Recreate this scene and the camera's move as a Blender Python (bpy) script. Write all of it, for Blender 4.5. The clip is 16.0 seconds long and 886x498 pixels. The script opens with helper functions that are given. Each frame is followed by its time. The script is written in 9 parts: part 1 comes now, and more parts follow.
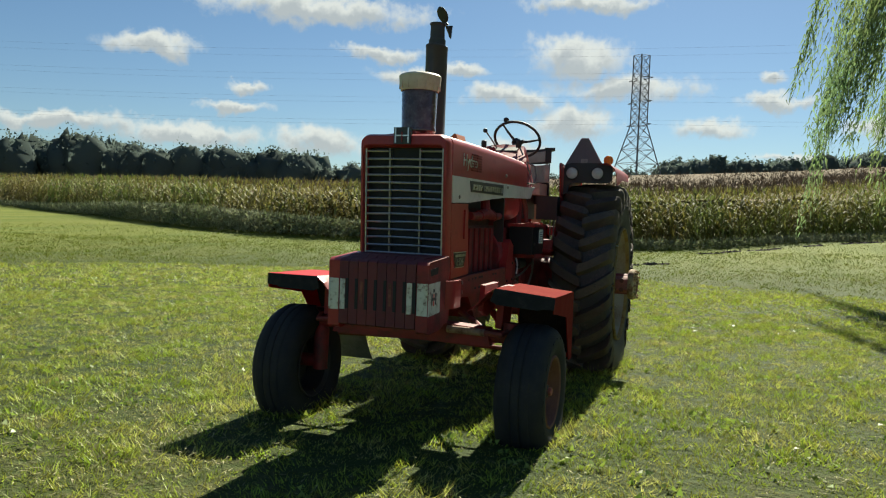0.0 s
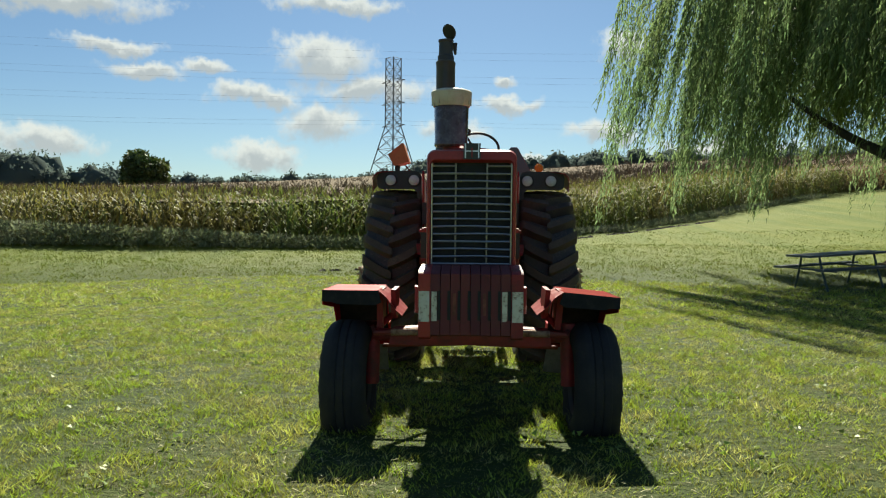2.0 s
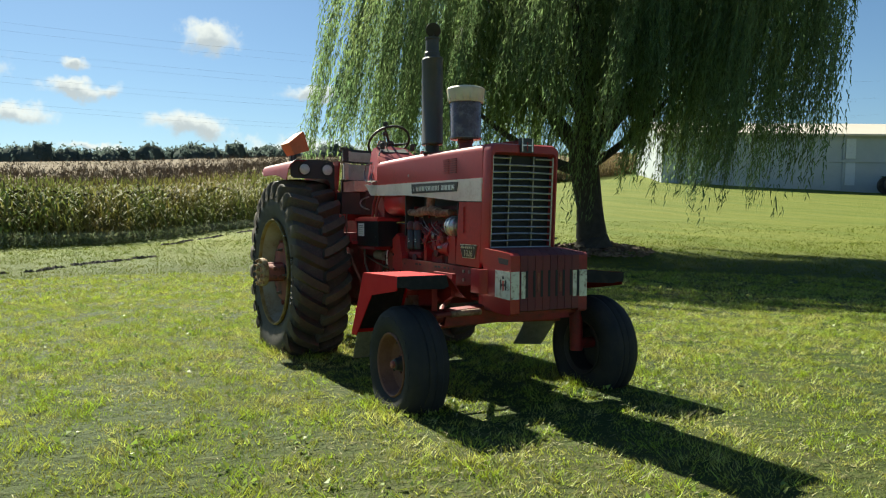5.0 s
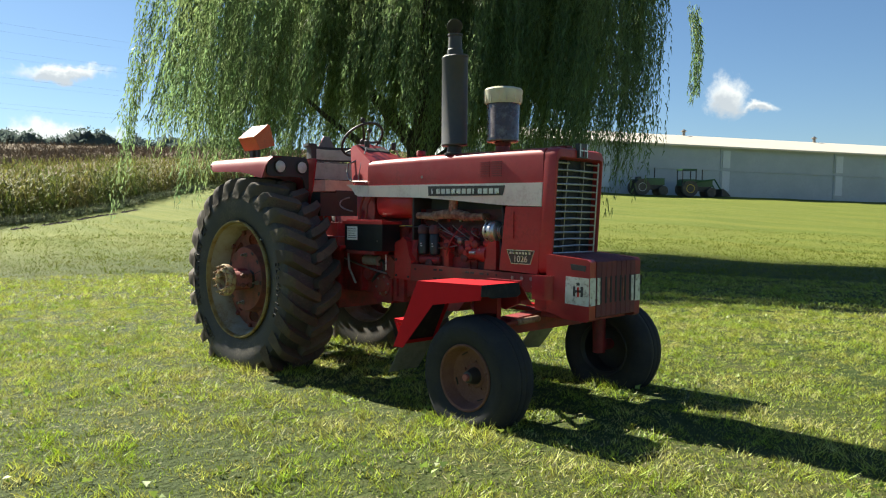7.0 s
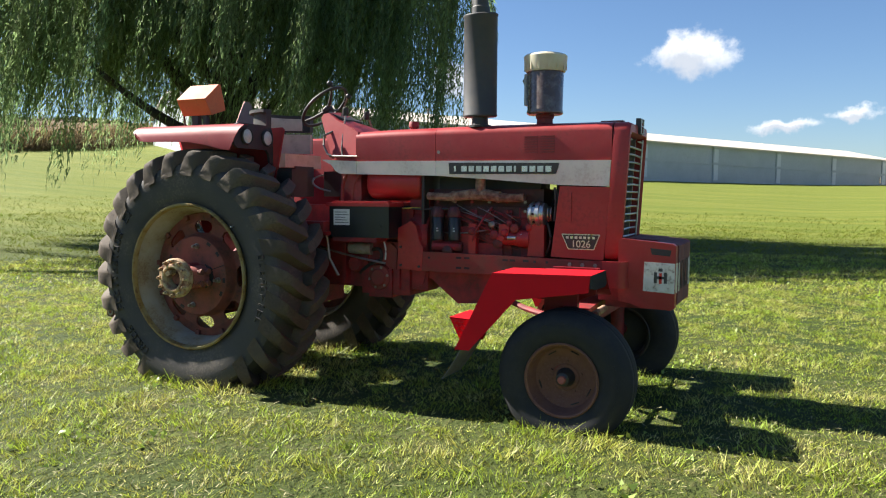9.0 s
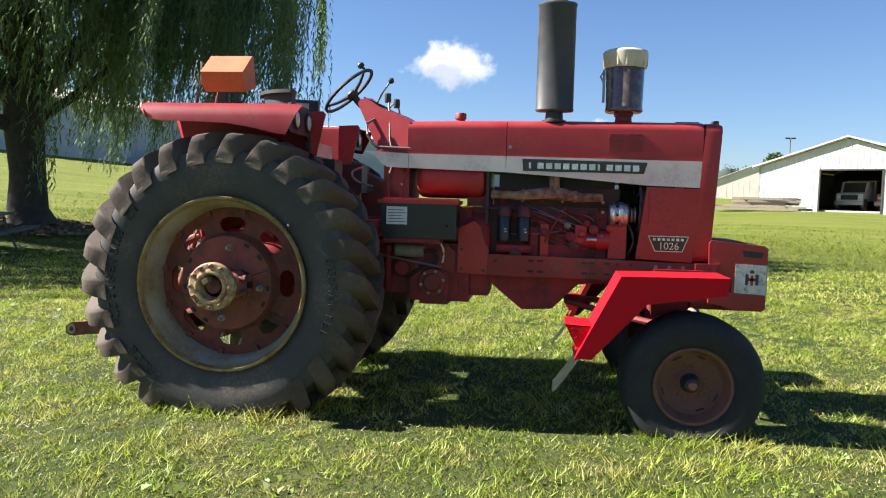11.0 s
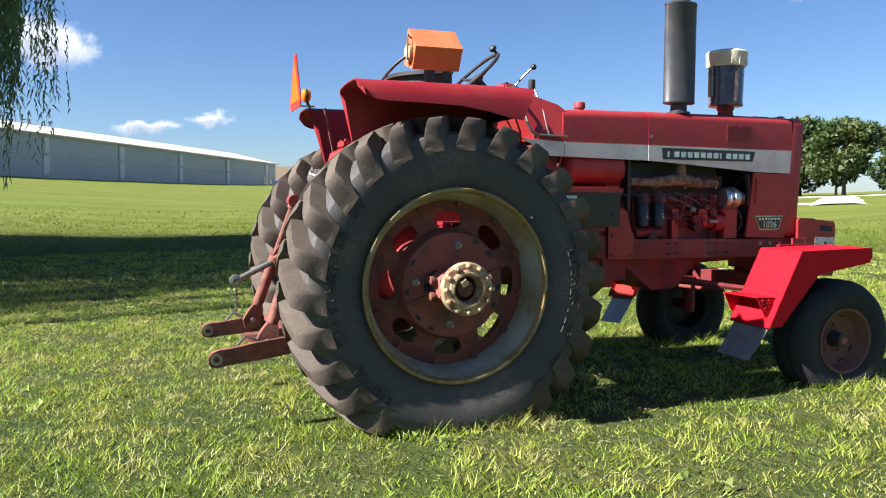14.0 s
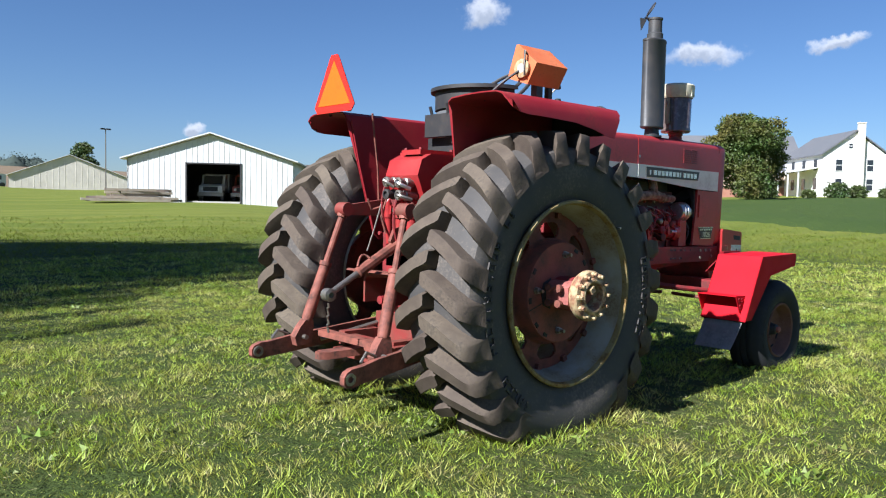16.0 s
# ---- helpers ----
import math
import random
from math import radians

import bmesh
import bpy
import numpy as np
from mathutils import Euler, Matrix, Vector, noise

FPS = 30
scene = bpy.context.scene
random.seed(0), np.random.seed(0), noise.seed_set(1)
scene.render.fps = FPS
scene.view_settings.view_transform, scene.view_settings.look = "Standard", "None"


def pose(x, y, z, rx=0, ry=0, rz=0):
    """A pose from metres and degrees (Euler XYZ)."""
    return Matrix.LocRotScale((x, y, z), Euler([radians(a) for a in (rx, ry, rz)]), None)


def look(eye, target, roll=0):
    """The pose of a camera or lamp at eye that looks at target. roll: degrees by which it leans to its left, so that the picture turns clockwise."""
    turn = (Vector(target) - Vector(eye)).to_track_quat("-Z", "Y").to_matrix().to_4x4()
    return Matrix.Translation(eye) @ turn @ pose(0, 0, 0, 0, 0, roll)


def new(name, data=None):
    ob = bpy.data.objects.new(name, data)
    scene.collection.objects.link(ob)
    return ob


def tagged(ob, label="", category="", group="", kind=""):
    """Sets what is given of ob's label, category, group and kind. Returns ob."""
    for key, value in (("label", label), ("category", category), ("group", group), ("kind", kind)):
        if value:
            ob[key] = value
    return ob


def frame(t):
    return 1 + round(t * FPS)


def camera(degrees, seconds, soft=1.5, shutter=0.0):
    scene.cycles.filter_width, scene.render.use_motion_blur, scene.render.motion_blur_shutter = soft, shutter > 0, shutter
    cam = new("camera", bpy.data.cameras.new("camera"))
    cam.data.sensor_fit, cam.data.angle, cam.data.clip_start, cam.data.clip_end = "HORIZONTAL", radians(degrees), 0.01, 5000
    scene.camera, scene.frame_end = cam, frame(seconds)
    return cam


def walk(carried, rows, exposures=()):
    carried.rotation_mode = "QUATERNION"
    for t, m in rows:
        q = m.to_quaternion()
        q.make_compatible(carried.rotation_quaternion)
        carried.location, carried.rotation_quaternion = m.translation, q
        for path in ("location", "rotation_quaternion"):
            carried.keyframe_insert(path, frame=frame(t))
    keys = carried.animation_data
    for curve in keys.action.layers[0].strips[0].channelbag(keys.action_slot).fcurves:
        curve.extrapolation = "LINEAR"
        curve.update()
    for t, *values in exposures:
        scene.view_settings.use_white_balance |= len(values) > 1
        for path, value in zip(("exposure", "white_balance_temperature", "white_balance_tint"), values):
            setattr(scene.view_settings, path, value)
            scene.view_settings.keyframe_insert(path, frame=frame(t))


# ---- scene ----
# ---- camera and walk ----
cam = camera(59.9, 16.0, soft=1.15)
PATH = [
    (0, (6.983, 1.781, 1.355), (5.105, 1.098, 1.27), 2.2),
    (0.5, (7.184, 1.346, 1.343), (5.259, 0.809, 1.26), 1.8),
    (1, (7.278, 0.892, 1.322), (5.317, 0.508, 1.243), 1.6),
    (1.3, (7.327, 0.582, 1.343), (5.35, 0.29, 1.268), 1.6),
    (1.5, (7.401, 0.458, 1.34), (5.416, 0.227, 1.268), 1.1),
    (2, (7.529, -0.021, 1.386), (5.531, -0.085, 1.315), 0.5),
    (2.5, (7.523, -0.528, 1.379), (5.527, -0.414, 1.306), -0.0),
    (3, (7.526, -0.999, 1.352), (5.551, -0.697, 1.272), -0.2),
    (3.5, (7.438, -1.506, 1.344), (5.499, -1.023, 1.26), -0.1),
    (4, (7.37, -2.032, 1.335), (5.485, -1.369, 1.255), 0.4),
    (4.2, (7.338, -2.204, 1.316), (5.475, -1.481, 1.238), 0.3),
    (6.3, (6.442, -3.979, 1.362), (4.887, -2.724, 1.274), 0.5),
    (6.5, (6.246, -4.076, 1.381), (4.73, -2.775, 1.292), 0.5),
    (7, (5.839, -4.361, 1.369), (4.435, -2.939, 1.283), 0.5),
    (7.5, (5.351, -4.523, 1.362), (4.074, -2.986, 1.283), 0.5),
    (8, (4.838, -4.591, 1.412), (3.69, -2.957, 1.317), 0.3),
    (8.2, (4.634, -4.684, 1.439), (3.549, -3.008, 1.318), -0.1),
    (10.3, (2.468, -5.04, 1.286), (1.996, -3.101, 1.164), 2.0),
    (10.5, (2.292, -5.05, 1.3), (1.88, -3.097, 1.173), 1.9),
    (11, (1.809, -5.087, 1.332), (1.545, -3.109, 1.202), 1.5),
    (11.5, (1.262, -5.042, 1.326), (1.165, -3.049, 1.198), 0.8),
    (12, (0.758, -5.006, 1.311), (0.812, -3.011, 1.181), 0.4),
    (12.5, (0.242, -4.966, 1.296), (0.432, -2.98, 1.165), 0.0),
    (13, (-0.282, -4.851, 1.324), (0.049, -2.885, 1.175), 0.0),
    (13.5, (-0.845, -4.76, 1.309), (-0.349, -2.828, 1.161), 0.1),
    (14, (-1.402, -4.579, 1.276), (-0.733, -2.7, 1.137), 0.2),
    (14.5, (-1.898, -4.383, 1.275), (-1.056, -2.573, 1.148), 0.4),
    (15, (-2.371, -4.151, 1.276), (-1.36, -2.429, 1.156), 0.6),
    (15.5, (-2.827, -3.785, 1.288), (-1.643, -2.177, 1.172), 1.0),
    (16, (-3.304, -3.506, 1.27), (-1.96, -2.029, 1.158), 1.2),
]
walk(cam, [(t, look(eye, target, roll)) for t, eye, target, roll in PATH],
     exposures=[(0.0, 1.12, 6750, 1), (2.0, 1.17, 6760, 0), (4.0, 1.29, 6720, -1), (7.0, 1.58, 6600, 5), (11.0, 1.87, 6200, 15), (13.5, 1.80, 6000, 14), (14.5, 1.56, 5780, 15), (16.0, 1.29, 5580, 14)])

# ---- daylight: sun behind the tractor, blue sky with fair-weather cumulus ----
SUN_EL = 39.5
SUN_AZ = 180.7            # degrees from +x; the sun stands over the corn field
sun_dir = Vector((math.cos(radians(SUN_AZ)) * math.cos(radians(SUN_EL)), math.sin(radians(SUN_AZ)) * math.cos(radians(SUN_EL)), math.sin(radians(SUN_EL))))
sun = new("sun", bpy.data.lights.new("sun", "SUN"))
sun.data.energy, sun.data.angle, sun.data.color = 5.0, radians(0.6), (1.0, 0.945, 0.83)
sun.matrix_world = look(sun_dir * 300, (0, 0, 0))

world = bpy.data.worlds.new("sky")
scene.world = world
world.use_nodes = True
wn, wl = world.node_tree.nodes, world.node_tree.links
wn.clear()


def wnode(kind, **attrs):
    n = wn.new(kind)
    if "operation" in attrs:
        n.operation = attrs["operation"]
    return n


sky = wn.new("ShaderNodeTexSky")
sky.sky_type, sky.sun_disc = "NISHITA", False
sky.sun_elevation, sky.sun_rotation = radians(SUN_EL), radians(90.0 - SUN_AZ)
sky.altitude, sky.air_density, sky.dust_density, sky.ozone_density = 200.0, 1.0, 0.3, 2.4
coord = wn.new("ShaderNodeTexCoord")
billow = wn.new("ShaderNodeTexNoise")
billow.inputs["Scale"].default_value, billow.inputs["Detail"].default_value, billow.inputs["Roughness"].default_value = 22.0, 8.0, 0.6
wl.new(coord.outputs["Generated"], billow.inputs["Vector"])
puff = wn.new("ShaderNodeTexNoise")
puff.inputs["Scale"].default_value, puff.inputs["Detail"].default_value, puff.inputs["Roughness"].default_value = 48.0, 6.0, 0.6
wl.new(coord.outputs["Generated"], puff.inputs["Vector"])
shift = wnode("ShaderNodeVectorMath", operation="SUBTRACT")
wl.new(billow.outputs["Color"], shift.inputs[0])
shift.inputs[1].default_value = (0.5, 0.5, 0.5)
scaled = wnode("ShaderNodeVectorMath", operation="SCALE")
wl.new(shift.outputs[0], scaled.inputs[0])
scaled.inputs["Scale"].default_value = 0.05
warped = wnode("ShaderNodeVectorMath", operation="ADD")
wl.new(coord.outputs["Generated"], warped.inputs[0])
wl.new(scaled.outputs[0], warped.inputs[1])
# clouds: azimuth, height, half width, half height, all in degrees
CLOUDS = [(-169.3, 11.7, 3.2, 1.2), (-172.9, 9.6, 4.6, 0.9), (-169.2, 7.1, 2.8, 1.2), (-165.5, 8.7, 1.9, 0.7), (177.1, 8.6, 2.1, 0.5), (-178.9, 6.7, 2.1, 0.6), (168.7, 12.4, 2.0, 1.0), (169.9, 6.6, 2.5, 0.8),
          (177.6, 10.2, 0.7, 0.4), (176.1, 4.9, 1.8, 0.3), (-164.8, 4.7, 2.9, 0.9), (-139.0, 11.0, 2.8, 0.7), (-150.1, 14.4, 7.0, 0.9), (-155.1, 11.5, 2.6, 0.5), (-145.3, 8.8, 1.4, 0.4), (-144.8, 7.2, 2.1, 0.4),
          (-163.8, 8.9, 2.6, 0.7), (-133.2, 5.4, 5.1, 0.6), (-150.8, 5.2, 3.2, 0.9), (-141.4, 5.1, 5.1, 0.8), (-170.3, 15.4, 3.8, 0.6), (-161.0, 10.5, 1.7, 0.4), (-156.9, 10.1, 2.3, 0.5), (160.9, 9.1, 2.5, 0.5),
          (161.9, 5.1, 4.4, 0.8), (114.7, 8.4, 1.0, 1.1), (112.6, 7.8, 1.1, 0.3), (97.2, 9.8, 2.7, 1.2), (91.2, 4.7, 1.8, 0.4), (87.2, 5.4, 1.4, 0.4), (29.5, 10.7, 2.4, 0.6), (45.0, 13.9, 1.4, 0.8),
          (20.9, 11.2, 1.5, 0.4), (65.6, 5.1, 0.7, 0.4)]


def cloud_field(lift):
    """How far a direction lies from the middle of the nearest cloud, in its own half sizes; lift looks that much higher, in half heights."""
    total = None
    for az, el, w, h in CLOUDS:
        a, e = radians(az), radians(el - lift * h)
        m = wn.new("ShaderNodeMapping")
        m.vector_type = "TEXTURE"
        m.inputs["Location"].default_value = (math.cos(a) * math.cos(e), math.sin(a) * math.cos(e), math.sin(e))
        m.inputs["Rotation"].default_value = (0, 0, a)
        m.inputs["Scale"].default_value = (0.5, 1.25 * radians(w), 1.35 * radians(h))
        wl.new(warped.outputs[0], m.inputs["Vector"])
        d = wnode("ShaderNodeVectorMath", operation="LENGTH")
        wl.new(m.outputs[0], d.inputs[0])
        if total is None:
            total = d.outputs["Value"]
        else:
            least = wnode("ShaderNodeMath", operation="SMOOTH_MIN")
            least.inputs[2].default_value = 0.12
            wl.new(total, least.inputs[0])
            wl.new(d.outputs["Value"], least.inputs[1])
            total = least.outputs[0]
    rough = wnode("ShaderNodeMath", operation="MULTIPLY_ADD")
    wl.new(puff.outputs["Fac"], rough.inputs[0])
    rough.inputs[1].default_value = 1.3
    wl.new(total, rough.inputs[2])
    out = wn.new("ShaderNodeMapRange")
    out.interpolation_type = "SMOOTHSTEP"
    for name, v in (("From Min", 1.76), ("From Max", 1.02), ("To Min", 0.0), ("To Max", 0.93)):
        out.inputs[name].default_value = v
    wl.new(rough.outputs[0], out.inputs["Value"])
    return out


cover = cloud_field(0.0)
above = cloud_field(0.9)
lit = wnode("ShaderNodeMath", operation="MULTIPLY_ADD")
wl.new(above.outputs[0], lit.inputs[0])
lit.inputs[1].default_value, lit.inputs[2].default_value = -0.75, 1.0
cloudcol = wn.new("ShaderNodeMix")
cloudcol.data_type = "RGBA"
cloudcol.inputs["A"].default_value, cloudcol.inputs["B"].default_value = (3.3, 3.7, 4.25, 1), (7.4, 7.5, 7.5, 1)
wl.new(lit.outputs[0], cloudcol.inputs["Factor"])
mixsky = wn.new("ShaderNodeMix")
mixsky.data_type = "RGBA"
wl.new(cover.outputs[0], mixsky.inputs["Factor"])
deep = wn.new("ShaderNodeHueSaturation")
deep.inputs["Saturation"].default_value = 1.02
deep.inputs["Value"].default_value = 0.74
wl.new(sky.outputs[0], deep.inputs["Color"])
tint = wn.new("ShaderNodeMix")
tint.data_type, tint.blend_type = "RGBA", "MULTIPLY"
tint.inputs["Factor"].default_value = 1.0
tint.inputs["B"].default_value = (0.80, 0.92, 1.06, 1)
wl.new(deep.outputs[0], tint.inputs["A"])
wl.new(tint.outputs["Result"], mixsky.inputs["A"])
wl.new(cloudcol.outputs["Result"], mixsky.inputs["B"])
back = wn.new("ShaderNodeBackground")
back.inputs["Strength"].default_value = 0.05
wl.new(mixsky.outputs["Result"], back.inputs["Color"])
wout = wn.new("ShaderNodeOutputWorld")
wl.new(back.outputs[0], wout.inputs["Surface"])

# ---- materials ----
def surface(name, base, second=None, third=None, rough=0.6, metal=0.0, scale=6.0, grain=60.0, bump=0.15, dist=0.004, amount=0.5, wear=0.25,
            spread=0.0, coat=0.0, gloss=0.5, translucent=0.0, island=False, contrast=0.12):
    """A painted, cast or grown surface: base colour, a second colour in broad blotches, a third in fine worn specks."""
    m = bpy.data.materials.new(name)
    m.use_nodes = True
    n, l = m.node_tree.nodes, m.node_tree.links
    bsdf = n["Principled BSDF"]
    tc = n.new("ShaderNodeTexCoord")
    geo = n.new("ShaderNodeNewGeometry")
    pos = geo.outputs["Position"]
    broad = n.new("ShaderNodeTexNoise")
    broad.inputs["Scale"].default_value, broad.inputs["Detail"].default_value, broad.inputs["Roughness"].default_value = scale, 5.0, 0.62
    l.new(pos, broad.inputs["Vector"])
    fine = n.new("ShaderNodeTexNoise")
    fine.inputs["Scale"].default_value, fine.inputs["Detail"].default_value, fine.inputs["Roughness"].default_value = grain, 4.0, 0.65
    l.new(pos, fine.inputs["Vector"])
    col = None
    second = second or tuple(c * 0.7 for c in base)
    third = third or tuple(c * 0.5 for c in base)
    r1 = n.new("ShaderNodeMapRange")
    r1.inputs["From Min"].default_value, r1.inputs["From Max"].default_value = 0.5 - contrast, 0.5 + contrast
    r1.inputs["To Max"].default_value = amount
    l.new(broad.outputs["Fac"], r1.inputs["Value"])
    mix1 = n.new("ShaderNodeMix")
    mix1.data_type = "RGBA"
    mix1.inputs["A"].default_value, mix1.inputs["B"].default_value = (*base, 1), (*second, 1)
    l.new(r1.outputs[0], mix1.inputs["Factor"])
    mul = n.new("ShaderNodeMath")
    mul.operation = "MULTIPLY"
    l.new(broad.outputs["Fac"], mul.inputs[0])
    l.new(fine.outputs["Fac"], mul.inputs[1])
    r2 = n.new("ShaderNodeMapRange")
    r2.inputs["From Min"].default_value, r2.inputs["From Max"].default_value = 0.27, 0.40
    r2.inputs["To Max"].default_value = wear
    l.new(mul.outputs[0], r2.inputs["Value"])
    mix2 = n.new("ShaderNodeMix")
    mix2.data_type = "RGBA"
    mix2.inputs["B"].default_value = (*third, 1)
    l.new(r2.outputs[0], mix2.inputs["Factor"])
    l.new(mix1.outputs["Result"], mix2.inputs["A"])
    out = mix2.outputs["Result"]
    if spread:
        if island:
            rnd = geo.outputs["Random Per Island"]
        else:
            rnd = n.new("ShaderNodeObjectInfo").outputs["Random"]
        hsv = n.new("ShaderNodeHueSaturation")
        v = n.new("ShaderNodeMapRange")
        v.inputs["To Min"].default_value, v.inputs["To Max"].default_value = 1.0 - spread, 1.0 + spread
        l.new(rnd, v.inputs["Value"])
        h = n.new("ShaderNodeMapRange")
        h.inputs["To Min"].default_value, h.inputs["To Max"].default_value = 0.5 - 0.04 * spread, 0.5 + 0.03 * spread
        l.new(rnd, h.inputs["Value"])
        l.new(v.outputs[0], hsv.inputs["Value"])
        l.new(h.outputs[0], hsv.inputs["Hue"])
        l.new(out, hsv.inputs["Color"])
        out = hsv.outputs["Color"]
    l.new(out, bsdf.inputs["Base Color"])
    rr = n.new("ShaderNodeMapRange")
    rr.inputs["To Min"].default_value, rr.inputs["To Max"].default_value = max(0.03, rough - 0.15), min(1.0, rough + 0.2)
    l.new(broad.outputs["Fac"], rr.inputs["Value"])
    l.new(rr.outputs[0], bsdf.inputs["Roughness"])
    bsdf.inputs["Metallic"].default_value = metal
    bsdf.inputs["Specular IOR Level"].default_value = gloss
    bsdf.inputs["Coat Weight"].default_value = coat
    bsdf.inputs["Coat Roughness"].default_value = 0.2
    if bump:
        b = n.new("ShaderNodeBump")
        b.inputs["Strength"].default_value, b.inputs["Distance"].default_value = bump, dist
        l.new(fine.outputs["Fac"], b.inputs["Height"])
        l.new(b.outputs[0], bsdf.inputs["Normal"])
    if translucent:
        tr = n.new("ShaderNodeBsdfTranslucent")
        l.new(out, tr.inputs["Color"])
        mx = n.new("ShaderNodeMixShader")
        mx.inputs[0].default_value = translucent
        l.new(bsdf.outputs[0], mx.inputs[1])
        l.new(tr.outputs[0], mx.inputs[2])
        l.new(mx.outputs[0], n["Material Output"].inputs["Surface"])
    return m


RED = surface("faded_red_paint", (0.31, 0.020, 0.021), (0.36, 0.041, 0.038), (0.12, 0.022, 0.020), rough=0.42, scale=3.5, grain=45, bump=0.06, amount=0.85, wear=0.4, coat=0.12, gloss=0.35)
RED_FENDER = surface("dull_red_fender_paint", (0.23, 0.012, 0.018), (0.27, 0.024, 0.026), (0.10, 0.02, 0.017), rough=0.5, scale=4, grain=50, bump=0.06, amount=0.7, wear=0.4, coat=0.06, gloss=0.25)
RED_MATT = surface("matt_sun_dulled_red", (0.20, 0.022, 0.020), (0.24, 0.040, 0.030), (0.10, 0.026, 0.020), rough=0.95, scale=5, grain=40, bump=0.08, amount=0.9, wear=0.5, gloss=0.02)
RED_NEW = surface("fresh_bright_red_paint", (0.46, 0.006, 0.014), (0.42, 0.007, 0.014), (0.34, 0.012, 0.014), rough=0.6, scale=5, grain=30, bump=0.04, amount=0.6, wear=0.2, coat=0.0, gloss=0.1)
RED_CAST = surface("greasy_red_cast_iron", (0.25, 0.017, 0.020), (0.12, 0.019, 0.018), (0.055, 0.026, 0.020), rough=0.6, scale=9, grain=70, bump=0.35, amount=0.8, wear=0.6)
# oily iron, made darker still to carry the shade of the engine bay
ENGINE_DARK = surface("oily_shade_dark_engine_iron", (0.085, 0.017, 0.018), (0.042, 0.020, 0.018), (0.13, 0.042, 0.033), rough=0.6, scale=14, grain=60, bump=0.4, amount=0.9, wear=0.5)
RED_RUST = surface("rusty_red_paint", (0.20, 0.026, 0.02), (0.15, 0.05, 0.032), (0.10, 0.035, 0.022), rough=0.7, scale=8, grain=60, bump=0.3, amount=0.9, wear=0.6)
WEIGHT_RUST = surface("rust_brown_weight", (0.115, 0.028, 0.031), (0.15, 0.028, 0.034), (0.06, 0.03, 0.026), rough=0.75, scale=9, grain=55, bump=0.35, amount=0.8, wear=0.5, spread=0.2)
LINK_RUST = surface("sun_bleached_rust_red", (0.24, 0.075, 0.05), (0.13, 0.042, 0.028), (0.06, 0.032, 0.022), rough=0.72, scale=14, grain=70, bump=0.4, amount=1.0, wear=0.85)
DISC_RUST = surface("rust_red_wheel_disc", (0.215, 0.056, 0.038), (0.135, 0.046, 0.032), (0.065, 0.036, 0.028), rough=0.75, scale=9, grain=60, bump=0.35, amount=1.0, wear=0.75)
FRIM_RUST = surface("brown_rusty_front_rim", (0.17, 0.075, 0.05), (0.12, 0.05, 0.035), (0.22, 0.12, 0.09), rough=0.75, scale=12, grain=80, bump=0.3, amount=0.8, wear=0.5)
RIM = surface("weathered_galvanised_rim", (0.31, 0.29, 0.24), (0.25, 0.20, 0.12), (0.15, 0.085, 0.05), rough=0.7, scale=5, grain=70, bump=0.2, amount=0.95, wear=0.6, gloss=0.2)
RIM_LIP = surface("ochre_rusted_rim_lip", (0.27, 0.215, 0.105), (0.25, 0.165, 0.055), (0.12, 0.058, 0.03), rough=0.9, scale=11, grain=60, bump=0.4, amount=1.0, wear=0.85, gloss=0.1)
HUB_PINK = surface("faded_pink_hub_casting", (0.36, 0.11, 0.09), (0.24, 0.075, 0.06), (0.10, 0.05, 0.04), rough=0.7, scale=16, grain=80, bump=0.3, amount=0.9, wear=0.6)
HUB = surface("chipped_cream_hub_paint", (0.46, 0.37, 0.20), (0.27, 0.12, 0.06), (0.12, 0.06, 0.04), rough=0.75, scale=22, grain=70, bump=0.35, amount=1.0, wear=0.9)
RUBBER = surface("sooty_black_tyre_rubber", (0.056, 0.053, 0.051), (0.082, 0.073, 0.064), (0.17, 0.14, 0.115), rough=0.66, scale=3.2, grain=60, bump=0.25, amount=0.8, wear=0.5, gloss=0.3)
RUBBER_DUST = surface("dusty_worn_tyre_lug", (0.078, 0.061, 0.047), (0.112, 0.088, 0.065), (0.042, 0.037, 0.033), rough=0.75, scale=8, grain=60, bump=0.35, amount=1.0, wear=0.6, gloss=0.2, spread=0.25)
RUBBER_FRONT = surface("front_tyre_rubber", (0.024, 0.025, 0.028), (0.036, 0.036, 0.036), (0.05, 0.045, 0.04), rough=0.75, scale=6, grain=60, bump=0.25, amount=0.8, wear=0.4, gloss=0.2)
MUD_FLAP = surface("scuffed_grey_rubber", (0.21, 0.21, 0.215), (0.13, 0.13, 0.135), (0.30, 0.285, 0.27), rough=0.35, scale=12, grain=50, bump=0.2, amount=1.0, wear=0.6, gloss=0.6)
# near-black that stands in for the deep shade inside the front fenders
FENDER_SHADE = surface("fender_shade_black", (0.018, 0.019, 0.023), (0.03, 0.03, 0.032), (0.06, 0.057, 0.055), rough=0.75, scale=14, grain=60, bump=0.2, amount=0.8, wear=0.3, gloss=0.15)
BLACK = surface("sooty_black_paint", (0.022, 0.022, 0.024), (0.034, 0.031, 0.029), (0.05, 0.035, 0.025), rough=0.55, scale=8, grain=70, bump=0.15, amount=0.8, wear=0.4)
MUFFLER = surface("matt_black_exhaust_paint", (0.035, 0.036, 0.038), (0.055, 0.052, 0.05), (0.07, 0.045, 0.03), rough=0.5, scale=7, grain=60, bump=0.1, amount=0.8, wear=0.35)
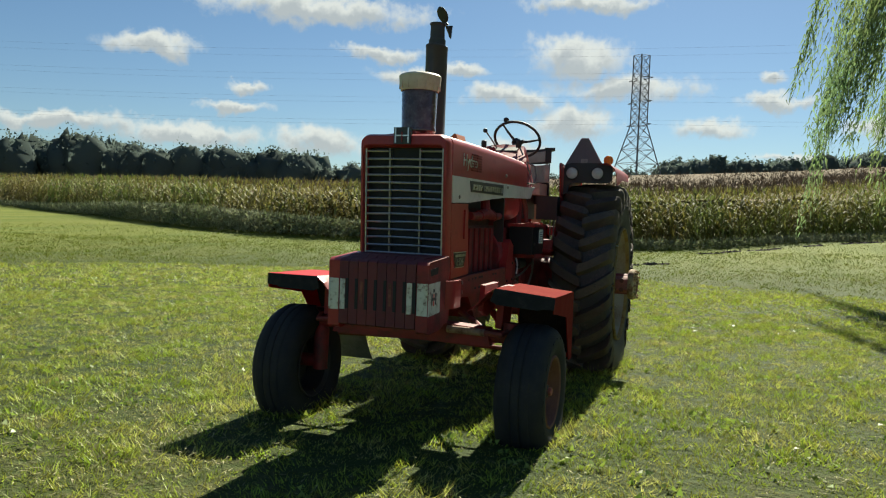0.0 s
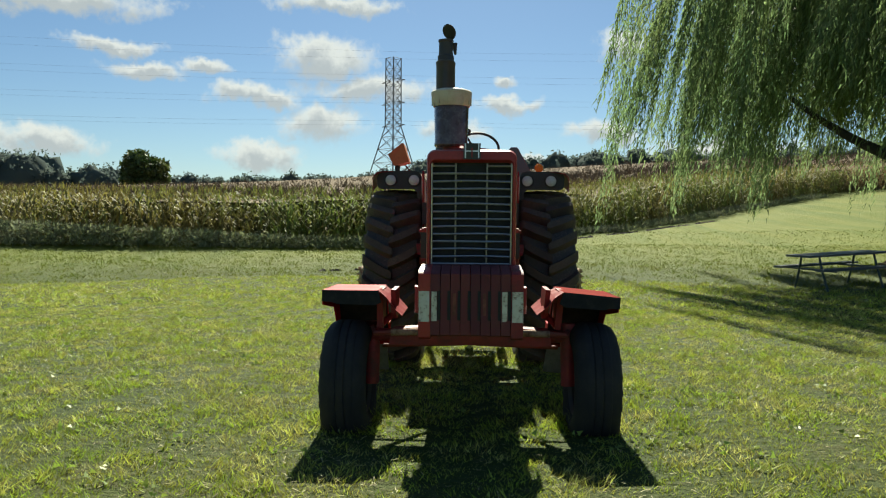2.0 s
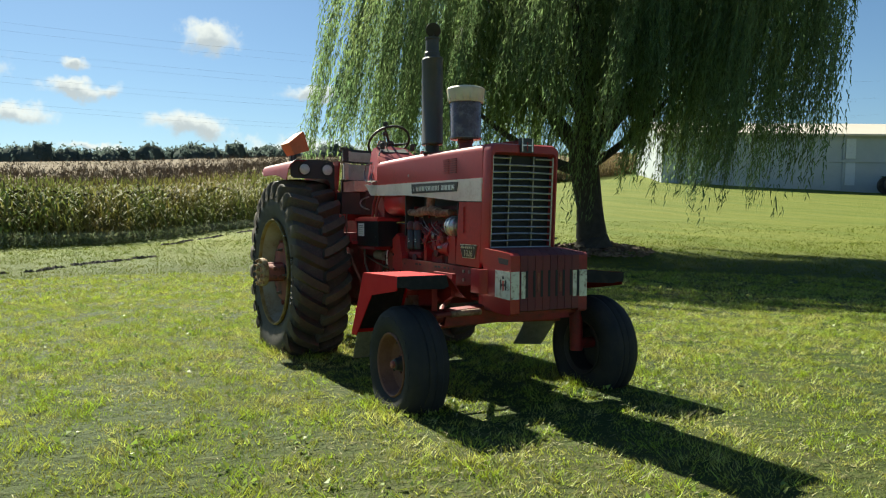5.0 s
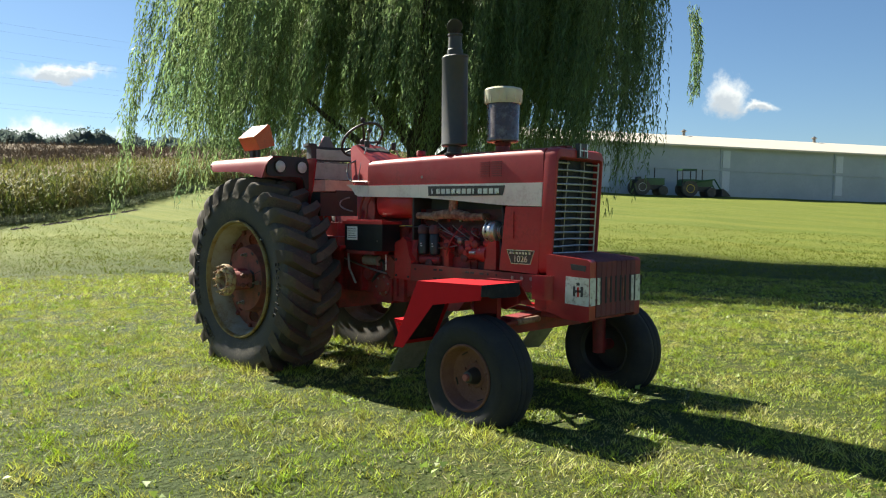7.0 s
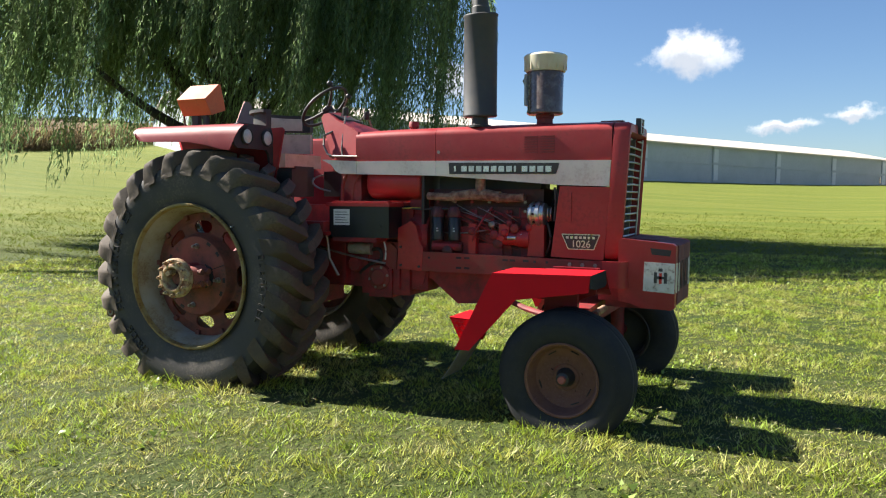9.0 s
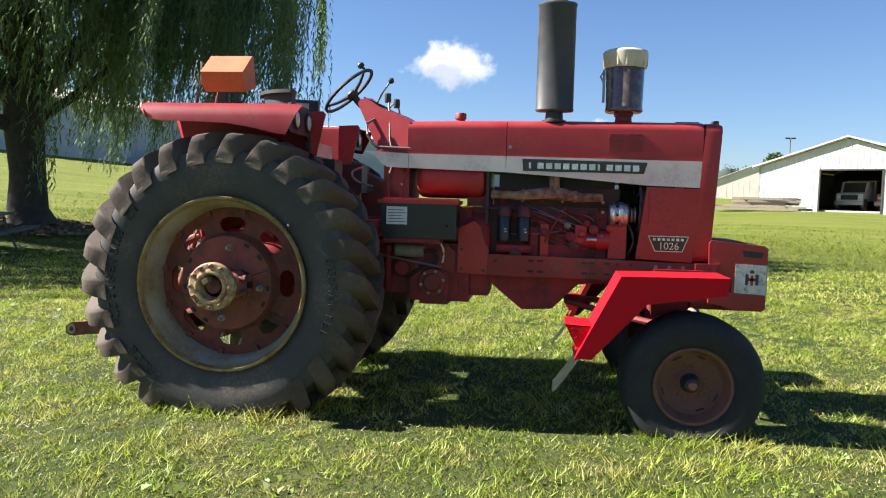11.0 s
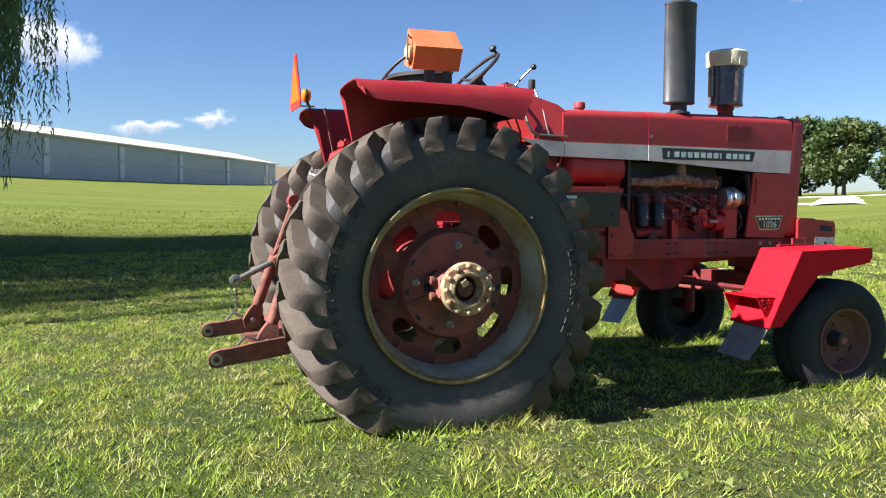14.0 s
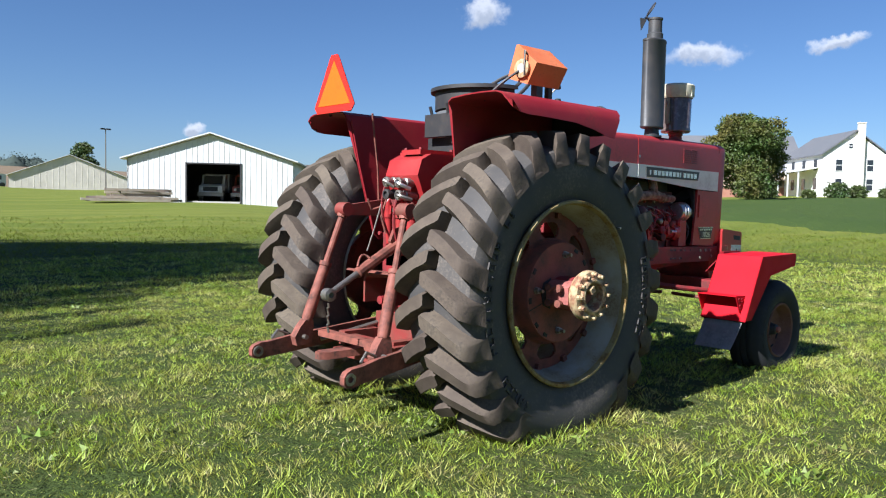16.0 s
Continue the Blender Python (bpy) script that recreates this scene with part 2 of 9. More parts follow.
DARKVOID = surface("dark_radiator_screen", (0.012, 0.013, 0.015), (0.02, 0.02, 0.02), rough=0.7, scale=20, grain=220, bump=0.3)
WHITE = surface("weathered_white_panel", (0.68, 0.67, 0.60), (0.57, 0.58, 0.53), (0.32, 0.24, 0.18), rough=0.45, scale=6, grain=60, bump=0.06, amount=0.8, wear=0.3, coat=0.15)
DECAL = surface("chipped_white_decal", (0.66, 0.65, 0.58), (0.55, 0.52, 0.42), (0.13, 0.06, 0.045), rough=0.55, scale=22, grain=60, bump=0.06, amount=0.8, wear=0.9)
PLATE = surface("black_name_plate", (0.03, 0.031, 0.03), (0.05, 0.05, 0.045), rough=0.45, scale=20, grain=90, bump=0.05)
CHROME = surface("dull_chrome", (0.62, 0.62, 0.60), (0.45, 0.44, 0.42), (0.25, 0.2, 0.16), rough=0.28, metal=1.0, scale=25, grain=90, bump=0.05, wear=0.3)
ALLOY = surface("bare_aluminium", (0.55, 0.55, 0.54), (0.40, 0.39, 0.37), (0.2, 0.17, 0.14), rough=0.35, metal=0.9, scale=30, grain=110, bump=0.15, wear=0.4)
STEEL = surface("oily_bare_steel", (0.30, 0.28, 0.25), (0.20, 0.17, 0.14), (0.12, 0.07, 0.05), rough=0.4, metal=0.8, scale=20, grain=90, bump=0.2, wear=0.5)
MANIFOLD = surface("heat_tanned_manifold", (0.34, 0.22, 0.15), (0.17, 0.085, 0.055), (0.08, 0.04, 0.03), rough=0.85, scale=18, grain=80, bump=0.6, amount=1.0, wear=0.75)
FILTER = surface("dark_oil_filter", (0.010, 0.015, 0.018), (0.02, 0.024, 0.026), rough=0.35, scale=20, grain=60, bump=0.05)
BATTERY = surface("black_battery_box", (0.007, 0.009, 0.011), (0.012, 0.014, 0.016), (0.04, 0.035, 0.03), rough=0.32, scale=10, grain=60, bump=0.12, wear=0.15)
PAPER = surface("faded_paper_label", (0.70, 0.70, 0.68), (0.60, 0.60, 0.58), rough=0.7, scale=40, grain=140, bump=0.02)
SMOKED = surface("brown_precleaner_bowl", (0.075, 0.052, 0.045), (0.12, 0.085, 0.07), (0.28, 0.25, 0.22), rough=0.25, scale=9, grain=40, bump=0.05, amount=0.9, wear=0.5, coat=0.5)
IVORY = surface("yellowed_plastic_cap", (0.60, 0.56, 0.43), (0.52, 0.45, 0.30), (0.35, 0.28, 0.18), rough=0.5, scale=12, grain=60, bump=0.08, amount=0.8)
ORANGE = surface("faded_orange_lamp_housing", (0.52, 0.125, 0.04), (0.58, 0.17, 0.06), (0.25, 0.07, 0.03), rough=0.6, scale=14, grain=70, bump=0.15, amount=0.8, wear=0.4)
SMV_ORANGE = surface("fluorescent_orange_film", (0.95, 0.115, 0.004), (0.9, 0.105, 0.004), rough=0.6, scale=10, grain=60, bump=0.02, gloss=0.2)
SMV_RED = surface("red_reflective_border", (0.62, 0.025, 0.015), (0.5, 0.02, 0.012), rough=0.4, scale=10, grain=60, bump=0.02)
SMV_BACK = surface("grey_sign_back", (0.10, 0.105, 0.11), (0.14, 0.14, 0.14), rough=0.6, scale=10, grain=60, bump=0.1)
CREAM_DULL = surface("dusty_grey_filter_paint", (0.24, 0.24, 0.22), (0.16, 0.15, 0.13), (0.09, 0.07, 0.06), rough=0.6, scale=14, grain=60, bump=0.15, amount=0.9, wear=0.6)
CREAM = surface("cracked_cream_vinyl", (0.55, 0.52, 0.42), (0.45, 0.42, 0.33), (0.2, 0.18, 0.14), rough=0.55, scale=12, grain=70, bump=0.15, amount=0.8)
LENS = surface("dusty_headlamp_glass", (0.55, 0.56, 0.54), (0.42, 0.42, 0.40), rough=0.18, scale=30, grain=90, bump=0.05, coat=0.8)
AMBER = surface("amber_lamp_lens", (0.90, 0.34, 0.02), (0.8, 0.26, 0.02), rough=0.25, scale=30, grain=90, bump=0.02, translucent=0.4)
BARK = surface("dark_furrowed_bark", (0.060, 0.048, 0.038), (0.035, 0.029, 0.024), (0.10, 0.085, 0.07), rough=0.9, scale=6, grain=28, bump=0.9, dist=0.03, amount=0.9)
TABLE_WOOD = surface("weathered_dark_table_wood", (0.060, 0.072, 0.078), (0.09, 0.10, 0.10), (0.03, 0.035, 0.04), rough=0.6, scale=12, grain=70, bump=0.3, amount=0.8, spread=0.15)
GREEN_METAL = surface("dark_green_table_frame", (0.03, 0.06, 0.05), (0.045, 0.07, 0.06), rough=0.5, scale=12, grain=60, bump=0.1)
LUMBER = surface("grey_brown_sawn_lumber", (0.30, 0.235, 0.17), (0.36, 0.32, 0.26), (0.16, 0.11, 0.08), rough=0.85, scale=5, grain=30, bump=0.3, amount=0.8, spread=0.35)
BARN_WHITE = surface("white_steel_siding", (0.57, 0.575, 0.56), (0.51, 0.515, 0.50), (0.42, 0.41, 0.385), rough=0.5, scale=0.5, grain=8, bump=0.03, amount=0.7, wear=0.2)
BARN_ROOF = surface("pale_steel_roof", (0.52, 0.46, 0.38), (0.57, 0.51, 0.43), (0.40, 0.34, 0.27), rough=0.6, scale=0.4, grain=6, bump=0.05, amount=0.7, wear=0.3, gloss=0.3)
SHED_GREY = surface("grey_blue_curtain_wall", (0.33, 0.37, 0.39), (0.40, 0.44, 0.46), (0.26, 0.29, 0.30), rough=0.7, scale=0.25, grain=3, bump=0.05, amount=0.9, wear=0.3)
SHED_LIGHT = surface("pale_translucent_shed_panel", (0.52, 0.56, 0.58), (0.58, 0.62, 0.64), rough=0.6, scale=0.5, grain=5, bump=0.03)
TAN_SIDING = surface("tan_steel_siding", (0.60, 0.56, 0.48), (0.52, 0.48, 0.41), (0.40, 0.36, 0.30), rough=0.6, scale=0.6, grain=8, bump=0.04, amount=0.8, wear=0.3)
HOUSE_WHITE = surface("white_house_siding", (0.78, 0.77, 0.73), (0.70, 0.69, 0.66), rough=0.6, scale=0.8, grain=9, bump=0.05)
SHED_ROOF = surface("light_grey_shingle_roof", (0.30, 0.32, 0.34), (0.36, 0.37, 0.38), rough=0.7, scale=2, grain=20, bump=0.2)
SLATE = surface("grey_slate_roof", (0.105, 0.11, 0.12), (0.14, 0.14, 0.145), (0.07, 0.07, 0.08), rough=0.7, scale=0.7, grain=6, bump=0.2)
BARN_BOARD = surface("tan_barn_boards", (0.36, 0.25, 0.17), (0.42, 0.31, 0.22), (0.24, 0.16, 0.11), rough=0.8, scale=0.6, grain=7, bump=0.15, amount=0.8)
BRICK = surface("weathered_red_brick", (0.30, 0.13, 0.085), (0.36, 0.19, 0.13), (0.22, 0.10, 0.07), rough=0.85, scale=1.2, grain=12, bump=0.2)
WINDOW = surface("dark_window_pane", (0.02, 0.024, 0.03), (0.03, 0.035, 0.04), rough=0.12, scale=2, grain=9, bump=0.0, coat=0.6)
INTERIOR = surface("dim_barn_interior", (0.10, 0.09, 0.08), (0.07, 0.06, 0.055), rough=0.9, scale=1, grain=9, bump=0.05)
TRUCK_GREY = surface("pale_grey_truck_paint", (0.42, 0.43, 0.43), (0.34, 0.34, 0.34), rough=0.4, scale=2, grain=12, bump=0.02)
TRUCK_RED = surface("red_truck_paint", (0.25, 0.04, 0.035), (0.2, 0.04, 0.03), rough=0.45, scale=2, grain=12, bump=0.02)
GREEN_PAINT = surface("green_tractor_paint", (0.02, 0.085, 0.025), (0.016, 0.06, 0.02), rough=0.4, scale=3, grain=30, bump=0.05)
YELLOW_PAINT = surface("yellow_wheel_paint", (0.60, 0.42, 0.04), (0.5, 0.34, 0.04), rough=0.45, scale=4, grain=30, bump=0.05)
BLUE_TARP = surface("blue_tarpaulin", (0.03, 0.08, 0.30), (0.02, 0.05, 0.2), rough=0.5, scale=1, grain=9, bump=0.2)
PYLON = surface("galvanised_lattice_steel", (0.16, 0.165, 0.17), (0.12, 0.12, 0.125), (0.20, 0.09, 0.06), rough=0.6, metal=0.4, scale=0.2, grain=4, bump=0.0)
WIRE = surface("dark_power_cable", (0.10, 0.105, 0.11), (0.12, 0.12, 0.125), rough=0.6, scale=0.2, grain=3, bump=0.0)
FLAG_RED = surface("red_striped_cloth", (0.45, 0.06, 0.06), (0.5, 0.3, 0.3), rough=0.8, scale=3, grain=9, bump=0.1)
FLAG_BLUE = surface("blue_cloth", (0.03, 0.04, 0.18), (0.04, 0.05, 0.2), rough=0.8, scale=3, grain=9, bump=0.1)
WILLOW = surface("willow_leaves", (0.130, 0.202, 0.090), (0.200, 0.255, 0.098), (0.095, 0.162, 0.094), rough=0.5, scale=0.35, grain=2, bump=0.0, amount=0.9, spread=0.4, island=True, translucent=0.72)
LEAF_FAR = surface("broadleaf_foliage", (0.045, 0.085, 0.020), (0.085, 0.10, 0.022), (0.03, 0.055, 0.018), rough=0.6, scale=0.25, grain=1.5, bump=0.0, amount=0.9, spread=0.4, island=True, translucent=0.25)
LEAF_MAPLE = surface("turning_maple_foliage", (0.060, 0.105, 0.018), (0.13, 0.105, 0.018), (0.035, 0.065, 0.016), rough=0.6, scale=0.3, grain=1.5, bump=0.0, amount=0.9, spread=0.4, island=True, translucent=0.25)
# leaf colour lifted and blued to paint in the haze of distance
WOODS = surface("haze_tinted_far_woods", (0.105, 0.138, 0.128), (0.120, 0.150, 0.126), (0.092, 0.122, 0.118), rough=0.95, scale=0.05, grain=0.5, bump=0.0, amount=0.9, spread=0.15, island=True, translucent=0.5, gloss=0.05)
CORN = surface("ripening_corn_leaves", (0.215, 0.185, 0.052), (0.14, 0.195, 0.036), (0.28, 0.195, 0.09), rough=0.7, scale=0.22, grain=2.5, bump=0.0, amount=0.95, wear=0.7, spread=0.5, island=True, translucent=0.35, contrast=0.07)
CORN_DRY = surface("dry_corn_tassels", (0.175, 0.130, 0.092), (0.145, 0.115, 0.070), (0.205, 0.150, 0.110), gloss=0.05, rough=0.95, scale=0.06, grain=1.2, bump=0.6, dist=0.3, amount=0.9, wear=0.5, spread=0.25, island=True)
CORN_RIPE = surface("ripe_tan_corn_leaves", (0.26, 0.19, 0.095), (0.21, 0.165, 0.07), (0.32, 0.24, 0.14), rough=0.85, scale=0.2, grain=2, bump=0.0, amount=0.9, wear=0.5, spread=0.35, island=True, translucent=0.45)
WEEDS = surface("pale_seeding_weeds", (0.26, 0.27, 0.16), (0.16, 0.20, 0.07), (0.40, 0.38, 0.30), rough=0.8, scale=0.6, grain=6, bump=0.0, amount=0.9, wear=0.6, spread=0.4, island=True, translucent=0.35)
GRASS = surface("mown_lawn_blades", (0.258, 0.338, 0.028), (0.39, 0.39, 0.066), (0.61, 0.54, 0.26), rough=0.5, scale=2.6, grain=9, bump=0.0, amount=0.95, wear=0.54, spread=0.75, island=True, translucent=0.42)
GRASS_FAR = surface("outer_lawn_blades", (0.132, 0.178, 0.017), (0.178, 0.200, 0.027), (0.215, 0.195, 0.058), rough=0.6, scale=0.9, grain=3, bump=0.0, amount=0.9, wear=0.45, spread=0.35, island=True, translucent=0.3, gloss=0.2)
STRAW = surface("dry_grass_clippings", (0.42, 0.37, 0.20), (0.34, 0.33, 0.14), (0.5, 0.45, 0.30), rough=0.8, scale=3, grain=20, bump=0.0, amount=0.8, spread=0.3, island=True, translucent=0.2)
CLOVER = surface("clover_leaves", (0.20, 0.29, 0.05), (0.27, 0.33, 0.06), (0.15, 0.23, 0.045), rough=0.5, scale=3, grain=20, bump=0.0, amount=0.8, spread=0.35, island=True, translucent=0.35)
# thatch colour, darkened further to paint in the shade between the blades
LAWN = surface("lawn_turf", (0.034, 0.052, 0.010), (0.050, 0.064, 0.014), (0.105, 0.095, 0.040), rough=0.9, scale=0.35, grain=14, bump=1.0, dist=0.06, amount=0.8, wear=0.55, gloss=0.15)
def lawn_cover(m):
    """Dark turf shows between the single blades close by; farther out the closed sward covers it, in mown bands."""
    n, l = m.node_tree.nodes, m.node_tree.links
    bsdf = n["Principled BSDF"]
    turf = bsdf.inputs["Base Color"].links[0].from_socket
    geo = n.new("ShaderNodeNewGeometry")
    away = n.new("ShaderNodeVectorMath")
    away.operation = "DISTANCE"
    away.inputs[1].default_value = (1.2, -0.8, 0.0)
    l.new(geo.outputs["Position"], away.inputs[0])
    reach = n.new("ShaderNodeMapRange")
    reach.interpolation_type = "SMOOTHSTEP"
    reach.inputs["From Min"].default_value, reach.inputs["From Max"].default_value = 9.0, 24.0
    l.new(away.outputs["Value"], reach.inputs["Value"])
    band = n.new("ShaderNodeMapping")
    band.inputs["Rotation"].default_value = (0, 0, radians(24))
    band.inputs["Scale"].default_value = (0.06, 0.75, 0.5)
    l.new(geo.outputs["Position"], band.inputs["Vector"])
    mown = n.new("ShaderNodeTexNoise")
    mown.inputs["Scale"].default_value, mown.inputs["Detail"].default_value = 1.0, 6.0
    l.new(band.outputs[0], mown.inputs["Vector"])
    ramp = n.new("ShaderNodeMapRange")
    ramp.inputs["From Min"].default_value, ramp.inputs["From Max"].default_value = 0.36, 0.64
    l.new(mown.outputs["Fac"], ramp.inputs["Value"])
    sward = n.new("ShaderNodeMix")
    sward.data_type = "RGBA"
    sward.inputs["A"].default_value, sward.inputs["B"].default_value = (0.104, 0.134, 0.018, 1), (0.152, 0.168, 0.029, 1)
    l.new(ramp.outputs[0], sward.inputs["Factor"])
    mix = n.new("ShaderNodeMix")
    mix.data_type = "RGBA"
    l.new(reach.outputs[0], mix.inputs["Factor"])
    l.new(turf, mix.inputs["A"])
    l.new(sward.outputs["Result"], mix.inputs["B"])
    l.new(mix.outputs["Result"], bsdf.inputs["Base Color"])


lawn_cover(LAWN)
SOIL = surface("dark_turned_soil", (0.045, 0.032, 0.022), (0.07, 0.05, 0.035), (0.03, 0.02, 0.015), rough=0.95, scale=5, grain=40, bump=0.8, dist=0.02, amount=0.8)
MULCH = surface("reddish_bark_mulch", (0.16, 0.095, 0.06), (0.26, 0.19, 0.13), (0.08, 0.05, 0.035), rough=0.95, scale=5, grain=40, bump=0.6, dist=0.02, amount=0.9, wear=0.6, spread=0.4, island=True)
SOY = surface("dark_green_clover_field", (0.040, 0.066, 0.013), (0.052, 0.078, 0.017), (0.030, 0.050, 0.012), rough=0.9, scale=0.15, grain=3, bump=1.0, dist=0.15, amount=0.8, gloss=0.15)
GRAVEL = surface("pale_gravel_drive", (0.42, 0.40, 0.36), (0.34, 0.32, 0.28), rough=0.95, scale=0.6, grain=12, bump=0.4)


# ---- mesh helpers ----
def box(bm, x0, x1, y0, y1, z0, z1):
    vs = [bm.verts.new((x, y, z)) for x in (x0, x1) for y in (y0, y1) for z in (z0, z1)]
    for f in ((0, 1, 3, 2), (4, 6, 7, 5), (0, 4, 5, 1), (2, 3, 7, 6), (0, 2, 6, 4), (1, 5, 7, 3)):
        bm.faces.new([vs[i] for i in f])
    return vs


def prism(bm, outline, plane, a, b):
    """A closed outline drawn in the plane 'xz', 'xy' or 'yz', extruded from a to b along the third axis."""
    def put(p, c):
        u, v = p
        return {"xz": (u, c, v), "xy": (u, v, c), "yz": (c, u, v)}[plane]
    lo = [bm.verts.new(put(p, a)) for p in outline]
    hi = [bm.verts.new(put(p, b)) for p in outline]
    k = len(outline)
    bm.faces.new(lo)
    bm.faces.new(hi[::-1])
    for i in range(k):
        bm.faces.new((lo[i], hi[i], hi[(i + 1) % k], lo[(i + 1) % k]))
    return lo + hi


def basis(d):
    d = Vector(d).normalized()
    u = d.cross(Vector((0, 0, 1)))
    if u.length < 1e-3:
        u = Vector((1, 0, 0))
    u.normalize()
    return d, u, d.cross(u)


def tube(bm, pts, r, n=8, caps=True):
    """A round bar along pts; r is one radius or one per point."""
    pts = [Vector(p) for p in pts]
    rs = r if isinstance(r, (list, tuple)) else [r] * len(pts)
    rings = []
    for i, p in enumerate(pts):
        d = (pts[min(i + 1, len(pts) - 1)] - pts[max(i - 1, 0)])
        _, u, w = basis(d)
        rings.append([bm.verts.new(p + (u * math.cos(2 * math.pi * k / n) + w * math.sin(2 * math.pi * k / n)) * rs[i]) for k in range(n)])
    for a, b in zip(rings, rings[1:]):
        for k in range(n):
            bm.faces.new((a[k], a[(k + 1) % n], b[(k + 1) % n], b[k]))
    if caps:
        bm.faces.new(rings[0][::-1])
        bm.faces.new(rings[-1])
    return rings


def lathe(bm, profile, centre, axis="z", n=32, closed=False, caps=True):
    """Turns (radius, height) pairs round an axis through centre."""
    c = Vector(centre)
    rings = []
    for r, h in profile:
        ring = []
        for k in range(n):
            a = 2 * math.pi * k / n
            p = {"z": (r * math.cos(a), r * math.sin(a), h), "y": (r * math.cos(a), h, r * math.sin(a)), "x": (h, r * math.cos(a), r * math.sin(a))}[axis]
            ring.append(bm.verts.new(c + Vector(p)))
        rings.append(ring)
    pairs = list(zip(rings, rings[1:])) + ([(rings[-1], rings[0])] if closed else [])
    for a, b in pairs:
        for k in range(n):
            bm.faces.new((a[k], a[(k + 1) % n], b[(k + 1) % n], b[k]))
    if not closed and caps:
        if profile[0][0] > 1e-5:
            bm.faces.new(rings[0][::-1])
        if profile[-1][0] > 1e-5:
            bm.faces.new(rings[-1])
    return rings


def loft(bm, sections, closed=True, caps=True):
    rings = [[bm.verts.new(p) for p in s] for s in sections]
    k = len(rings[0])
    for a, b in zip(rings, rings[1:]):
        for i in range(k if closed else k - 1):
            bm.faces.new((a[i], a[(i + 1) % k], b[(i + 1) % k], b[i]))
    if caps and closed:
        bm.faces.new(rings[0][::-1])
        bm.faces.new(rings[-1])
    return rings


def bevel(bm, width=0.006, segments=2, angle=30):
    es = [e for e in bm.edges if len(e.link_faces) == 2 and e.calc_face_angle(0) > radians(angle)]
    if es:
        bmesh.ops.bevel(bm, geom=es, offset=width, segments=segments, profile=0.5, affect="EDGES", clamp_overlap=True)


def part(name, bm, material, parent=None, label="", smooth=35, solid=True):
    """Links a bmesh as one mesh object under a thing or under a part."""
    if solid:
        bmesh.ops.remove_doubles(bm, verts=bm.verts, dist=1e-6)
        bmesh.ops.recalc_face_normals(bm, faces=bm.faces)
    me = bpy.data.meshes.new(name)
    bm.to_mesh(me)
    bm.free()
    me.materials.append(material)
    if smooth:
        me.shade_smooth()
        me.set_sharp_from_angle(angle=radians(smooth))
    ob = new(name, me)
    ob.parent = parent
    if label:
        tagged(ob, label)
    return ob


def sheet(name, verts, faces, material, parent=None, label="", smooth=False):
    """Links arrays of vertices and faces as one mesh object."""
    me = bpy.data.meshes.new(name)
    verts, faces = np.asarray(verts, dtype=np.float32), np.asarray(faces, dtype=np.int32)
    k = faces.shape[1]
    me.vertices.add(len(verts))
    me.vertices.foreach_set("co", verts.ravel())
    me.loops.add(faces.size)
    me.loops.foreach_set("vertex_index", faces.ravel())
    me.polygons.add(len(faces))
    me.polygons.foreach_set("loop_start", np.arange(0, faces.size, k, dtype=np.int32))
    me.update(calc_edges=True)
    me.validate()
    me.materials.append(material)
    if smooth:
        me.shade_smooth()
    ob = new(name, me)
    ob.parent = parent
    if label:
        tagged(ob, label)
    return ob


def piece(name, mesh, parent, m):
    """One more object on a shared mesh, a child of parent."""
    ob = new(name, mesh)
    ob.parent = parent
    ob.matrix_basis = m
    return ob


def thing(name, label, category, at=(0, 0, 0), group="", rz=0.0, tilt=(0.0, 0.0)):
    ob = new(name)
    ob.empty_display_size = 0.2
    ob.matrix_basis = pose(*at, tilt[0], tilt[1], rz)
    return tagged(ob, label, category, group)


def words(text, size, material, m, parent, name="lettering", depth=0.002, label=""):
    """Raised letters of the built-in font as a mesh."""
    cu = bpy.data.curves.new(name, "FONT")
    cu.body, cu.size, cu.extrude, cu.align_x, cu.align_y = text, size, depth, "CENTER", "CENTER"
    tmp = bpy.data.objects.new(name, cu)
    scene.collection.objects.link(tmp)
    me = bpy.data.meshes.new_from_object(tmp)
    bpy.data.objects.remove(tmp)
    bpy.data.curves.remove(cu)
    me.materials.clear()
    me.materials.append(material)
    ob = new(name, me)
    ob.parent = parent
    ob.matrix_basis = m
    if label:
        tagged(ob, label)
    return ob


def bez(p0, p1, p2, n=8):
    p0, p1, p2 = Vector(p0), Vector(p1), Vector(p2)
    return [p0 * (1 - t) ** 2 + p1 * 2 * t * (1 - t) + p2 * t * t for t in (i / n for i in range(n + 1))]

# ---- ground: a lawn that is level round the tractor and rises towards the fields ----
SLOPES = [(-180, 0.037), (-157, 0.031), (-143, 0.026), (-130, 0.020), (-90, 0.02), (-40, 0.02), (0, 0.032), (18, 0.038), (26, 0.036), (33, 0.024), (42, 0.0135), (50, 0.0115),
          (56, 0.013), (62, 0.030), (68, 0.031), (76, 0.025), (84, 0.022), (102, 0.040), (113, 0.056), (135, 0.067), (155, 0.060), (166, 0.055), (180, 0.037)]
_sa = np.array([a for a, s in SLOPES], float)
_ss = np.array([s for a, s in SLOPES], float)


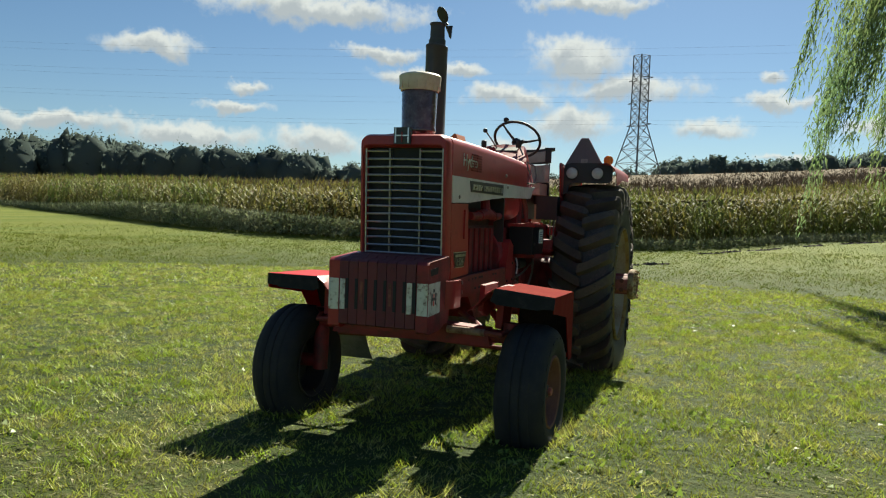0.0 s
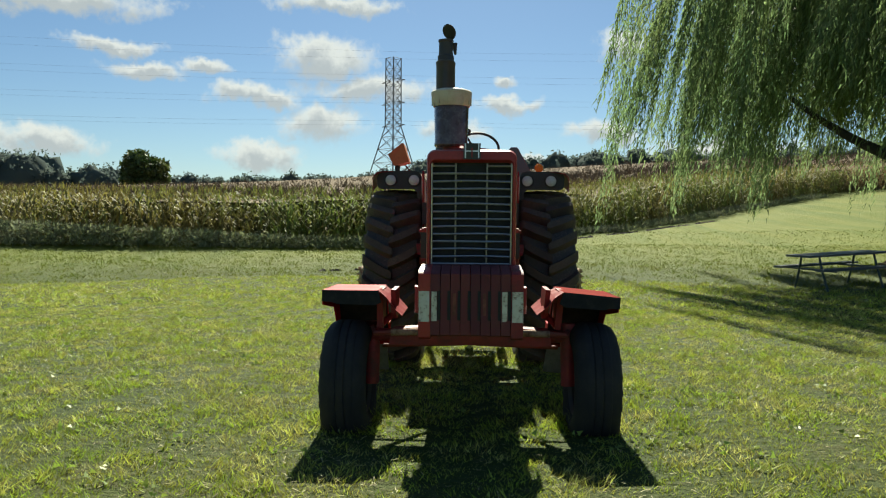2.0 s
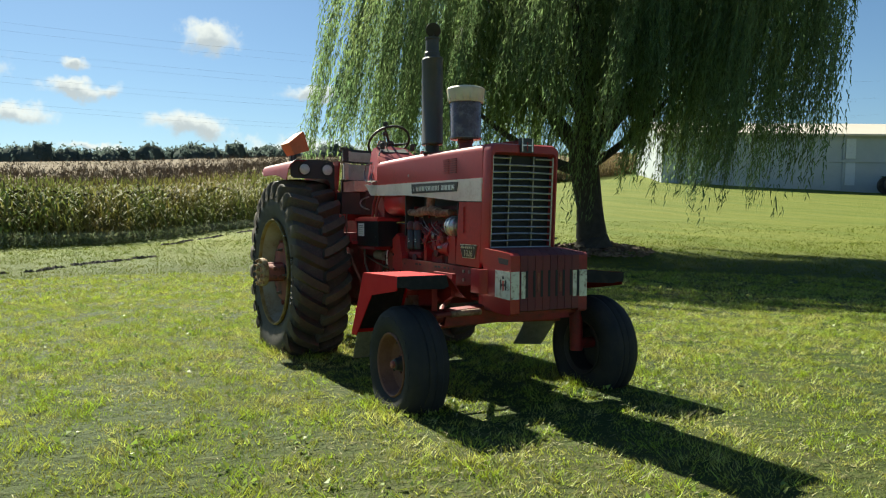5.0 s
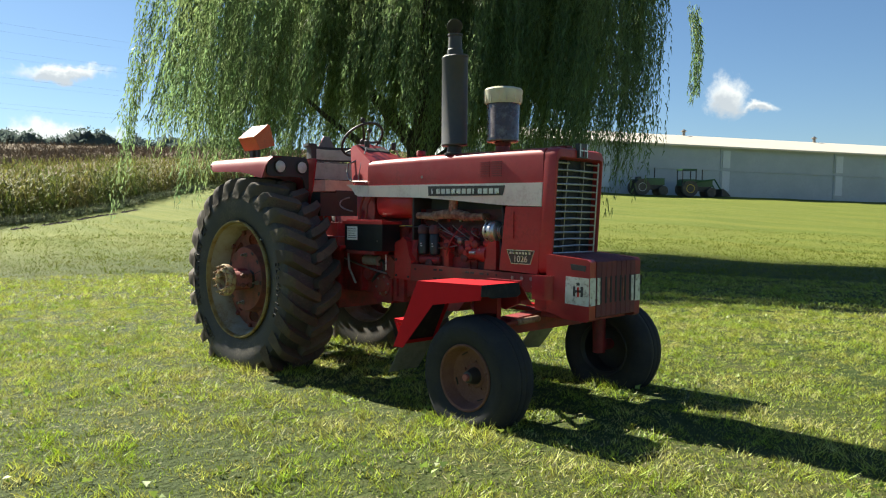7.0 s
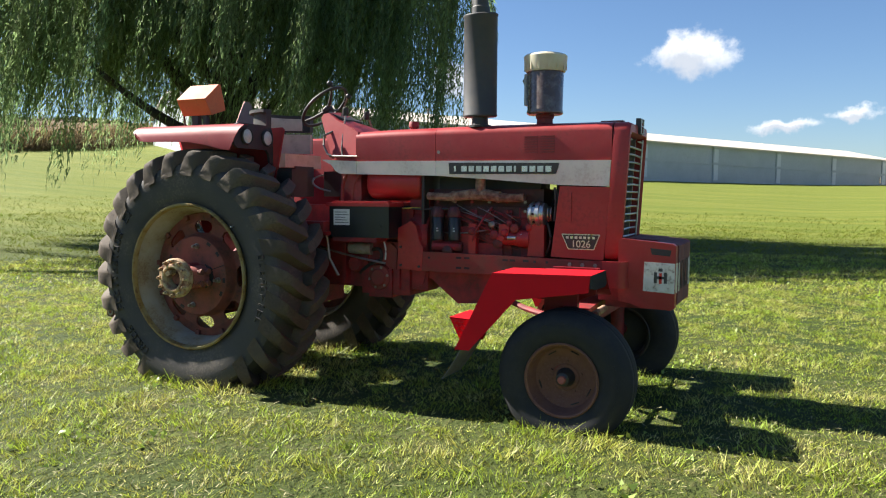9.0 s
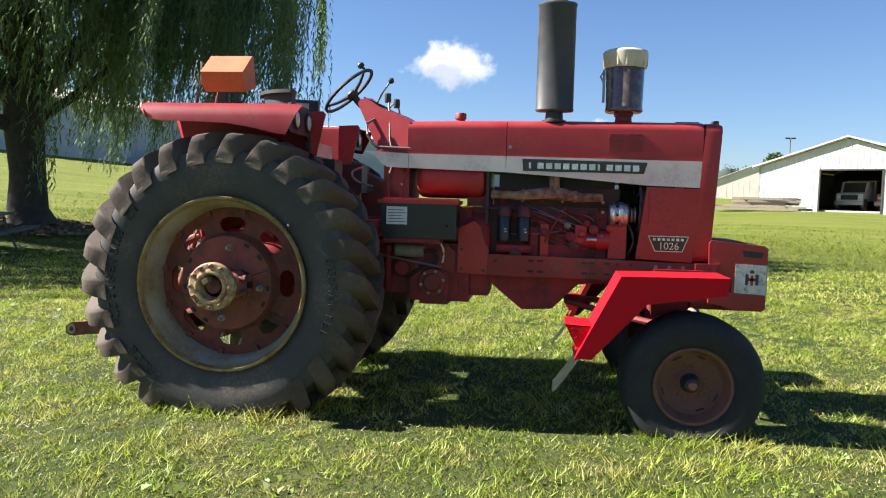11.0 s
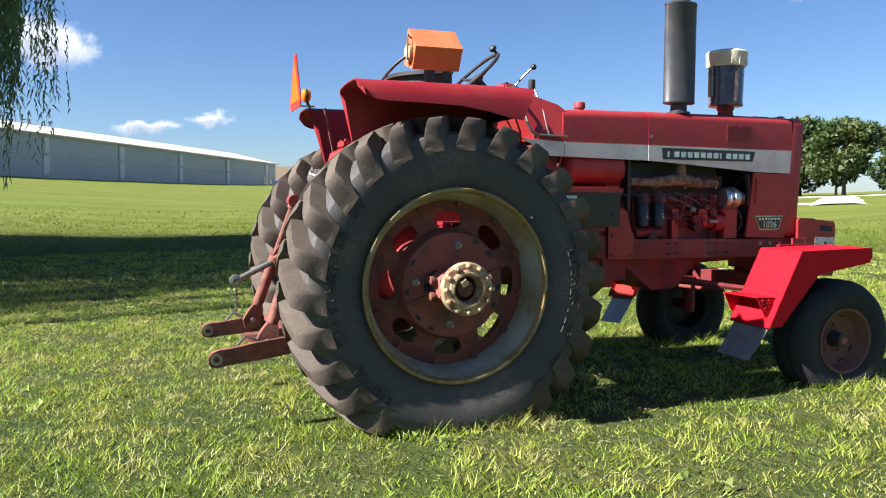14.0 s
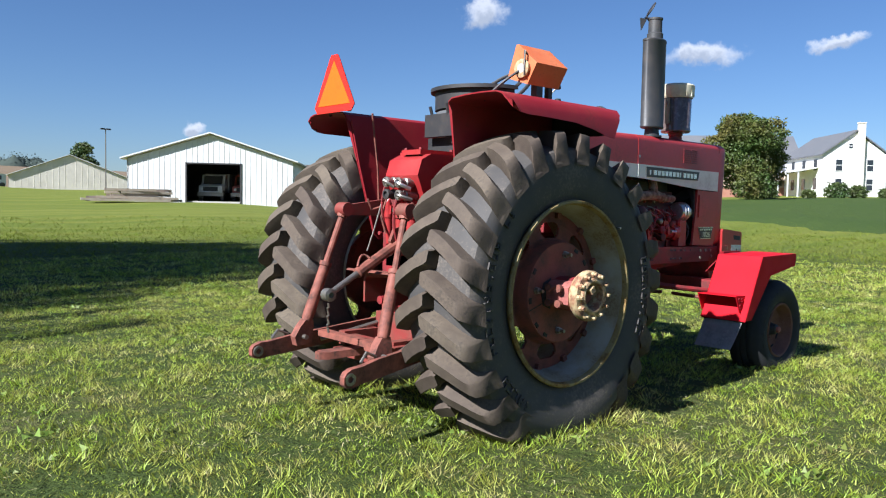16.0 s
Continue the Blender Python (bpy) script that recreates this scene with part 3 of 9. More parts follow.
def ground_z(x, y):
    """Height of the ground."""
    x, y = np.asarray(x, float), np.asarray(y, float)
    r = np.hypot(x, y)
    az = np.degrees(np.arctan2(y, x))
    s = sum(np.interp((az + k + 180) % 360 - 180, _sa, _ss) for k in (-5, -2.5, 0, 2.5, 5)) / 5
    rr = np.minimum(r, 150.0)
    lift = np.sqrt((np.maximum(rr - 10.0, 0)) ** 2 + 4.0) - 2.0
    z = s * lift
    # the corn field climbs on to a crest
    west = np.interp(az % 360, [118, 134, 155, 165, 178, 185, 190, 197, 208, 215, 221, 226, 232, 242], [0, 1, 1.03, 1.12, 1.2, 1.18, 0.95, 0.71, 0.45, 0.35, 0.30, 0.2, 0.06, 0])
    z = z + west * 0.033 * np.maximum(rr - 34.0, 0)
    north = np.clip(1.5 - np.abs(az - 80.0) / 12.0, 0, 1)
    z = z + north * 0.008 * np.clip(r - 150.0, 0, 100)
    z = z - (1 - north) * 0.012 * np.maximum(r - 165.0, 0) * np.clip((r - 165.0) / 60.0, 0, 1)
    z = z + 0.03 * np.sin(x * 0.9 + 1.3 * np.sin(y * 0.4)) * np.clip((r - 4) / 10, 0, 1)
    # the ground flattens behind the white barn
    z = z - 0.010 * np.maximum(rr - 68.0, 0) * np.clip(1.6 - np.abs(az - 71.0) / 6.0, 0, 1)
    # a slight swell under the tractor, towards its nose
    near = np.clip((24.0 - r) / 14.0, 0, 1)
    z = z + near * near * (3 - 2 * near) * np.clip(0.066 + 0.0085 * x + 0.0035 * y, -0.05, 0.15)
    # the root mound of the willow
    z = z + 0.32 * np.exp(-((x + 9.6) ** 2 + (y - 10.7) ** 2) / (2 * 1.7 ** 2))
    return z


def gz(x, y):
    return float(ground_z(x, y))


_rad = np.concatenate([np.linspace(0.05, 12, 40), np.linspace(12.6, 60, 60), np.geomspace(62, 1600, 46)])
_n = 240
_ang = np.linspace(0, 2 * np.pi, _n, endpoint=False)
_gx, _gy = _rad[:, None] * np.cos(_ang), _rad[:, None] * np.sin(_ang)
_gv = np.stack([_gx, _gy, ground_z(_gx, _gy)], -1).reshape(-1, 3)
_i, _j = np.meshgrid(np.arange(len(_rad) - 1), np.arange(_n), indexing="ij")
_gf = np.stack([_i * _n + _j, (_i + 1) * _n + _j, (_i + 1) * _n + (_j + 1) % _n, _i * _n + (_j + 1) % _n], -1).reshape(-1, 4)
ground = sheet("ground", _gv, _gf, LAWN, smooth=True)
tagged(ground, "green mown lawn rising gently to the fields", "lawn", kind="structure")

# ---- the red row-crop tractor; x runs forward, its right side is at negative y ----
tractor = thing("tractor", "old red row-crop tractor with white side stripes parked on mown grass", "tractor")
AXLE_Z, FRONT_X, FRONT_Z = 0.82, 2.615, 0.366


def side(s, pts):
    return [(x, s * y, z) for x, y, z in pts]


# -- hood: lofted sheet with rounded shoulders
def hood_section(x, w, top, low, crown=0.02, r=0.05):
    pts = [(x, -w, low)]
    for i in range(7):
        a = math.pi - math.pi / 2 * i / 6
        pts.append((x, -w + r + r * math.cos(a), top - r + r * math.sin(a)))
    for k in range(1, 6):
        u = -1 + 2 * k / 6
        pts.append((x, u * (w - r), top + crown * (1 - u * u)))
    for i in range(7):
        a = math.pi / 2 - math.pi / 2 * i / 6
        pts.append((x, w - r + r * math.cos(a), top - r + r * math.sin(a)))
    pts.append((x, w, low))
    return pts


bm = bmesh.new()
loft(bm, [hood_section(x, 0.272, t, 1.618 - 0.008 * x) for x, t in ((0.925, 1.815), (1.2, 1.822), (1.545, 1.825))])
bevel(bm, 0.004, 1, 60)
part("rear_hood", bm, RED, tractor)
bm = bmesh.new()
loft(bm, [hood_section(x, 0.274, t, 1.618 - 0.008 * x) for x, t in ((1.549, 1.826), (1.9, 1.828), (2.3, 1.828), (2.728, 1.826))])
bevel(bm, 0.004, 1, 60)
hood = part("hood", bm, RED, tractor)
for s in (-1, 1):
    # louvres in two banks
    for bank in (2.215, 2.325):
        for k in range(7):
            bm = bmesh.new()
            box(bm, bank - 0.045, bank + 0.045, s * 0.272, s * 0.280, 1.648 + 0.0165 * k, 1.655 + 0.0165 * k)
            part("louvre", bm, RED_CAST, hood)
    # hood latch studs
    for x, z in ((1.57, 1.665), (1.52, 1.585)):
        bm = bmesh.new()
        lathe(bm, [(0.012, 0.0), (0.012, 0.008), (0.006, 0.012)], (x, s * 0.276, z), "y", 10)
        part("latch", bm, STEEL, hood)

# -- white side stripes
for s in (-1, 1):
    bm = bmesh.new()
    prism(bm, [(0.640, 1.628), (0.93, 1.612), (0.93, 1.522), (0.800, 1.526), (0.760, 1.545), (0.720, 1.590)], "xz", s * 0.262, s * 0.277)
    bevel(bm, 0.003, 1)
    part("stripe_tip", bm, WHITE, tractor)
    bm = bmesh.new()
    prism(bm, [(0.934, 1.612), (1.545, 1.607), (1.545, 1.508), (0.934, 1.522)], "xz", s * 0.262, s * 0.277)
    bevel(bm, 0.003, 1)
    part("rear_stripe", bm, WHITE, tractor)
    bm = bmesh.new()
    prism(bm, [(1.549, 1.607), (2.725, 1.596), (2.717, 1.437), (2.40, 1.446), (1.9, 1.485), (1.549, 1.508)], "xz", s * 0.262, s * 0.279)
    bevel(bm, 0.003, 1)
    stripe = part("front_stripe", bm, WHITE, tractor)
    bm = bmesh.new()
    prism(bm, [(1.648, 1.593), (2.405, 1.583), (2.385, 1.515), (1.655, 1.518)], "xz", s * 0.276, s * 0.285)
    bevel(bm, 0.003, 1)
    part("name_plate", bm, PLATE, stripe, "black plate with a row of pale blocks")
    for k in range(13):
        bm = bmesh.new()
        x0 = 1.690 + k * 0.0523
        zc = 1.5525 - 0.0065 * (k / 12)
        wd = 0.013 if k in (0, 8) else 0.038
        box(bm, x0, x0 + wd, s * 0.284, s * 0.289, zc - 0.018, zc + 0.018)
        part("plate_block", bm, CHROME, stripe)
    bm = bmesh.new()
    lathe(bm, [(0.012, 0.0), (0.012, 0.006), (0.004, 0.009)], (2.60, s * 0.277, 1.475), "y", 10)
    part("screw", bm, STEEL, stripe)

words("Hydro", 0.11, CHROME, Matrix(((-1, 0, 0, 2.40), (0, 0, 1, 0.276), (0, 1, 0, 1.70), (0, 0, 0, 1))), hood, "script", label="small cast script on the hood side")

# -- lower front side panels with the model badge
for s in (-1, 1):
    bm = bmesh.new()
    prism(bm, [(2.408, 1.438), (2.724, 1.432), (2.690, 0.984), (2.356, 0.996)], "xz", s * 0.255, s * 0.274)
    bevel(bm, 0.004, 1)
    panel = part("side_panel", bm, RED, tractor)
    bm = bmesh.new()
    box(bm, 2.425, 2.485, s * 0.272, s * 0.284, 1.22, 1.40)
    bevel(bm, 0.01, 2)
    part("raised_pad", bm, RED, panel)
    bm = bmesh.new()
    prism(bm, [(2.425, 1.142), (2.668, 1.142), (2.632, 1.046), (2.468, 1.046)], "xz", s * 0.273, s * 0.279)
    part("badge_rim", bm, CHROME, panel)
    bm = bmesh.new()
    prism(bm, [(2.432, 1.137), (2.661, 1.137), (2.628, 1.051), (2.472, 1.051)], "xz", s * 0.276, s * 0.2815)
    part("badge", bm, PLATE, panel)
    for k in range(7):
        bm = bmesh.new()
        x0 = 2.455 + k * 0.0275
        box(bm, x0, x0 + 0.017, s * 0.281, s * 0.284, 1.113, 1.128)
        part("badge_block", bm, CHROME, panel)
    m = Matrix(((1, 0, 0, 2.55), (0, 0, -1, -0.2815), (0, 1, 0, 1.079), (0, 0, 0, 1))) if s < 0 else Matrix(((-1, 0, 0, 2.55), (0, 0, 1, 0.2815), (0, 1, 0, 1.079), (0, 0, 0, 1)))
    words("1026", 0.062, CHROME, m, panel, "numerals", label="raised silver model numerals")

# -- grille shell: rounded frame round an opening
def ring_pts(x, hw, z0, z1, r, n=5):
    pts = []
    for cy, cz, a0 in ((hw - r, z0 + r, -90), (hw - r, z1 - r, 0), (-hw + r, z1 - r, 90), (-hw + r, z0 + r, 180)):
        for i in range(n + 1):
            a = radians(a0 + 90 * i / n)
            pts.append((x, cy + r * math.cos(a), cz + r * math.sin(a)))
    return pts


def lean(pts):
    """The front leans back slightly towards its foot."""
    return [(x + (z - 1.74) * 0.055, y, z) for x, y, z in pts]


bm = bmesh.new()
loft(bm, [lean(p) for p in (ring_pts(2.735, 0.272, 0.985, 1.826, 0.05), ring_pts(2.81, 0.276, 0.985, 1.826, 0.055), ring_pts(2.834, 0.270, 0.99, 1.815, 0.05),
                            ring_pts(2.838, 0.256, 1.10, 1.765, 0.035), ring_pts(2.815, 0.249, 1.108, 1.752, 0.03), ring_pts(2.755, 0.247, 1.11, 1.75, 0.03))], caps=False)
shell = part("grille_shell", bm, RED, tractor, solid=True)
bm = bmesh.new()
loft(bm, [lean(ring_pts(2.772, 0.252, 1.10, 1.755, 0.03)), lean(ring_pts(2.762, 0.252, 1.10, 1.755, 0.03))])
part("radiator_screen", bm, DARKVOID, tractor)
for k in range(14):
    z = 1.127 + 0.0462 * k
    bm = bmesh.new()
    jit = 0.003 * math.sin(7.3 * k)
    pts = [(2.812 + (z - 1.74) * 0.055 - 0.004 * abs(u), 0.246 * u, z + jit * math.sin(3 * u + k)) for u in (-1, -0.6, -0.2, 0.2, 0.6, 1)]
    if k == 13:
        tube(bm, [(2.812, -0.246, z), (2.812, -0.10, z)], 0.006, 6)
        part("grille_bar", bm, ALLOY, shell)
        bm = bmesh.new()
        tube(bm, [(2.812, 0.10, z), (2.812, 0.246, z)], 0.006, 6)
    else:
        tube(bm, pts, 0.0066, 6)
    part("grille_bar", bm, ALLOY, shell, "thin pale grille bar" if k == 0 else "")
for y in (-0.098, 0.095):
    bm = bmesh.new()
    box(bm, 2.772, 2.800, y - 0.005, y + 0.005, 1.105, 1.745)
    for v in bm.verts:
        v.co.x += (v.co.z - 1.74) * 0.055
    part("grille_divider", bm, STEEL, shell)
for y in (-0.244, 0.244):
    bm = bmesh.new()
    tube(bm, [(2.782, y, 1.115), (2.815, y, 1.745)], 0.006, 6)
    part("grille_edge", bm, ALLOY, shell)
bm = bmesh.new()
box(bm, 2.826, 2.856, -0.052, 0.052, 1.765, 1.862)
bevel(bm, 0.004, 1)
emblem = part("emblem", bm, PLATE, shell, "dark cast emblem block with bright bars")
for y, z0, z1, mat in ((-0.040, 1.772, 1.860, CHROME), (0.040, 1.772, 1.860, CHROME), (0.0, 1.775, 1.835, RED_CAST)):
    bm = bmesh.new()
    box(bm, 2.834, 2.860, y - 0.004, y + 0.004, z0, z1)
    part("emblem_bar", bm, mat, emblem)
bm = bmesh.new()
box(bm, 2.834, 2.8595, -0.04, 0.04, 1.811, 1.818)
part("emblem_bar", bm, CHROME, emblem)
bm = bmesh.new()
box(bm, 2.60, 2.74, -0.03, 0.03, 1.842, 1.856)
bevel(bm, 0.006, 2)
part("radiator_cap_cover", bm, RED_CAST, tractor)

# -- fuel cap, muffler and air pre-cleaner on top
bm = bmesh.new()
lathe(bm, [(0.030, 1.83), (0.030, 1.862), (0.038, 1.866), (0.038, 1.898), (0.034, 1.904), (0.0, 1.905)], (1.22, 0.05, 0), "z", 18)
part("fuel_cap", bm, RED_CAST, tractor)
bm = bmesh.new()
rings = lathe(bm, [(0.05, 1.888), (0.112, 1.892), (0.119, 1.90), (0.119, 1.905), (0.116, 1.91), (0.116, 2.535), (0.120, 2.540), (0.120, 2.552), (0.112, 2.558), (0.05, 2.563)], (0, 0, 0), "z", 36)
for v in bm.verts:
    v.co.y *= 0.60
    v.co.x += 1.834
    v.co.y -= 0.195
muffler = part("muffler", bm, MUFFLER, tractor, "oval matt black exhaust muffler")
bm = bmesh.new()
lathe(bm, [(0.075, 1.825), (0.075, 1.838), (0.056, 1.842), (0.052, 1.89)], (1.834, -0.195, 0), "z", 20)
part("exhaust_collar", bm, BLACK, muffler)
bm = bmesh.new()
lathe(bm, [(0.060, 2.56), (0.060, 2.60), (0.052, 2.61), (0.050, 2.70), (0.056, 2.705), (0.056, 2.718), (0.044, 2.720), (0.042, 2.60)], (1.834, -0.195, 0), "z", 20)
part("stack_pipe", bm, MUFFLER, muffler)
bm = bmesh.new()
lathe(bm, [(0.0, -0.004), (0.058, -0.004), (0.060, 0.0), (0.058, 0.004), (0.0, 0.006)], (0, 0, 0), "z", 18)
CAP_AT = Vector((1.834, -0.195, 2.715))
cap_side = Vector((0.77, -0.64, 0.0))                      # across the hinge, away from the weight
cap_up = (cap_side * 0.5 + Vector((0, 0, 0.866))).normalized()
cap_n = (cap_side * 0.866 - Vector((0, 0, 0.5))).normalized()
hinge = CAP_AT - cap_side * 0.072 + Vector((0, 0, 0.008))
q = Vector((0, 0, 1)).rotation_difference(cap_n).to_matrix().to_4x4()
bmesh.ops.transform(bm, matrix=Matrix.Translation(hinge + cap_up * 0.072) @ q, verts=bm.verts)
part("rain_cap", bm, BLACK, muffler)
bm = bmesh.new()
tube(bm, [CAP_AT - cap_side * 0.05, hinge, hinge + cap_up * 0.04], [0.013, 0.014, 0.008], 8)
part("cap_hinge", bm, BLACK, muffler)
bm = bmesh.new()
along = Vector((0.64, 0.77, 0.0)) * 0.010
tri3 = [hinge + cap_side * 0.005 - Vector((0, 0, 0.012)), hinge - cap_side * 0.045 - Vector((0, 0, 0.004)), hinge - cap_side * 0.036 - Vector((0, 0, 0.095))]
loft(bm, [[p - along for p in tri3], [p + along for p in tri3]])
part("cap_weight", bm, BLACK, muffler)

bm = bmesh.new()
lathe(bm, [(0.062, 1.822), (0.062, 1.835), (0.052, 1.84), (0.050, 1.87), (0.058, 1.875), (0.058, 1.902)], (2.262, -0.14, 0), "z", 24)
cleaner = part("precleaner_neck", bm, RED_CAST, tractor)
bm = bmesh.new()
lathe(bm, [(0.055, 1.894), (0.108, 1.896), (0.116, 1.905), (0.117, 1.915), (0.112, 1.925), (0.118, 2.18), (0.112, 2.19)], (2.262, -0.14, 0), "z", 36)
part("precleaner_bowl", bm, SMOKED, cleaner, "smoky brown see-through dust bowl")
bm = bmesh.new()
lathe(bm, [(0.10, 2.165), (0.125, 2.166), (0.132, 2.20), (0.138, 2.245), (0.139, 2.262), (0.130, 2.272), (0.105, 2.280), (0.06, 2.283), (0.0, 2.284)], (2.262, -0.14, 0), "z", 36)
part("precleaner_cap", bm, IVORY, cleaner, "yellowed ivory plastic cap")
for k in range(14):
    a = 2 * math.pi * k / 14
    bm = bmesh.new()
    box(bm, -0.004, 0.004, 0.118, 0.136, 2.175, 2.235)
    bmesh.ops.transform(bm, matrix=pose(2.262, -0.14, 0, 0, 0, math.degrees(a)), verts=bm.verts)
    part("cap_vane", bm, IVORY, cleaner)
bm = bmesh.new()
box(bm, 2.262 - 0.135, 2.262 - 0.12, -0.16, -0.12, 1.96, 2.16)
tube(bm, [(2.262 - 0.13, -0.14, 2.15), (2.262 - 0.15, -0.14, 2.12), (2.262 - 0.13, -0.14, 2.08)], 0.006, 6)
part("bowl_clamp", bm, STEEL, cleaner)

# -- dash cowl, levers and steering wheel
bm = bmesh.new()
def cowl(y, dz=0.0):
    return [(0.925, y, 1.815 + dz), (0.885, y, 1.842 + dz), (0.70, y, 1.915 + dz), (0.615, y, 1.972 + dz), (0.575, y, 1.965 + dz), (0.562, y, 1.935 + dz), (0.70, y, 1.68), (0.72, y, 1.62), (0.925, y, 1.616)]
loft(bm, [[(x + 0.01, y * (1.0 if z < 1.70 else 1.0 - 0.42 * min(1, (z - 1.70) / 0.28) * (1 if x < 0.87 else 0.25)), z) for x, y, z in cowl(yy, 0.018 * (1 - abs(yy) / 0.27))] for yy in (-0.270, -0.2, -0.1, 0.0, 0.1, 0.2, 0.270)])
bevel(bm, 0.008, 2, 40)
part("instrument_cowl", bm, RED, tractor)
bm = bmesh.new()
box(bm, 0.76, 0.925, -0.2, 0.2, 1.05, 1.62)
bevel(bm, 0.015, 2)
part("pedestal", bm, RED_CAST, tractor)
SW = Vector((0.452, 0.055, 2.045))
tilt = pose(*SW, 0, -43, 0)
bm = bmesh.new()
R, r = 0.200, 0.012
for k in range(40):
    a0, a1 = 2 * math.pi * k / 40, 2 * math.pi * (k + 1) / 40
    ring0 = [(R + r * math.cos(b)) for b in (2 * math.pi * j / 8 for j in range(8))]
    q = []
    for a in (a0, a1):
        q.append([bm.verts.new(((R + r * math.cos(b)) * math.cos(a), (R + r * math.cos(b)) * math.sin(a), r * math.sin(b))) for b in (2 * math.pi * j / 8 for j in range(8))])
    for j in range(8):
        bm.faces.new((q[0][j], q[1][j], q[1][(j + 1) % 8], q[0][(j + 1) % 8]))
bmesh.ops.transform(bm, matrix=tilt, verts=bm.verts)
steer = part("steering_wheel", bm, BLACK, tractor, "black three-spoke steering wheel")
for a in (90, 210, 330):
    bm = bmesh.new()
    ca, sa = math.cos(radians(a)), math.sin(radians(a))
    tube(bm, [(0.02 * ca, 0.02 * sa, -0.035), (0.12 * ca, 0.12 * sa, -0.022), (0.197 * ca, 0.197 * sa, 0.0)], [0.014, 0.011, 0.008], 6)
    bmesh.ops.transform(bm, matrix=tilt, verts=bm.verts)
    part("spoke", bm, BLACK, steer)
bm = bmesh.new()
lathe(bm, [(0.035, -0.055), (0.042, -0.045), (0.042, -0.025), (0.030, -0.012), (0.0, -0.008)], (0, 0, 0), "z", 16)
tube(bm, [(0, 0, -0.05), (0, 0, -0.13)], 0.024, 12)
bmesh.ops.transform(bm, matrix=tilt, verts=bm.verts)
part("steering_hub", bm, BLACK, steer)
bm = bmesh.new()
lathe(bm, [(0.009, 0.012), (0.009, 0.030), (0.022, 0.038), (0.024, 0.055), (0.012, 0.068), (0.0, 0.07)], (0.18, -0.08, 0), "z", 12)
bmesh.ops.transform(bm, matrix=tilt, verts=bm.verts)
part("spinner_knob", bm, BLACK, steer)
bm = bmesh.new()
box(bm, 0.60, 0.74, -0.13, 0.13, 1.955, 1.985)
for v in bm.verts:
    v.co.z -= (v.co.x - 0.60) * 0.42
bevel(bm, 0.006, 1)
part("instrument_panel", bm, BLACK, tractor)
for pts, knob, rr in (([(0.66, -0.05, 1.93), (0.72, -0.10, 2.02), (0.77, -0.13, 2.075)], (0.785, -0.14, 2.09), 0.020), ([(0.70, 0.12, 1.92), (0.74, 0.17, 1.98)], (0.75, 0.18, 2.0), 0.016)):
    bm = bmesh.new()
    tube(bm, pts, 0.006, 6)
    lever = part("lever", bm, STEEL, tractor)
    bm = bmesh.new()
    _d = Vector(knob) - Vector(pts[-1])
    tube(bm, [Vector(pts[-1]), Vector(pts[-1]) + _d * 0.6, Vector(knob), Vector(knob) + _d * 0.5], [rr * 0.5, rr, rr, rr * 0.5], 10)
    part("knob", bm, BLACK, lever)
# external linkage rods on the cowl sides, with a small black drum
for s in (-1, 1):
    bm = bmesh.new()
    lathe(bm, [(0.020, 1.945), (0.022, 1.95), (0.022, 2.0), (0.016, 2.005)], (0.765, s * 0.15, 0), "z", 14)
    part("black_drum", bm, BLACK, tractor)
    bm = bmesh.new()
    tube(bm, side(s, [(0.775, 0.165, 1.945), (0.80, 0.24, 1.80), (0.81, 0.275, 1.70), (0.82, 0.285, 1.655)]), 0.0065, 6)
    tube(bm, side(s, [(0.72, 0.18, 1.85), (0.66, 0.27, 1.80), (0.665, 0.285, 1.73), (0.70, 0.29, 1.668), (0.73, 0.29, 1.655)]), 0.0085, 6)
    tube(bm, side(s, [(0.715, 0.288, 1.652), (0.945, 0.288, 1.645)]), 0.008, 6)
    part("linkage_rod", bm, STEEL, tractor)

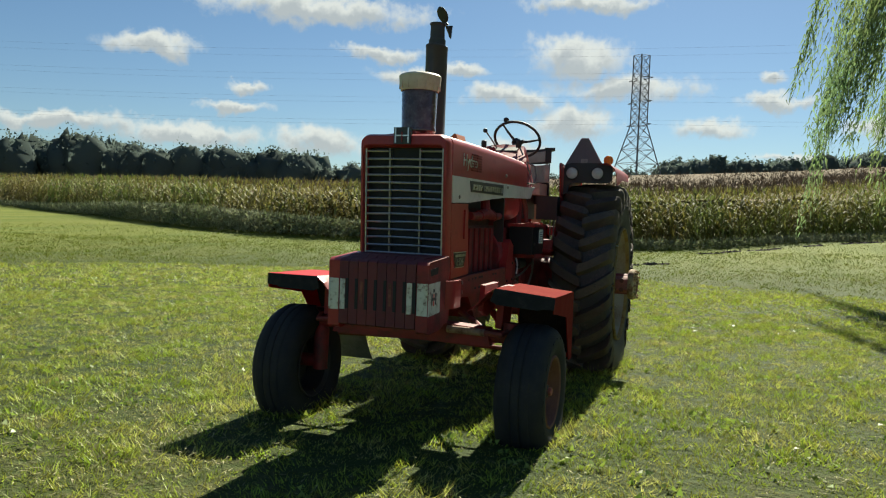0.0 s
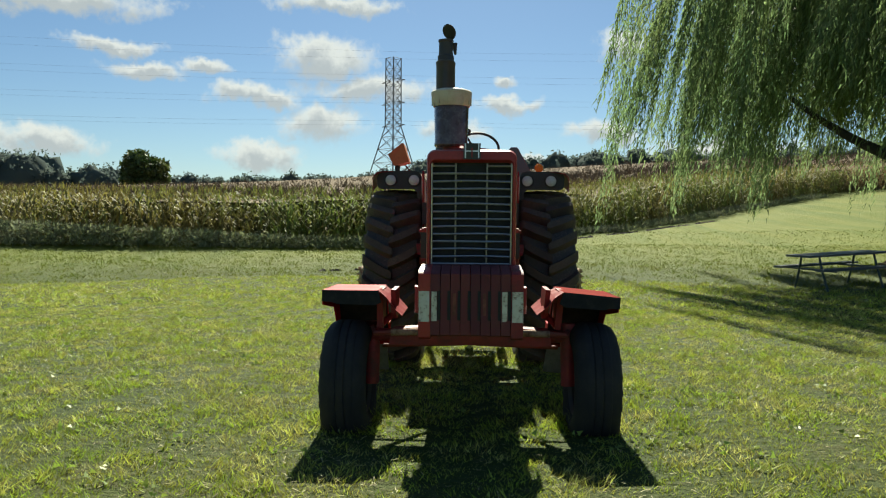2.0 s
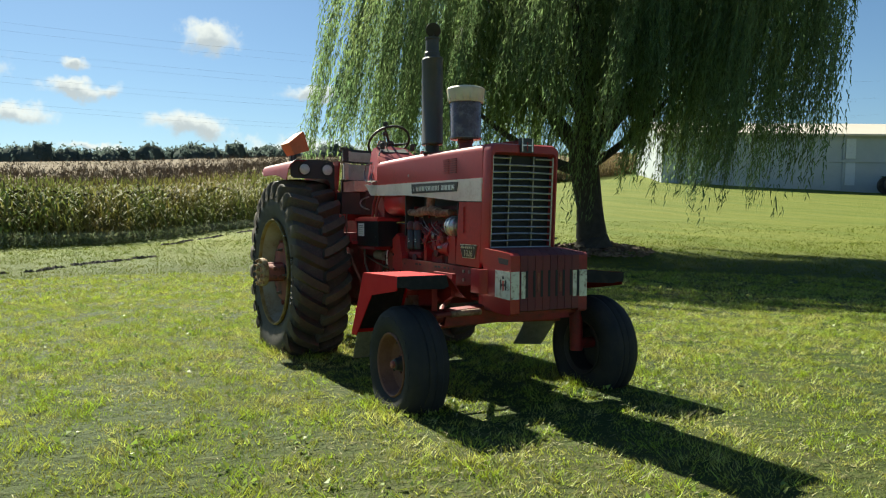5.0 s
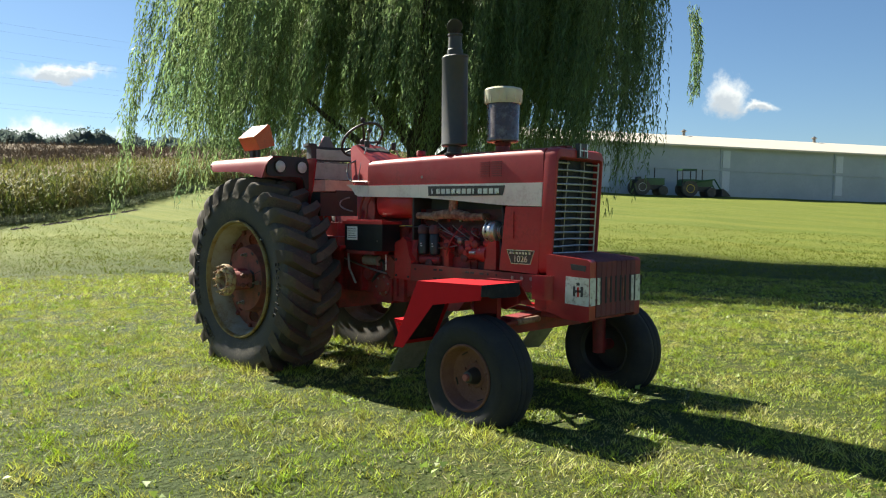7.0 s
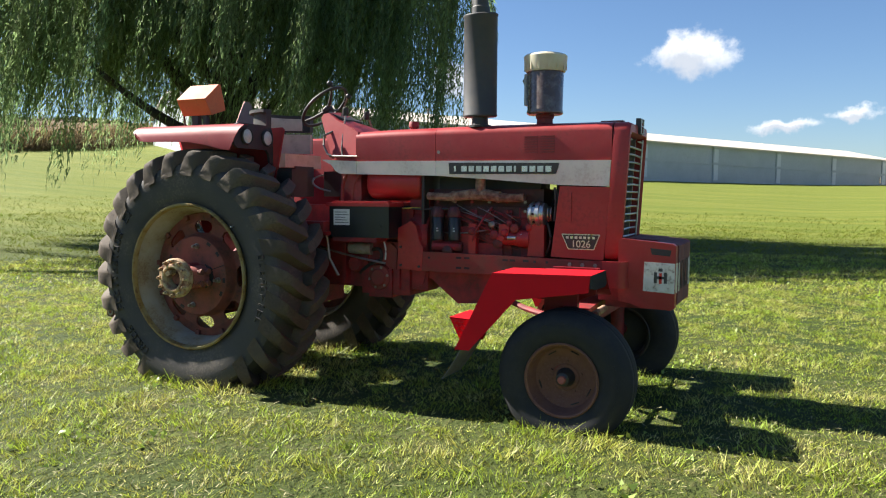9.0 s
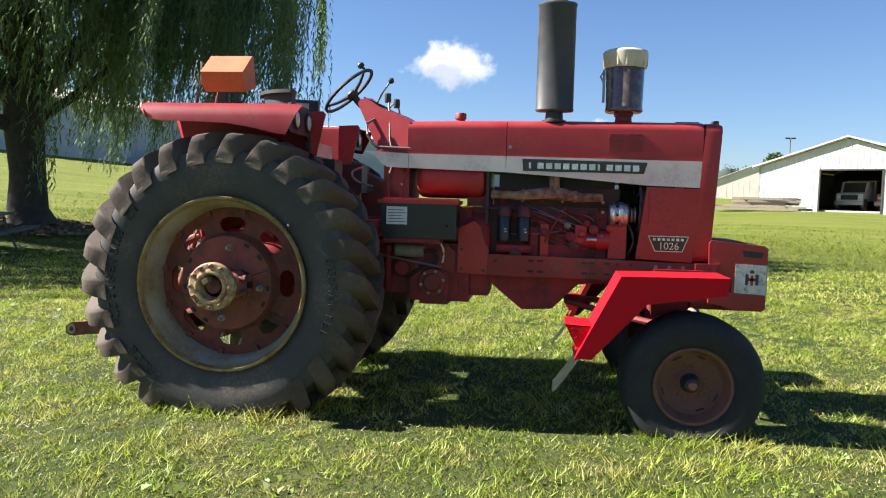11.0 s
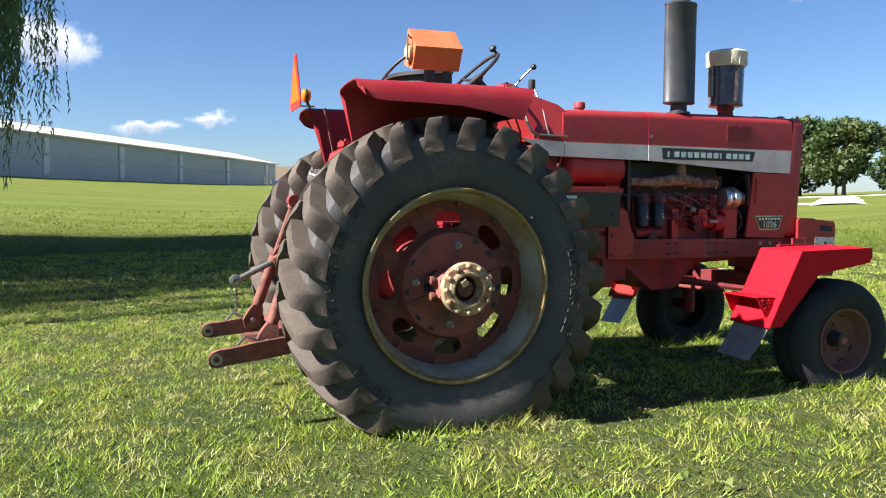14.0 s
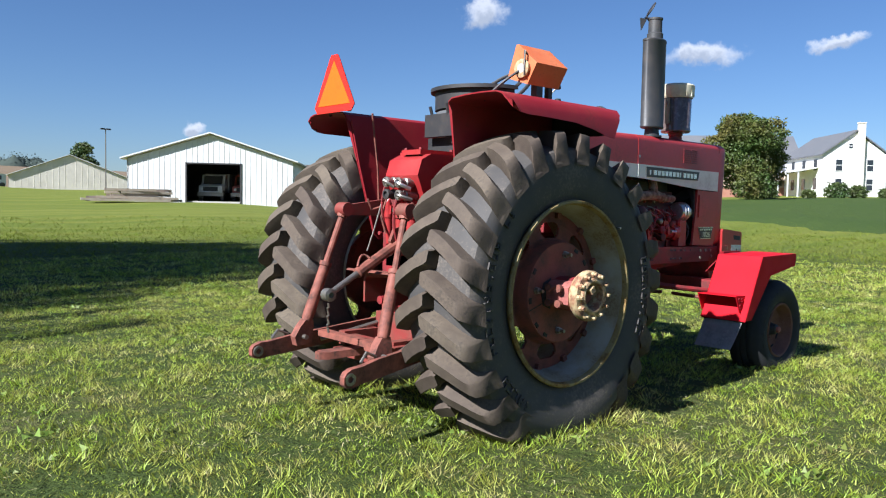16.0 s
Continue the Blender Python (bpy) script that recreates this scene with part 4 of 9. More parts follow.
# -- fuel tank, battery box, deck, seat
bm = bmesh.new()
loft(bm, [[(x, 0.248 * f * np.sign(math.cos(a)) * abs(math.cos(a)) ** 0.55, 1.462 + 0.125 * f * np.sign(math.sin(a)) * abs(math.sin(a)) ** 0.75) for a in (2 * math.pi * k / 40 for k in range(40))] for x, f in ((0.972, 0.70), (0.980, 0.86), (1.0, 0.96), (1.03, 1.0), (1.37, 1.0), (1.40, 0.96), (1.42, 0.86), (1.428, 0.70))])
part("fuel_tank", bm, RED, tractor)
for s, x0, x1 in ((-1, 0.79, 1.262), (1, 0.82, 1.20)):
    bm = bmesh.new()
    box(bm, x0, x1, s * 0.22, s * 0.405, 1.085, 1.300)
    bevel(bm, 0.012, 2)
    bat = part("battery_box", bm, BATTERY, tractor)
    bm = bmesh.new()
    box(bm, x0 - 0.02, x1 + 0.012, s * 0.21, s * 0.418, 1.298, 1.322)
    box(bm, x0 + 0.02, x1 - 0.01, s * 0.34, s * 0.40, 1.322, 1.334)
    bevel(bm, 0.006, 2)
    part("battery_lid", bm, RED, bat, "red lid")
    bm = bmesh.new()
    box(bm, x0 + 0.035, x0 + 0.165, s * 0.4055, s * 0.4075, 1.168, 1.278)
    lab = part("warning_label", bm, PAPER, bat, "faded white paper label")
    for k in range(5):
        bm = bmesh.new()
        box(bm, x0 + 0.045, x0 + 0.155 - 0.012 * (k % 3), min(s * 0.407, s * 0.4083), max(s * 0.407, s * 0.4083), 1.183 + 0.018 * k, 1.188 + 0.018 * k)
        part("print_bar", bm, SMV_BACK, lab)
    bm = bmesh.new()
    lathe(bm, [(0.007, 0), (0.007, 0.006), (0.0, 0.008)], (x1 - 0.06, s * 0.405, 1.165), "y", 8)
    part("screw", bm, STEEL, bat)
    bm = bmesh.new()
    box(bm, x0 + 0.02, x1 - 0.1, s * 0.25, s * 0.40, 1.055, 1.083)
    bevel(bm, 0.005, 1)
    part("battery_tray", bm, RED_CAST, bat)
bm = bmesh.new()
box(bm, 0.12, 0.80, -0.46, 0.46, 1.095, 1.120)
box(bm, 0.12, 0.16, -0.46, 0.46, 1.04, 1.10)
bevel(bm, 0.006, 1)
part("floor_deck", bm, RED_FENDER, tractor)
for s in (-1, 1):
    bm = bmesh.new()
    box(bm, 0.38, 0.78, s * 0.30, s * 0.47, 1.12, 1.19)
    bevel(bm, 0.02, 2)
    part("step_plate", bm, RED_CAST, tractor)
    bm = bmesh.new()
    tube(bm, side(s, [(0.42, 0.40, 1.18), (0.40, 0.40, 1.42), (0.36, 0.36, 1.55)]), 0.008, 6)
    tube(bm, side(s, [(0.47, 0.38, 1.18), (0.46, 0.38, 1.50)]), 0.007, 6)
    lev = part("control_lever", bm, STEEL, tractor)
    bm = bmesh.new()
    lathe(bm, [(0.006, -0.02), (0.016, -0.008), (0.017, 0.008), (0.0, 0.022)], (0.46, s * 0.38, 1.515), "z", 10)
    part("knob", bm, BLACK, lev)
    bm = bmesh.new()
    box(bm, 0.30, 0.50, s * 0.26, s * 0.44, 1.36, 1.56)
    bevel(bm, 0.03, 3)
    part("control_console", bm, BLACK, tractor)
# seat: cushion and wrap-round back
bm = bmesh.new()
box(bm, 0.0, 0.29, -0.235, 0.235, 1.58, 1.68)
bevel(bm, 0.035, 3)
seat = part("seat_cushion", bm, CREAM, tractor, "cream vinyl seat cushion")
def seat_back(r0, r1, z0, z1, a0=95, a1=265, n=18, flare=0.0):
    b = bmesh.new()
    secs = []
    for i in range(n + 1):
        a = radians(a0 + (a1 - a0) * i / n)
        c, s_ = math.cos(a), math.sin(a)
        secs.append([(0.20 + (r0) * c, r0 * 1.0 * s_, z0), (0.20 + r1 * c, r1 * s_, z0), (0.20 + (r1 + flare) * c, (r1 + flare) * s_, z1), (0.20 + (r0 + flare) * c, (r0 + flare) * s_, z1)])
    loft(b, secs)
    return b
bm = seat_back(0.25, 0.285, 1.70, 1.855)
bevel(bm, 0.012, 2, 50)
part("seat_pad", bm, CREAM, seat, "cream lower seat pad")
bm = seat_back(0.25, 0.302, 1.872, 1.985)
bevel(bm, 0.014, 2, 50)
part("backrest", bm, BLACK, seat, "black wrap-round backrest")
bm = seat_back(0.287, 0.293, 1.70, 1.86)
part("pad_shell", bm, SMV_BACK, seat, "grey back of the seat pad")
# black plate added to stand for the dark void under the seat
bm = bmesh.new()
box(bm, -0.035, -0.004, -0.25, 0.25, 1.50, 1.70)
bevel(bm, 0.008, 1)
part("seat_void_plate", bm, BLACK, seat)
bm = seat_back(0.246, 0.252, 1.885, 1.98, 110, 250)
part("backrest_lining", bm, CREAM, seat)
bm = seat_back(0.245, 0.332, 1.982, 2.004)
bevel(bm, 0.006, 2, 50)
part("backrest_rim", bm, BLACK, seat)
bm = bmesh.new()
for s in (-1, 0, 1):
    tube(bm, [(0.02 - 0.07 * (s == 0), s * 0.2, 1.66), (-0.05 - 0.06 * (s == 0), s * 0.22, 1.90)], 0.010, 6)
box(bm, -0.10, -0.06, -0.21, 0.21, 1.70, 1.84)
part("seat_frame", bm, BLACK, seat)
bm = bmesh.new()
box(bm, -0.02, 0.30, -0.12, 0.12, 1.36, 1.59)
bevel(bm, 0.01, 1)
part("seat_support", bm, BLACK, seat)

# -- engine, clutch housing, transmission and frame
bm = bmesh.new()
box(bm, 1.45, 2.28, -0.165, 0.165, 0.84, 1.30)
bevel(bm, 0.012, 2)
engine = part("engine_block", bm, ENGINE_DARK, tractor)
bm = bmesh.new()
box(bm, 1.47, 2.26, -0.13, 0.13, 1.298, 1.42)
bevel(bm, 0.012, 2)
part("cylinder_head", bm, ENGINE_DARK, engine)
# coloured black to stand for the shade under the side stripe
bm = bmesh.new()
box(bm, 1.50, 2.23, -0.10, 0.10, 1.418, 1.50)
bevel(bm, 0.02, 2)
part("valve_cover", bm, BLACK, engine)
for k in range(6):
    bm = bmesh.new()
    box(bm, 1.50 + k * 0.125, 1.56 + k * 0.125, -0.178, 0.178, 0.98, 1.28)
    bevel(bm, 0.012, 2)
    part("cylinder_rib", bm, RED_CAST, engine)
bm = bmesh.new()
prism(bm, [(1.40, 0.86), (2.36, 0.86), (2.36, 0.832), (2.02, 0.815), (1.86, 0.652), (1.67, 0.640), (1.47, 0.80), (1.40, 0.812)], "xz", -0.17, 0.17)
bevel(bm, 0.018, 3)
part("oil_pan", bm, RED_CAST, engine)
for s in (-1, 1):
    bm = bmesh.new()
    pts = [(1.46, s * 0.205, 1.372), (1.62, s * 0.215, 1.365), (1.80, s * 0.22, 1.385), (1.90, s * 0.22, 1.380), (2.02, s * 0.215, 1.362), (2.15, s * 0.205, 1.365)]
    tube(bm, pts, [0.026, 0.029, 0.038, 0.040, 0.029, 0.026], 10)
    tube(bm, [(1.85, s * 0.22, 1.38), (1.85, s * 0.215, 1.45), (1.845, s * 0.20, 1.56)], [0.036, 0.034, 0.03], 10)
    for x in (1.50, 1.62, 1.74, 1.88, 2.0, 2.12):
        tube(bm, [(x, s * 0.205, 1.37), (x, s * 0.12, 1.37)], 0.022, 8)
    for x in (1.66, 1.98):
        tube(bm, [(x - 0.012, s * 0.215, 1.368), (x + 0.012, s * 0.215, 1.368)], 0.038, 10)
    part("exhaust_manifold" if s < 0 else "intake_manifold", bm, MANIFOLD if s < 0 else RED_CAST, engine, "heat-tanned exhaust manifold" if s < 0 else "")
for x in (1.545, 1.668):
    bm = bmesh.new()
    lathe(bm, [(0.0, 1.072), (0.036, 1.074), (0.042, 1.082), (0.042, 1.225), (0.036, 1.235)], (x, -0.225, 0), "z", 18)
    filt = part("oil_filter", bm, FILTER, engine, "dark canister oil filter")
    bm = bmesh.new()
    lathe(bm, [(0.046, 1.232), (0.048, 1.245), (0.046, 1.275), (0.03, 1.30)], (x, -0.225, 0), "z", 16)
    part("filter_head", bm, ENGINE_DARK, filt)
    bm = bmesh.new()
    for k in range(2):
        box(bm, x + 0.006, x + 0.022 - 0.006 * k, -0.2685, -0.262, 1.135 + 0.018 * k, 1.141 + 0.018 * k)
    part("filter_print", bm, PAPER, filt)
bm = bmesh.new()
lathe(bm, [(0.025, -0.060), (0.060, -0.057), (0.070, -0.046), (0.072, -0.038), (0.078, -0.036), (0.078, -0.026), (0.072, -0.024), (0.072, -0.004), (0.080, 0.0), (0.080, 0.022), (0.072, 0.026), (0.070, 0.050), (0.052, 0.060), (0.025, 0.063)], (2.25, -0.215, 1.262), "x", 22)
alt = part("alternator", bm, ALLOY, engine, "bright aluminium alternator")
for k in range(8):
    a = radians(45 * k)
    bm = bmesh.new()
    box(bm, -0.022, -0.006, -0.008, 0.008, 0.060, 0.0735)
    bmesh.ops.transform(bm, matrix=pose(2.25, -0.215, 1.262, math.degrees(a), 0, 0), verts=bm.verts)
    part("cooling_slot", bm, DARKVOID, alt)
bm = bmesh.new()
lathe(bm, [(0.028, 0.068), (0.05, 0.072), (0.05, 0.078), (0.036, 0.086), (0.05, 0.094), (0.05, 0.10), (0.0, 0.10)], (2.25, -0.215, 1.262), "x", 18)
part("pulley", bm, STEEL, alt)
bm = bmesh.new()
lathe(bm, [(0.06, 2.30), (0.085, 2.305), (0.085, 2.33), (0.07, 2.34), (0.04, 2.36)], (0, 0, 1.05), "x", 20)
part("crank_pulley", bm, BLACK, engine)
bm = bmesh.new()
lathe(bm, [(0.04, 2.28), (0.07, 2.305), (0.07, 2.33), (0.04, 2.345)], (0, 0, 1.30), "x", 20)
part("fan_pulley", bm, BLACK, engine)
for k in range(6):
    bm = bmesh.new()
    box(bm, 2.372, 2.380, -0.045, 0.045, 0.05, 0.235)
    for v in bm.verts:
        v.co.x += v.co.y * 0.4
    bmesh.ops.transform(bm, matrix=Matrix.Translation((0, 0, 1.30)) @ pose(0, 0, 0, 60 * k, 0, 0), verts=bm.verts)
    part("fan_blade", bm, BLACK, engine)
bm = bmesh.new()
loft(bm, [[(x, 0.262 * c * f, 1.30 + 0.262 * s_ * f) for c, s_ in ((math.cos(2 * math.pi * k / 28), math.sin(2 * math.pi * k / 28)) for k in range(28))] for x, f in ((2.37, 0.97), (2.45, 1.0), (2.45, 0.96), (2.37, 0.93))], caps=False)
part("fan_shroud", bm, BLACK, engine)
bm = bmesh.new()
box(bm, 2.46, 2.58, -0.245, 0.245, 1.0, 1.76)
part("radiator", bm, DARKVOID, tractor)
# flywheel housing behind the engine, and an added black sheet darkening the see-through gap
bm = bmesh.new()
lathe(bm, [(0.20, 1.30), (0.235, 1.31), (0.235, 1.43), (0.215, 1.455)], (0, 0, 1.08), "x", 28)
box(bm, 1.30, 1.45, -0.16, 0.16, 1.15, 1.42)
bevel(bm, 0.01, 2, 50)
part("flywheel_housing", bm, RED_CAST, engine)
bm = bmesh.new()
box(bm, 1.425, 1.445, -0.235, 0.235, 1.18, 1.60)
part("gap_sheet", bm, BLACK, engine)
# injection pump, starter, lines
bm = bmesh.new()
tube(bm, [(1.98, -0.20, 1.10), (2.12, -0.20, 1.10)], 0.048, 12)
tube(bm, [(2.12, -0.20, 1.10), (2.20, -0.20, 1.10)], 0.062, 12)
box(bm, 1.99, 2.06, -0.235, -0.16, 1.12, 1.19)
tube(bm, [(2.02, -0.235, 1.10), (2.02, -0.265, 1.10)], 0.018, 10)
box(bm, 2.20, 2.28, -0.235, -0.15, 0.99, 1.18)
bevel(bm, 0.005, 1, 45)
pump = part("injection_pump", bm, RED, engine)
bm = bmesh.new()
tube(bm, [(2.06, -0.255, 1.105), (2.12, -0.262, 1.105)], 0.012, 10)
part("pump_fitting", bm, ALLOY, pump)
rng = random.Random(4)
for k in range(7):
    x0, x1 = 1.52 + 0.10 * k, 1.96 + 0.03 * k
    bm = bmesh.new()
    tube(bm, bez((x0, -0.19, 1.30 - 0.02 * (k % 3)), ((x0 + x1) / 2, -0.26 - 0.012 * (k % 2), 1.28 - 0.06 * rng.random()), (x1, -0.21, 1.15 + 0.012 * k), 8), 0.0035, 5)
    part("injection_line", bm, STEEL if k % 2 else RED_CAST, engine)
for pts, rad, mat in (([(1.30, -0.23, 1.29), (1.42, -0.25, 1.275), (1.55, -0.23, 1.29), (1.75, -0.24, 1.28)], 0.006, BLACK),
                      ([(1.93, -0.2, 1.30), (1.86, -0.25, 1.2), (1.80, -0.24, 1.08), (1.78, -0.2, 1.0)], 0.007, RED_CAST),
                      ([(1.40, -0.20, 1.29), (1.35, -0.26, 1.29), (1.28, -0.24, 1.285)], 0.005, YELLOW_PAINT),
                      ([(2.3, -0.2, 1.22), (2.345, -0.24, 1.15), (2.34, -0.24, 1.05), (2.30, -0.2, 1.0)], 0.009, BLACK),
                      ([(2.37, -0.26, 1.43), (2.385, -0.262, 1.33), (2.372, -0.262, 1.22)], 0.008, BLACK),
                      ([(0.62, -0.22, 1.52), (0.55, -0.28, 1.50), (0.60, -0.30, 1.42), (0.70, -0.25, 1.40)], 0.007, STEEL)):
    bm = bmesh.new()
    tube(bm, [p for i in range(len(pts) - 2) for p in bez(Vector(pts[i]).lerp(Vector(pts[i + 1]), 0.5 if i else 0), pts[i + 1], Vector(pts[i + 1]).lerp(Vector(pts[i + 2]), 0.5 if i < len(pts) - 3 else 1), 5)[(1 if i else 0):]], rad, 6)
    part("hose", bm, mat, engine)
bm = bmesh.new()
box(bm, 1.70, 1.76, -0.20, -0.16, 0.99, 1.17)
box(bm, 1.82, 2.0, -0.19, -0.15, 0.98, 1.06)
tube(bm, [(1.50, -0.2, 1.03), (1.72, -0.2, 1.03)], 0.035, 10)
bevel(bm, 0.004, 1, 50)
part("engine_bracket", bm, RED_CAST, engine)
bm = bmesh.new()
box(bm, 1.10, 1.335, -0.19, 0.19, 1.0, 1.285)
bevel(bm, 0.02, 2)
part("clutch_cover", bm, RED_CAST, engine)
# added black baffles darken the see-through opening beside the fan
bm = bmesh.new()
box(bm, 2.28, 2.455, 0.17, 0.19, 0.98, 1.52)
box(bm, 2.435, 2.455, -0.25, 0.25, 1.50, 1.76)
part("gap_baffle", bm, BLACK, engine)
for k in range(6):
    x = 1.50 + 0.125 * k
    for z in (1.275, 1.335):
        bm = bmesh.new()
        lathe(bm, [(0.011, -0.186), (0.011, -0.198), (0.0, -0.199)], (x + 0.03, 0, z), "y", 6)
        part("head_bolt", bm, STEEL if k % 2 else RED_CAST, engine)
for x, z, r, d, m in ((2.03, 1.135, 0.022, 0.05, RED), (2.06, 1.20, 0.018, 0.04, RED_CAST), (2.10, 1.165, 0.024, 0.06, RED_RUST), (2.15, 1.12, 0.016, 0.05, ALLOY), (1.96, 1.12, 0.024, 0.05, RED_CAST),
                      (1.94, 1.185, 0.018, 0.045, STEEL), (2.20, 1.175, 0.020, 0.05, RED), (1.985, 1.065, 0.028, 0.04, ENGINE_DARK), (1.62, 1.00, 0.030, 0.05, ENGINE_DARK), (1.80, 1.14, 0.022, 0.05, RED_CAST)):
    bm = bmesh.new()
    lathe(bm, [(r, -0.16), (r, -0.20 - d * 0.4), (r * 1.25, -0.205 - d * 0.4), (r * 1.25, -0.215 - d * 0.6), (r * 0.6, -0.22 - d * 0.7), (0.0, -0.22 - d * 0.7)], (x, 0, z), "y", 12)
    part("pump_fitting", bm, m, engine)
bm = bmesh.new()
box(bm, 1.775, 1.825, -0.235, -0.17, 0.99, 1.19)
bevel(bm, 0.006, 1)
part("mounting_post", bm, RED, engine)
bm = bmesh.new()
prism(bm, [(2.19, 0.99), (2.30, 0.99), (2.30, 1.19), (2.27, 1.22), (2.21, 1.22)], "xz", -0.245, -0.19)
bevel(bm, 0.006, 1)
part("alternator_bracket", bm, RED, engine)
wires = random.Random(11)
for k in range(12):
    x0, x1 = wires.uniform(1.48, 1.9), wires.uniform(1.85, 2.28)
    z0, z1 = wires.uniform(1.12, 1.33), wires.uniform(1.02, 1.33)
    bm = bmesh.new()
    tube(bm, bez((x0, -0.19, z0), ((x0 + x1) / 2, -0.262, (z0 + z1) / 2 + wires.uniform(-0.10, 0.05)), (x1, -0.20, z1), 9), wires.uniform(0.0025, 0.0055), 5)
    part("engine_line", bm, (STEEL, BLACK, RED_CAST, RED_RUST)[k % 4], engine)
# frame rails with slots
for s in (-1, 1):
    bm = bmesh.new()
    prism(bm, [(1.445, 0.862), (2.74, 0.858), (2.74, 0.978), (1.455, 0.994)], "xz", s * 0.245, s * 0.272)
    bevel(bm, 0.004, 1)
    rail = part("frame_rail", bm, RED_RUST, tractor)
    for x, zs in ((1.72, (0.895, 0.962)), (1.78, (0.895, 0.962)), (2.05, (0.895, 0.960)), (2.10, (0.895, 0.960)), (2.19, (0.895, 0.960)), (2.25, (0.958,)), (2.33, (0.957,)), (1.50, (0.955,))):
        for z in zs:
            bm = bmesh.new()
            wx = 0.008 if x in (1.50, 2.25, 2.33) else 0.019
            box(bm, x - wx, x + wx, s * 0.266, s * 0.2735, z - 0.007, z + 0.007)
            part("slot", bm, DARKVOID, rail)
    for x, z in ((2.48, 0.95), (2.56, 0.95), (2.64, 0.95), (2.66, 0.90), (2.48, 0.89)):
        bm = bmesh.new()
        lathe(bm, [(0.013, 0.0), (0.013, 0.009), (0.0, 0.010)], (x, s * 0.272, z) if s > 0 else (x, -0.281, z), "y", 6)
        part("bolt", bm, STEEL, rail)
    bm = bmesh.new()
    prism(bm, [(1.262, 0.870), (1.445, 0.862), (1.455, 1.02), (1.43, 1.06), (1.40, 1.17), (1.36, 1.20), (1.262, 1.15)], "xz", s * 0.22, s * 0.274)
    bevel(bm, 0.006, 1)
    plate = part("side_casting", bm, RED, tractor)
    for x, z in ((1.285, 0.895), (1.285, 1.02), (1.425, 0.89)):
        bm = bmesh.new()
        lathe(bm, [(0.010, 0.0), (0.010, 0.008), (0.0, 0.009)], (x, s * 0.274 if s > 0 else -0.282, z), "y", 6)
        part("bolt", bm, BLACK, plate)
bm = bmesh.new()
box(bm, 0.45, 1.45, -0.19, 0.19, 0.72, 1.06)
bevel(bm, 0.02, 2)
part("transmission_case", bm, RED_CAST, tractor)
bm = bmesh.new()
box(bm, 1.02, 1.20, -0.25, 0.25, 0.66, 0.86)
bevel(bm, 0.02, 2)
part("brake_housing", bm, RED_CAST, tractor)
bm = bmesh.new()
prism(bm, [(1.28, 0.70), (1.42, 0.76), (1.46, 0.90), (1.28, 0.90)], "xz", -0.2, 0.2)
bevel(bm, 0.02, 2)
part("bell_cover", bm, RED_CAST, tractor)
bm = bmesh.new()
box(bm, 0.95, 1.33, -0.23, 0.23, 0.68, 1.05)
bevel(bm, 0.02, 2)
part("clutch_housing", bm, RED_CAST, tractor)
bm = bmesh.new()
box(bm, -0.40, 0.50, -0.235, 0.235, 0.56, 1.10)
box(bm, -0.36, 0.42, -0.20, 0.20, 1.10, 1.30)
tube(bm, [(0, -0.56, AXLE_Z), (0, -0.44, AXLE_Z), (0, -0.30, AXLE_Z), (0, 0.30, AXLE_Z), (0, 0.44, AXLE_Z), (0, 0.56, AXLE_Z)], [0.11, 0.12, 0.20, 0.20, 0.12, 0.11], 20)
bevel(bm, 0.02, 2, 40)
part("rear_axle_housing", bm, RED_CAST, tractor)
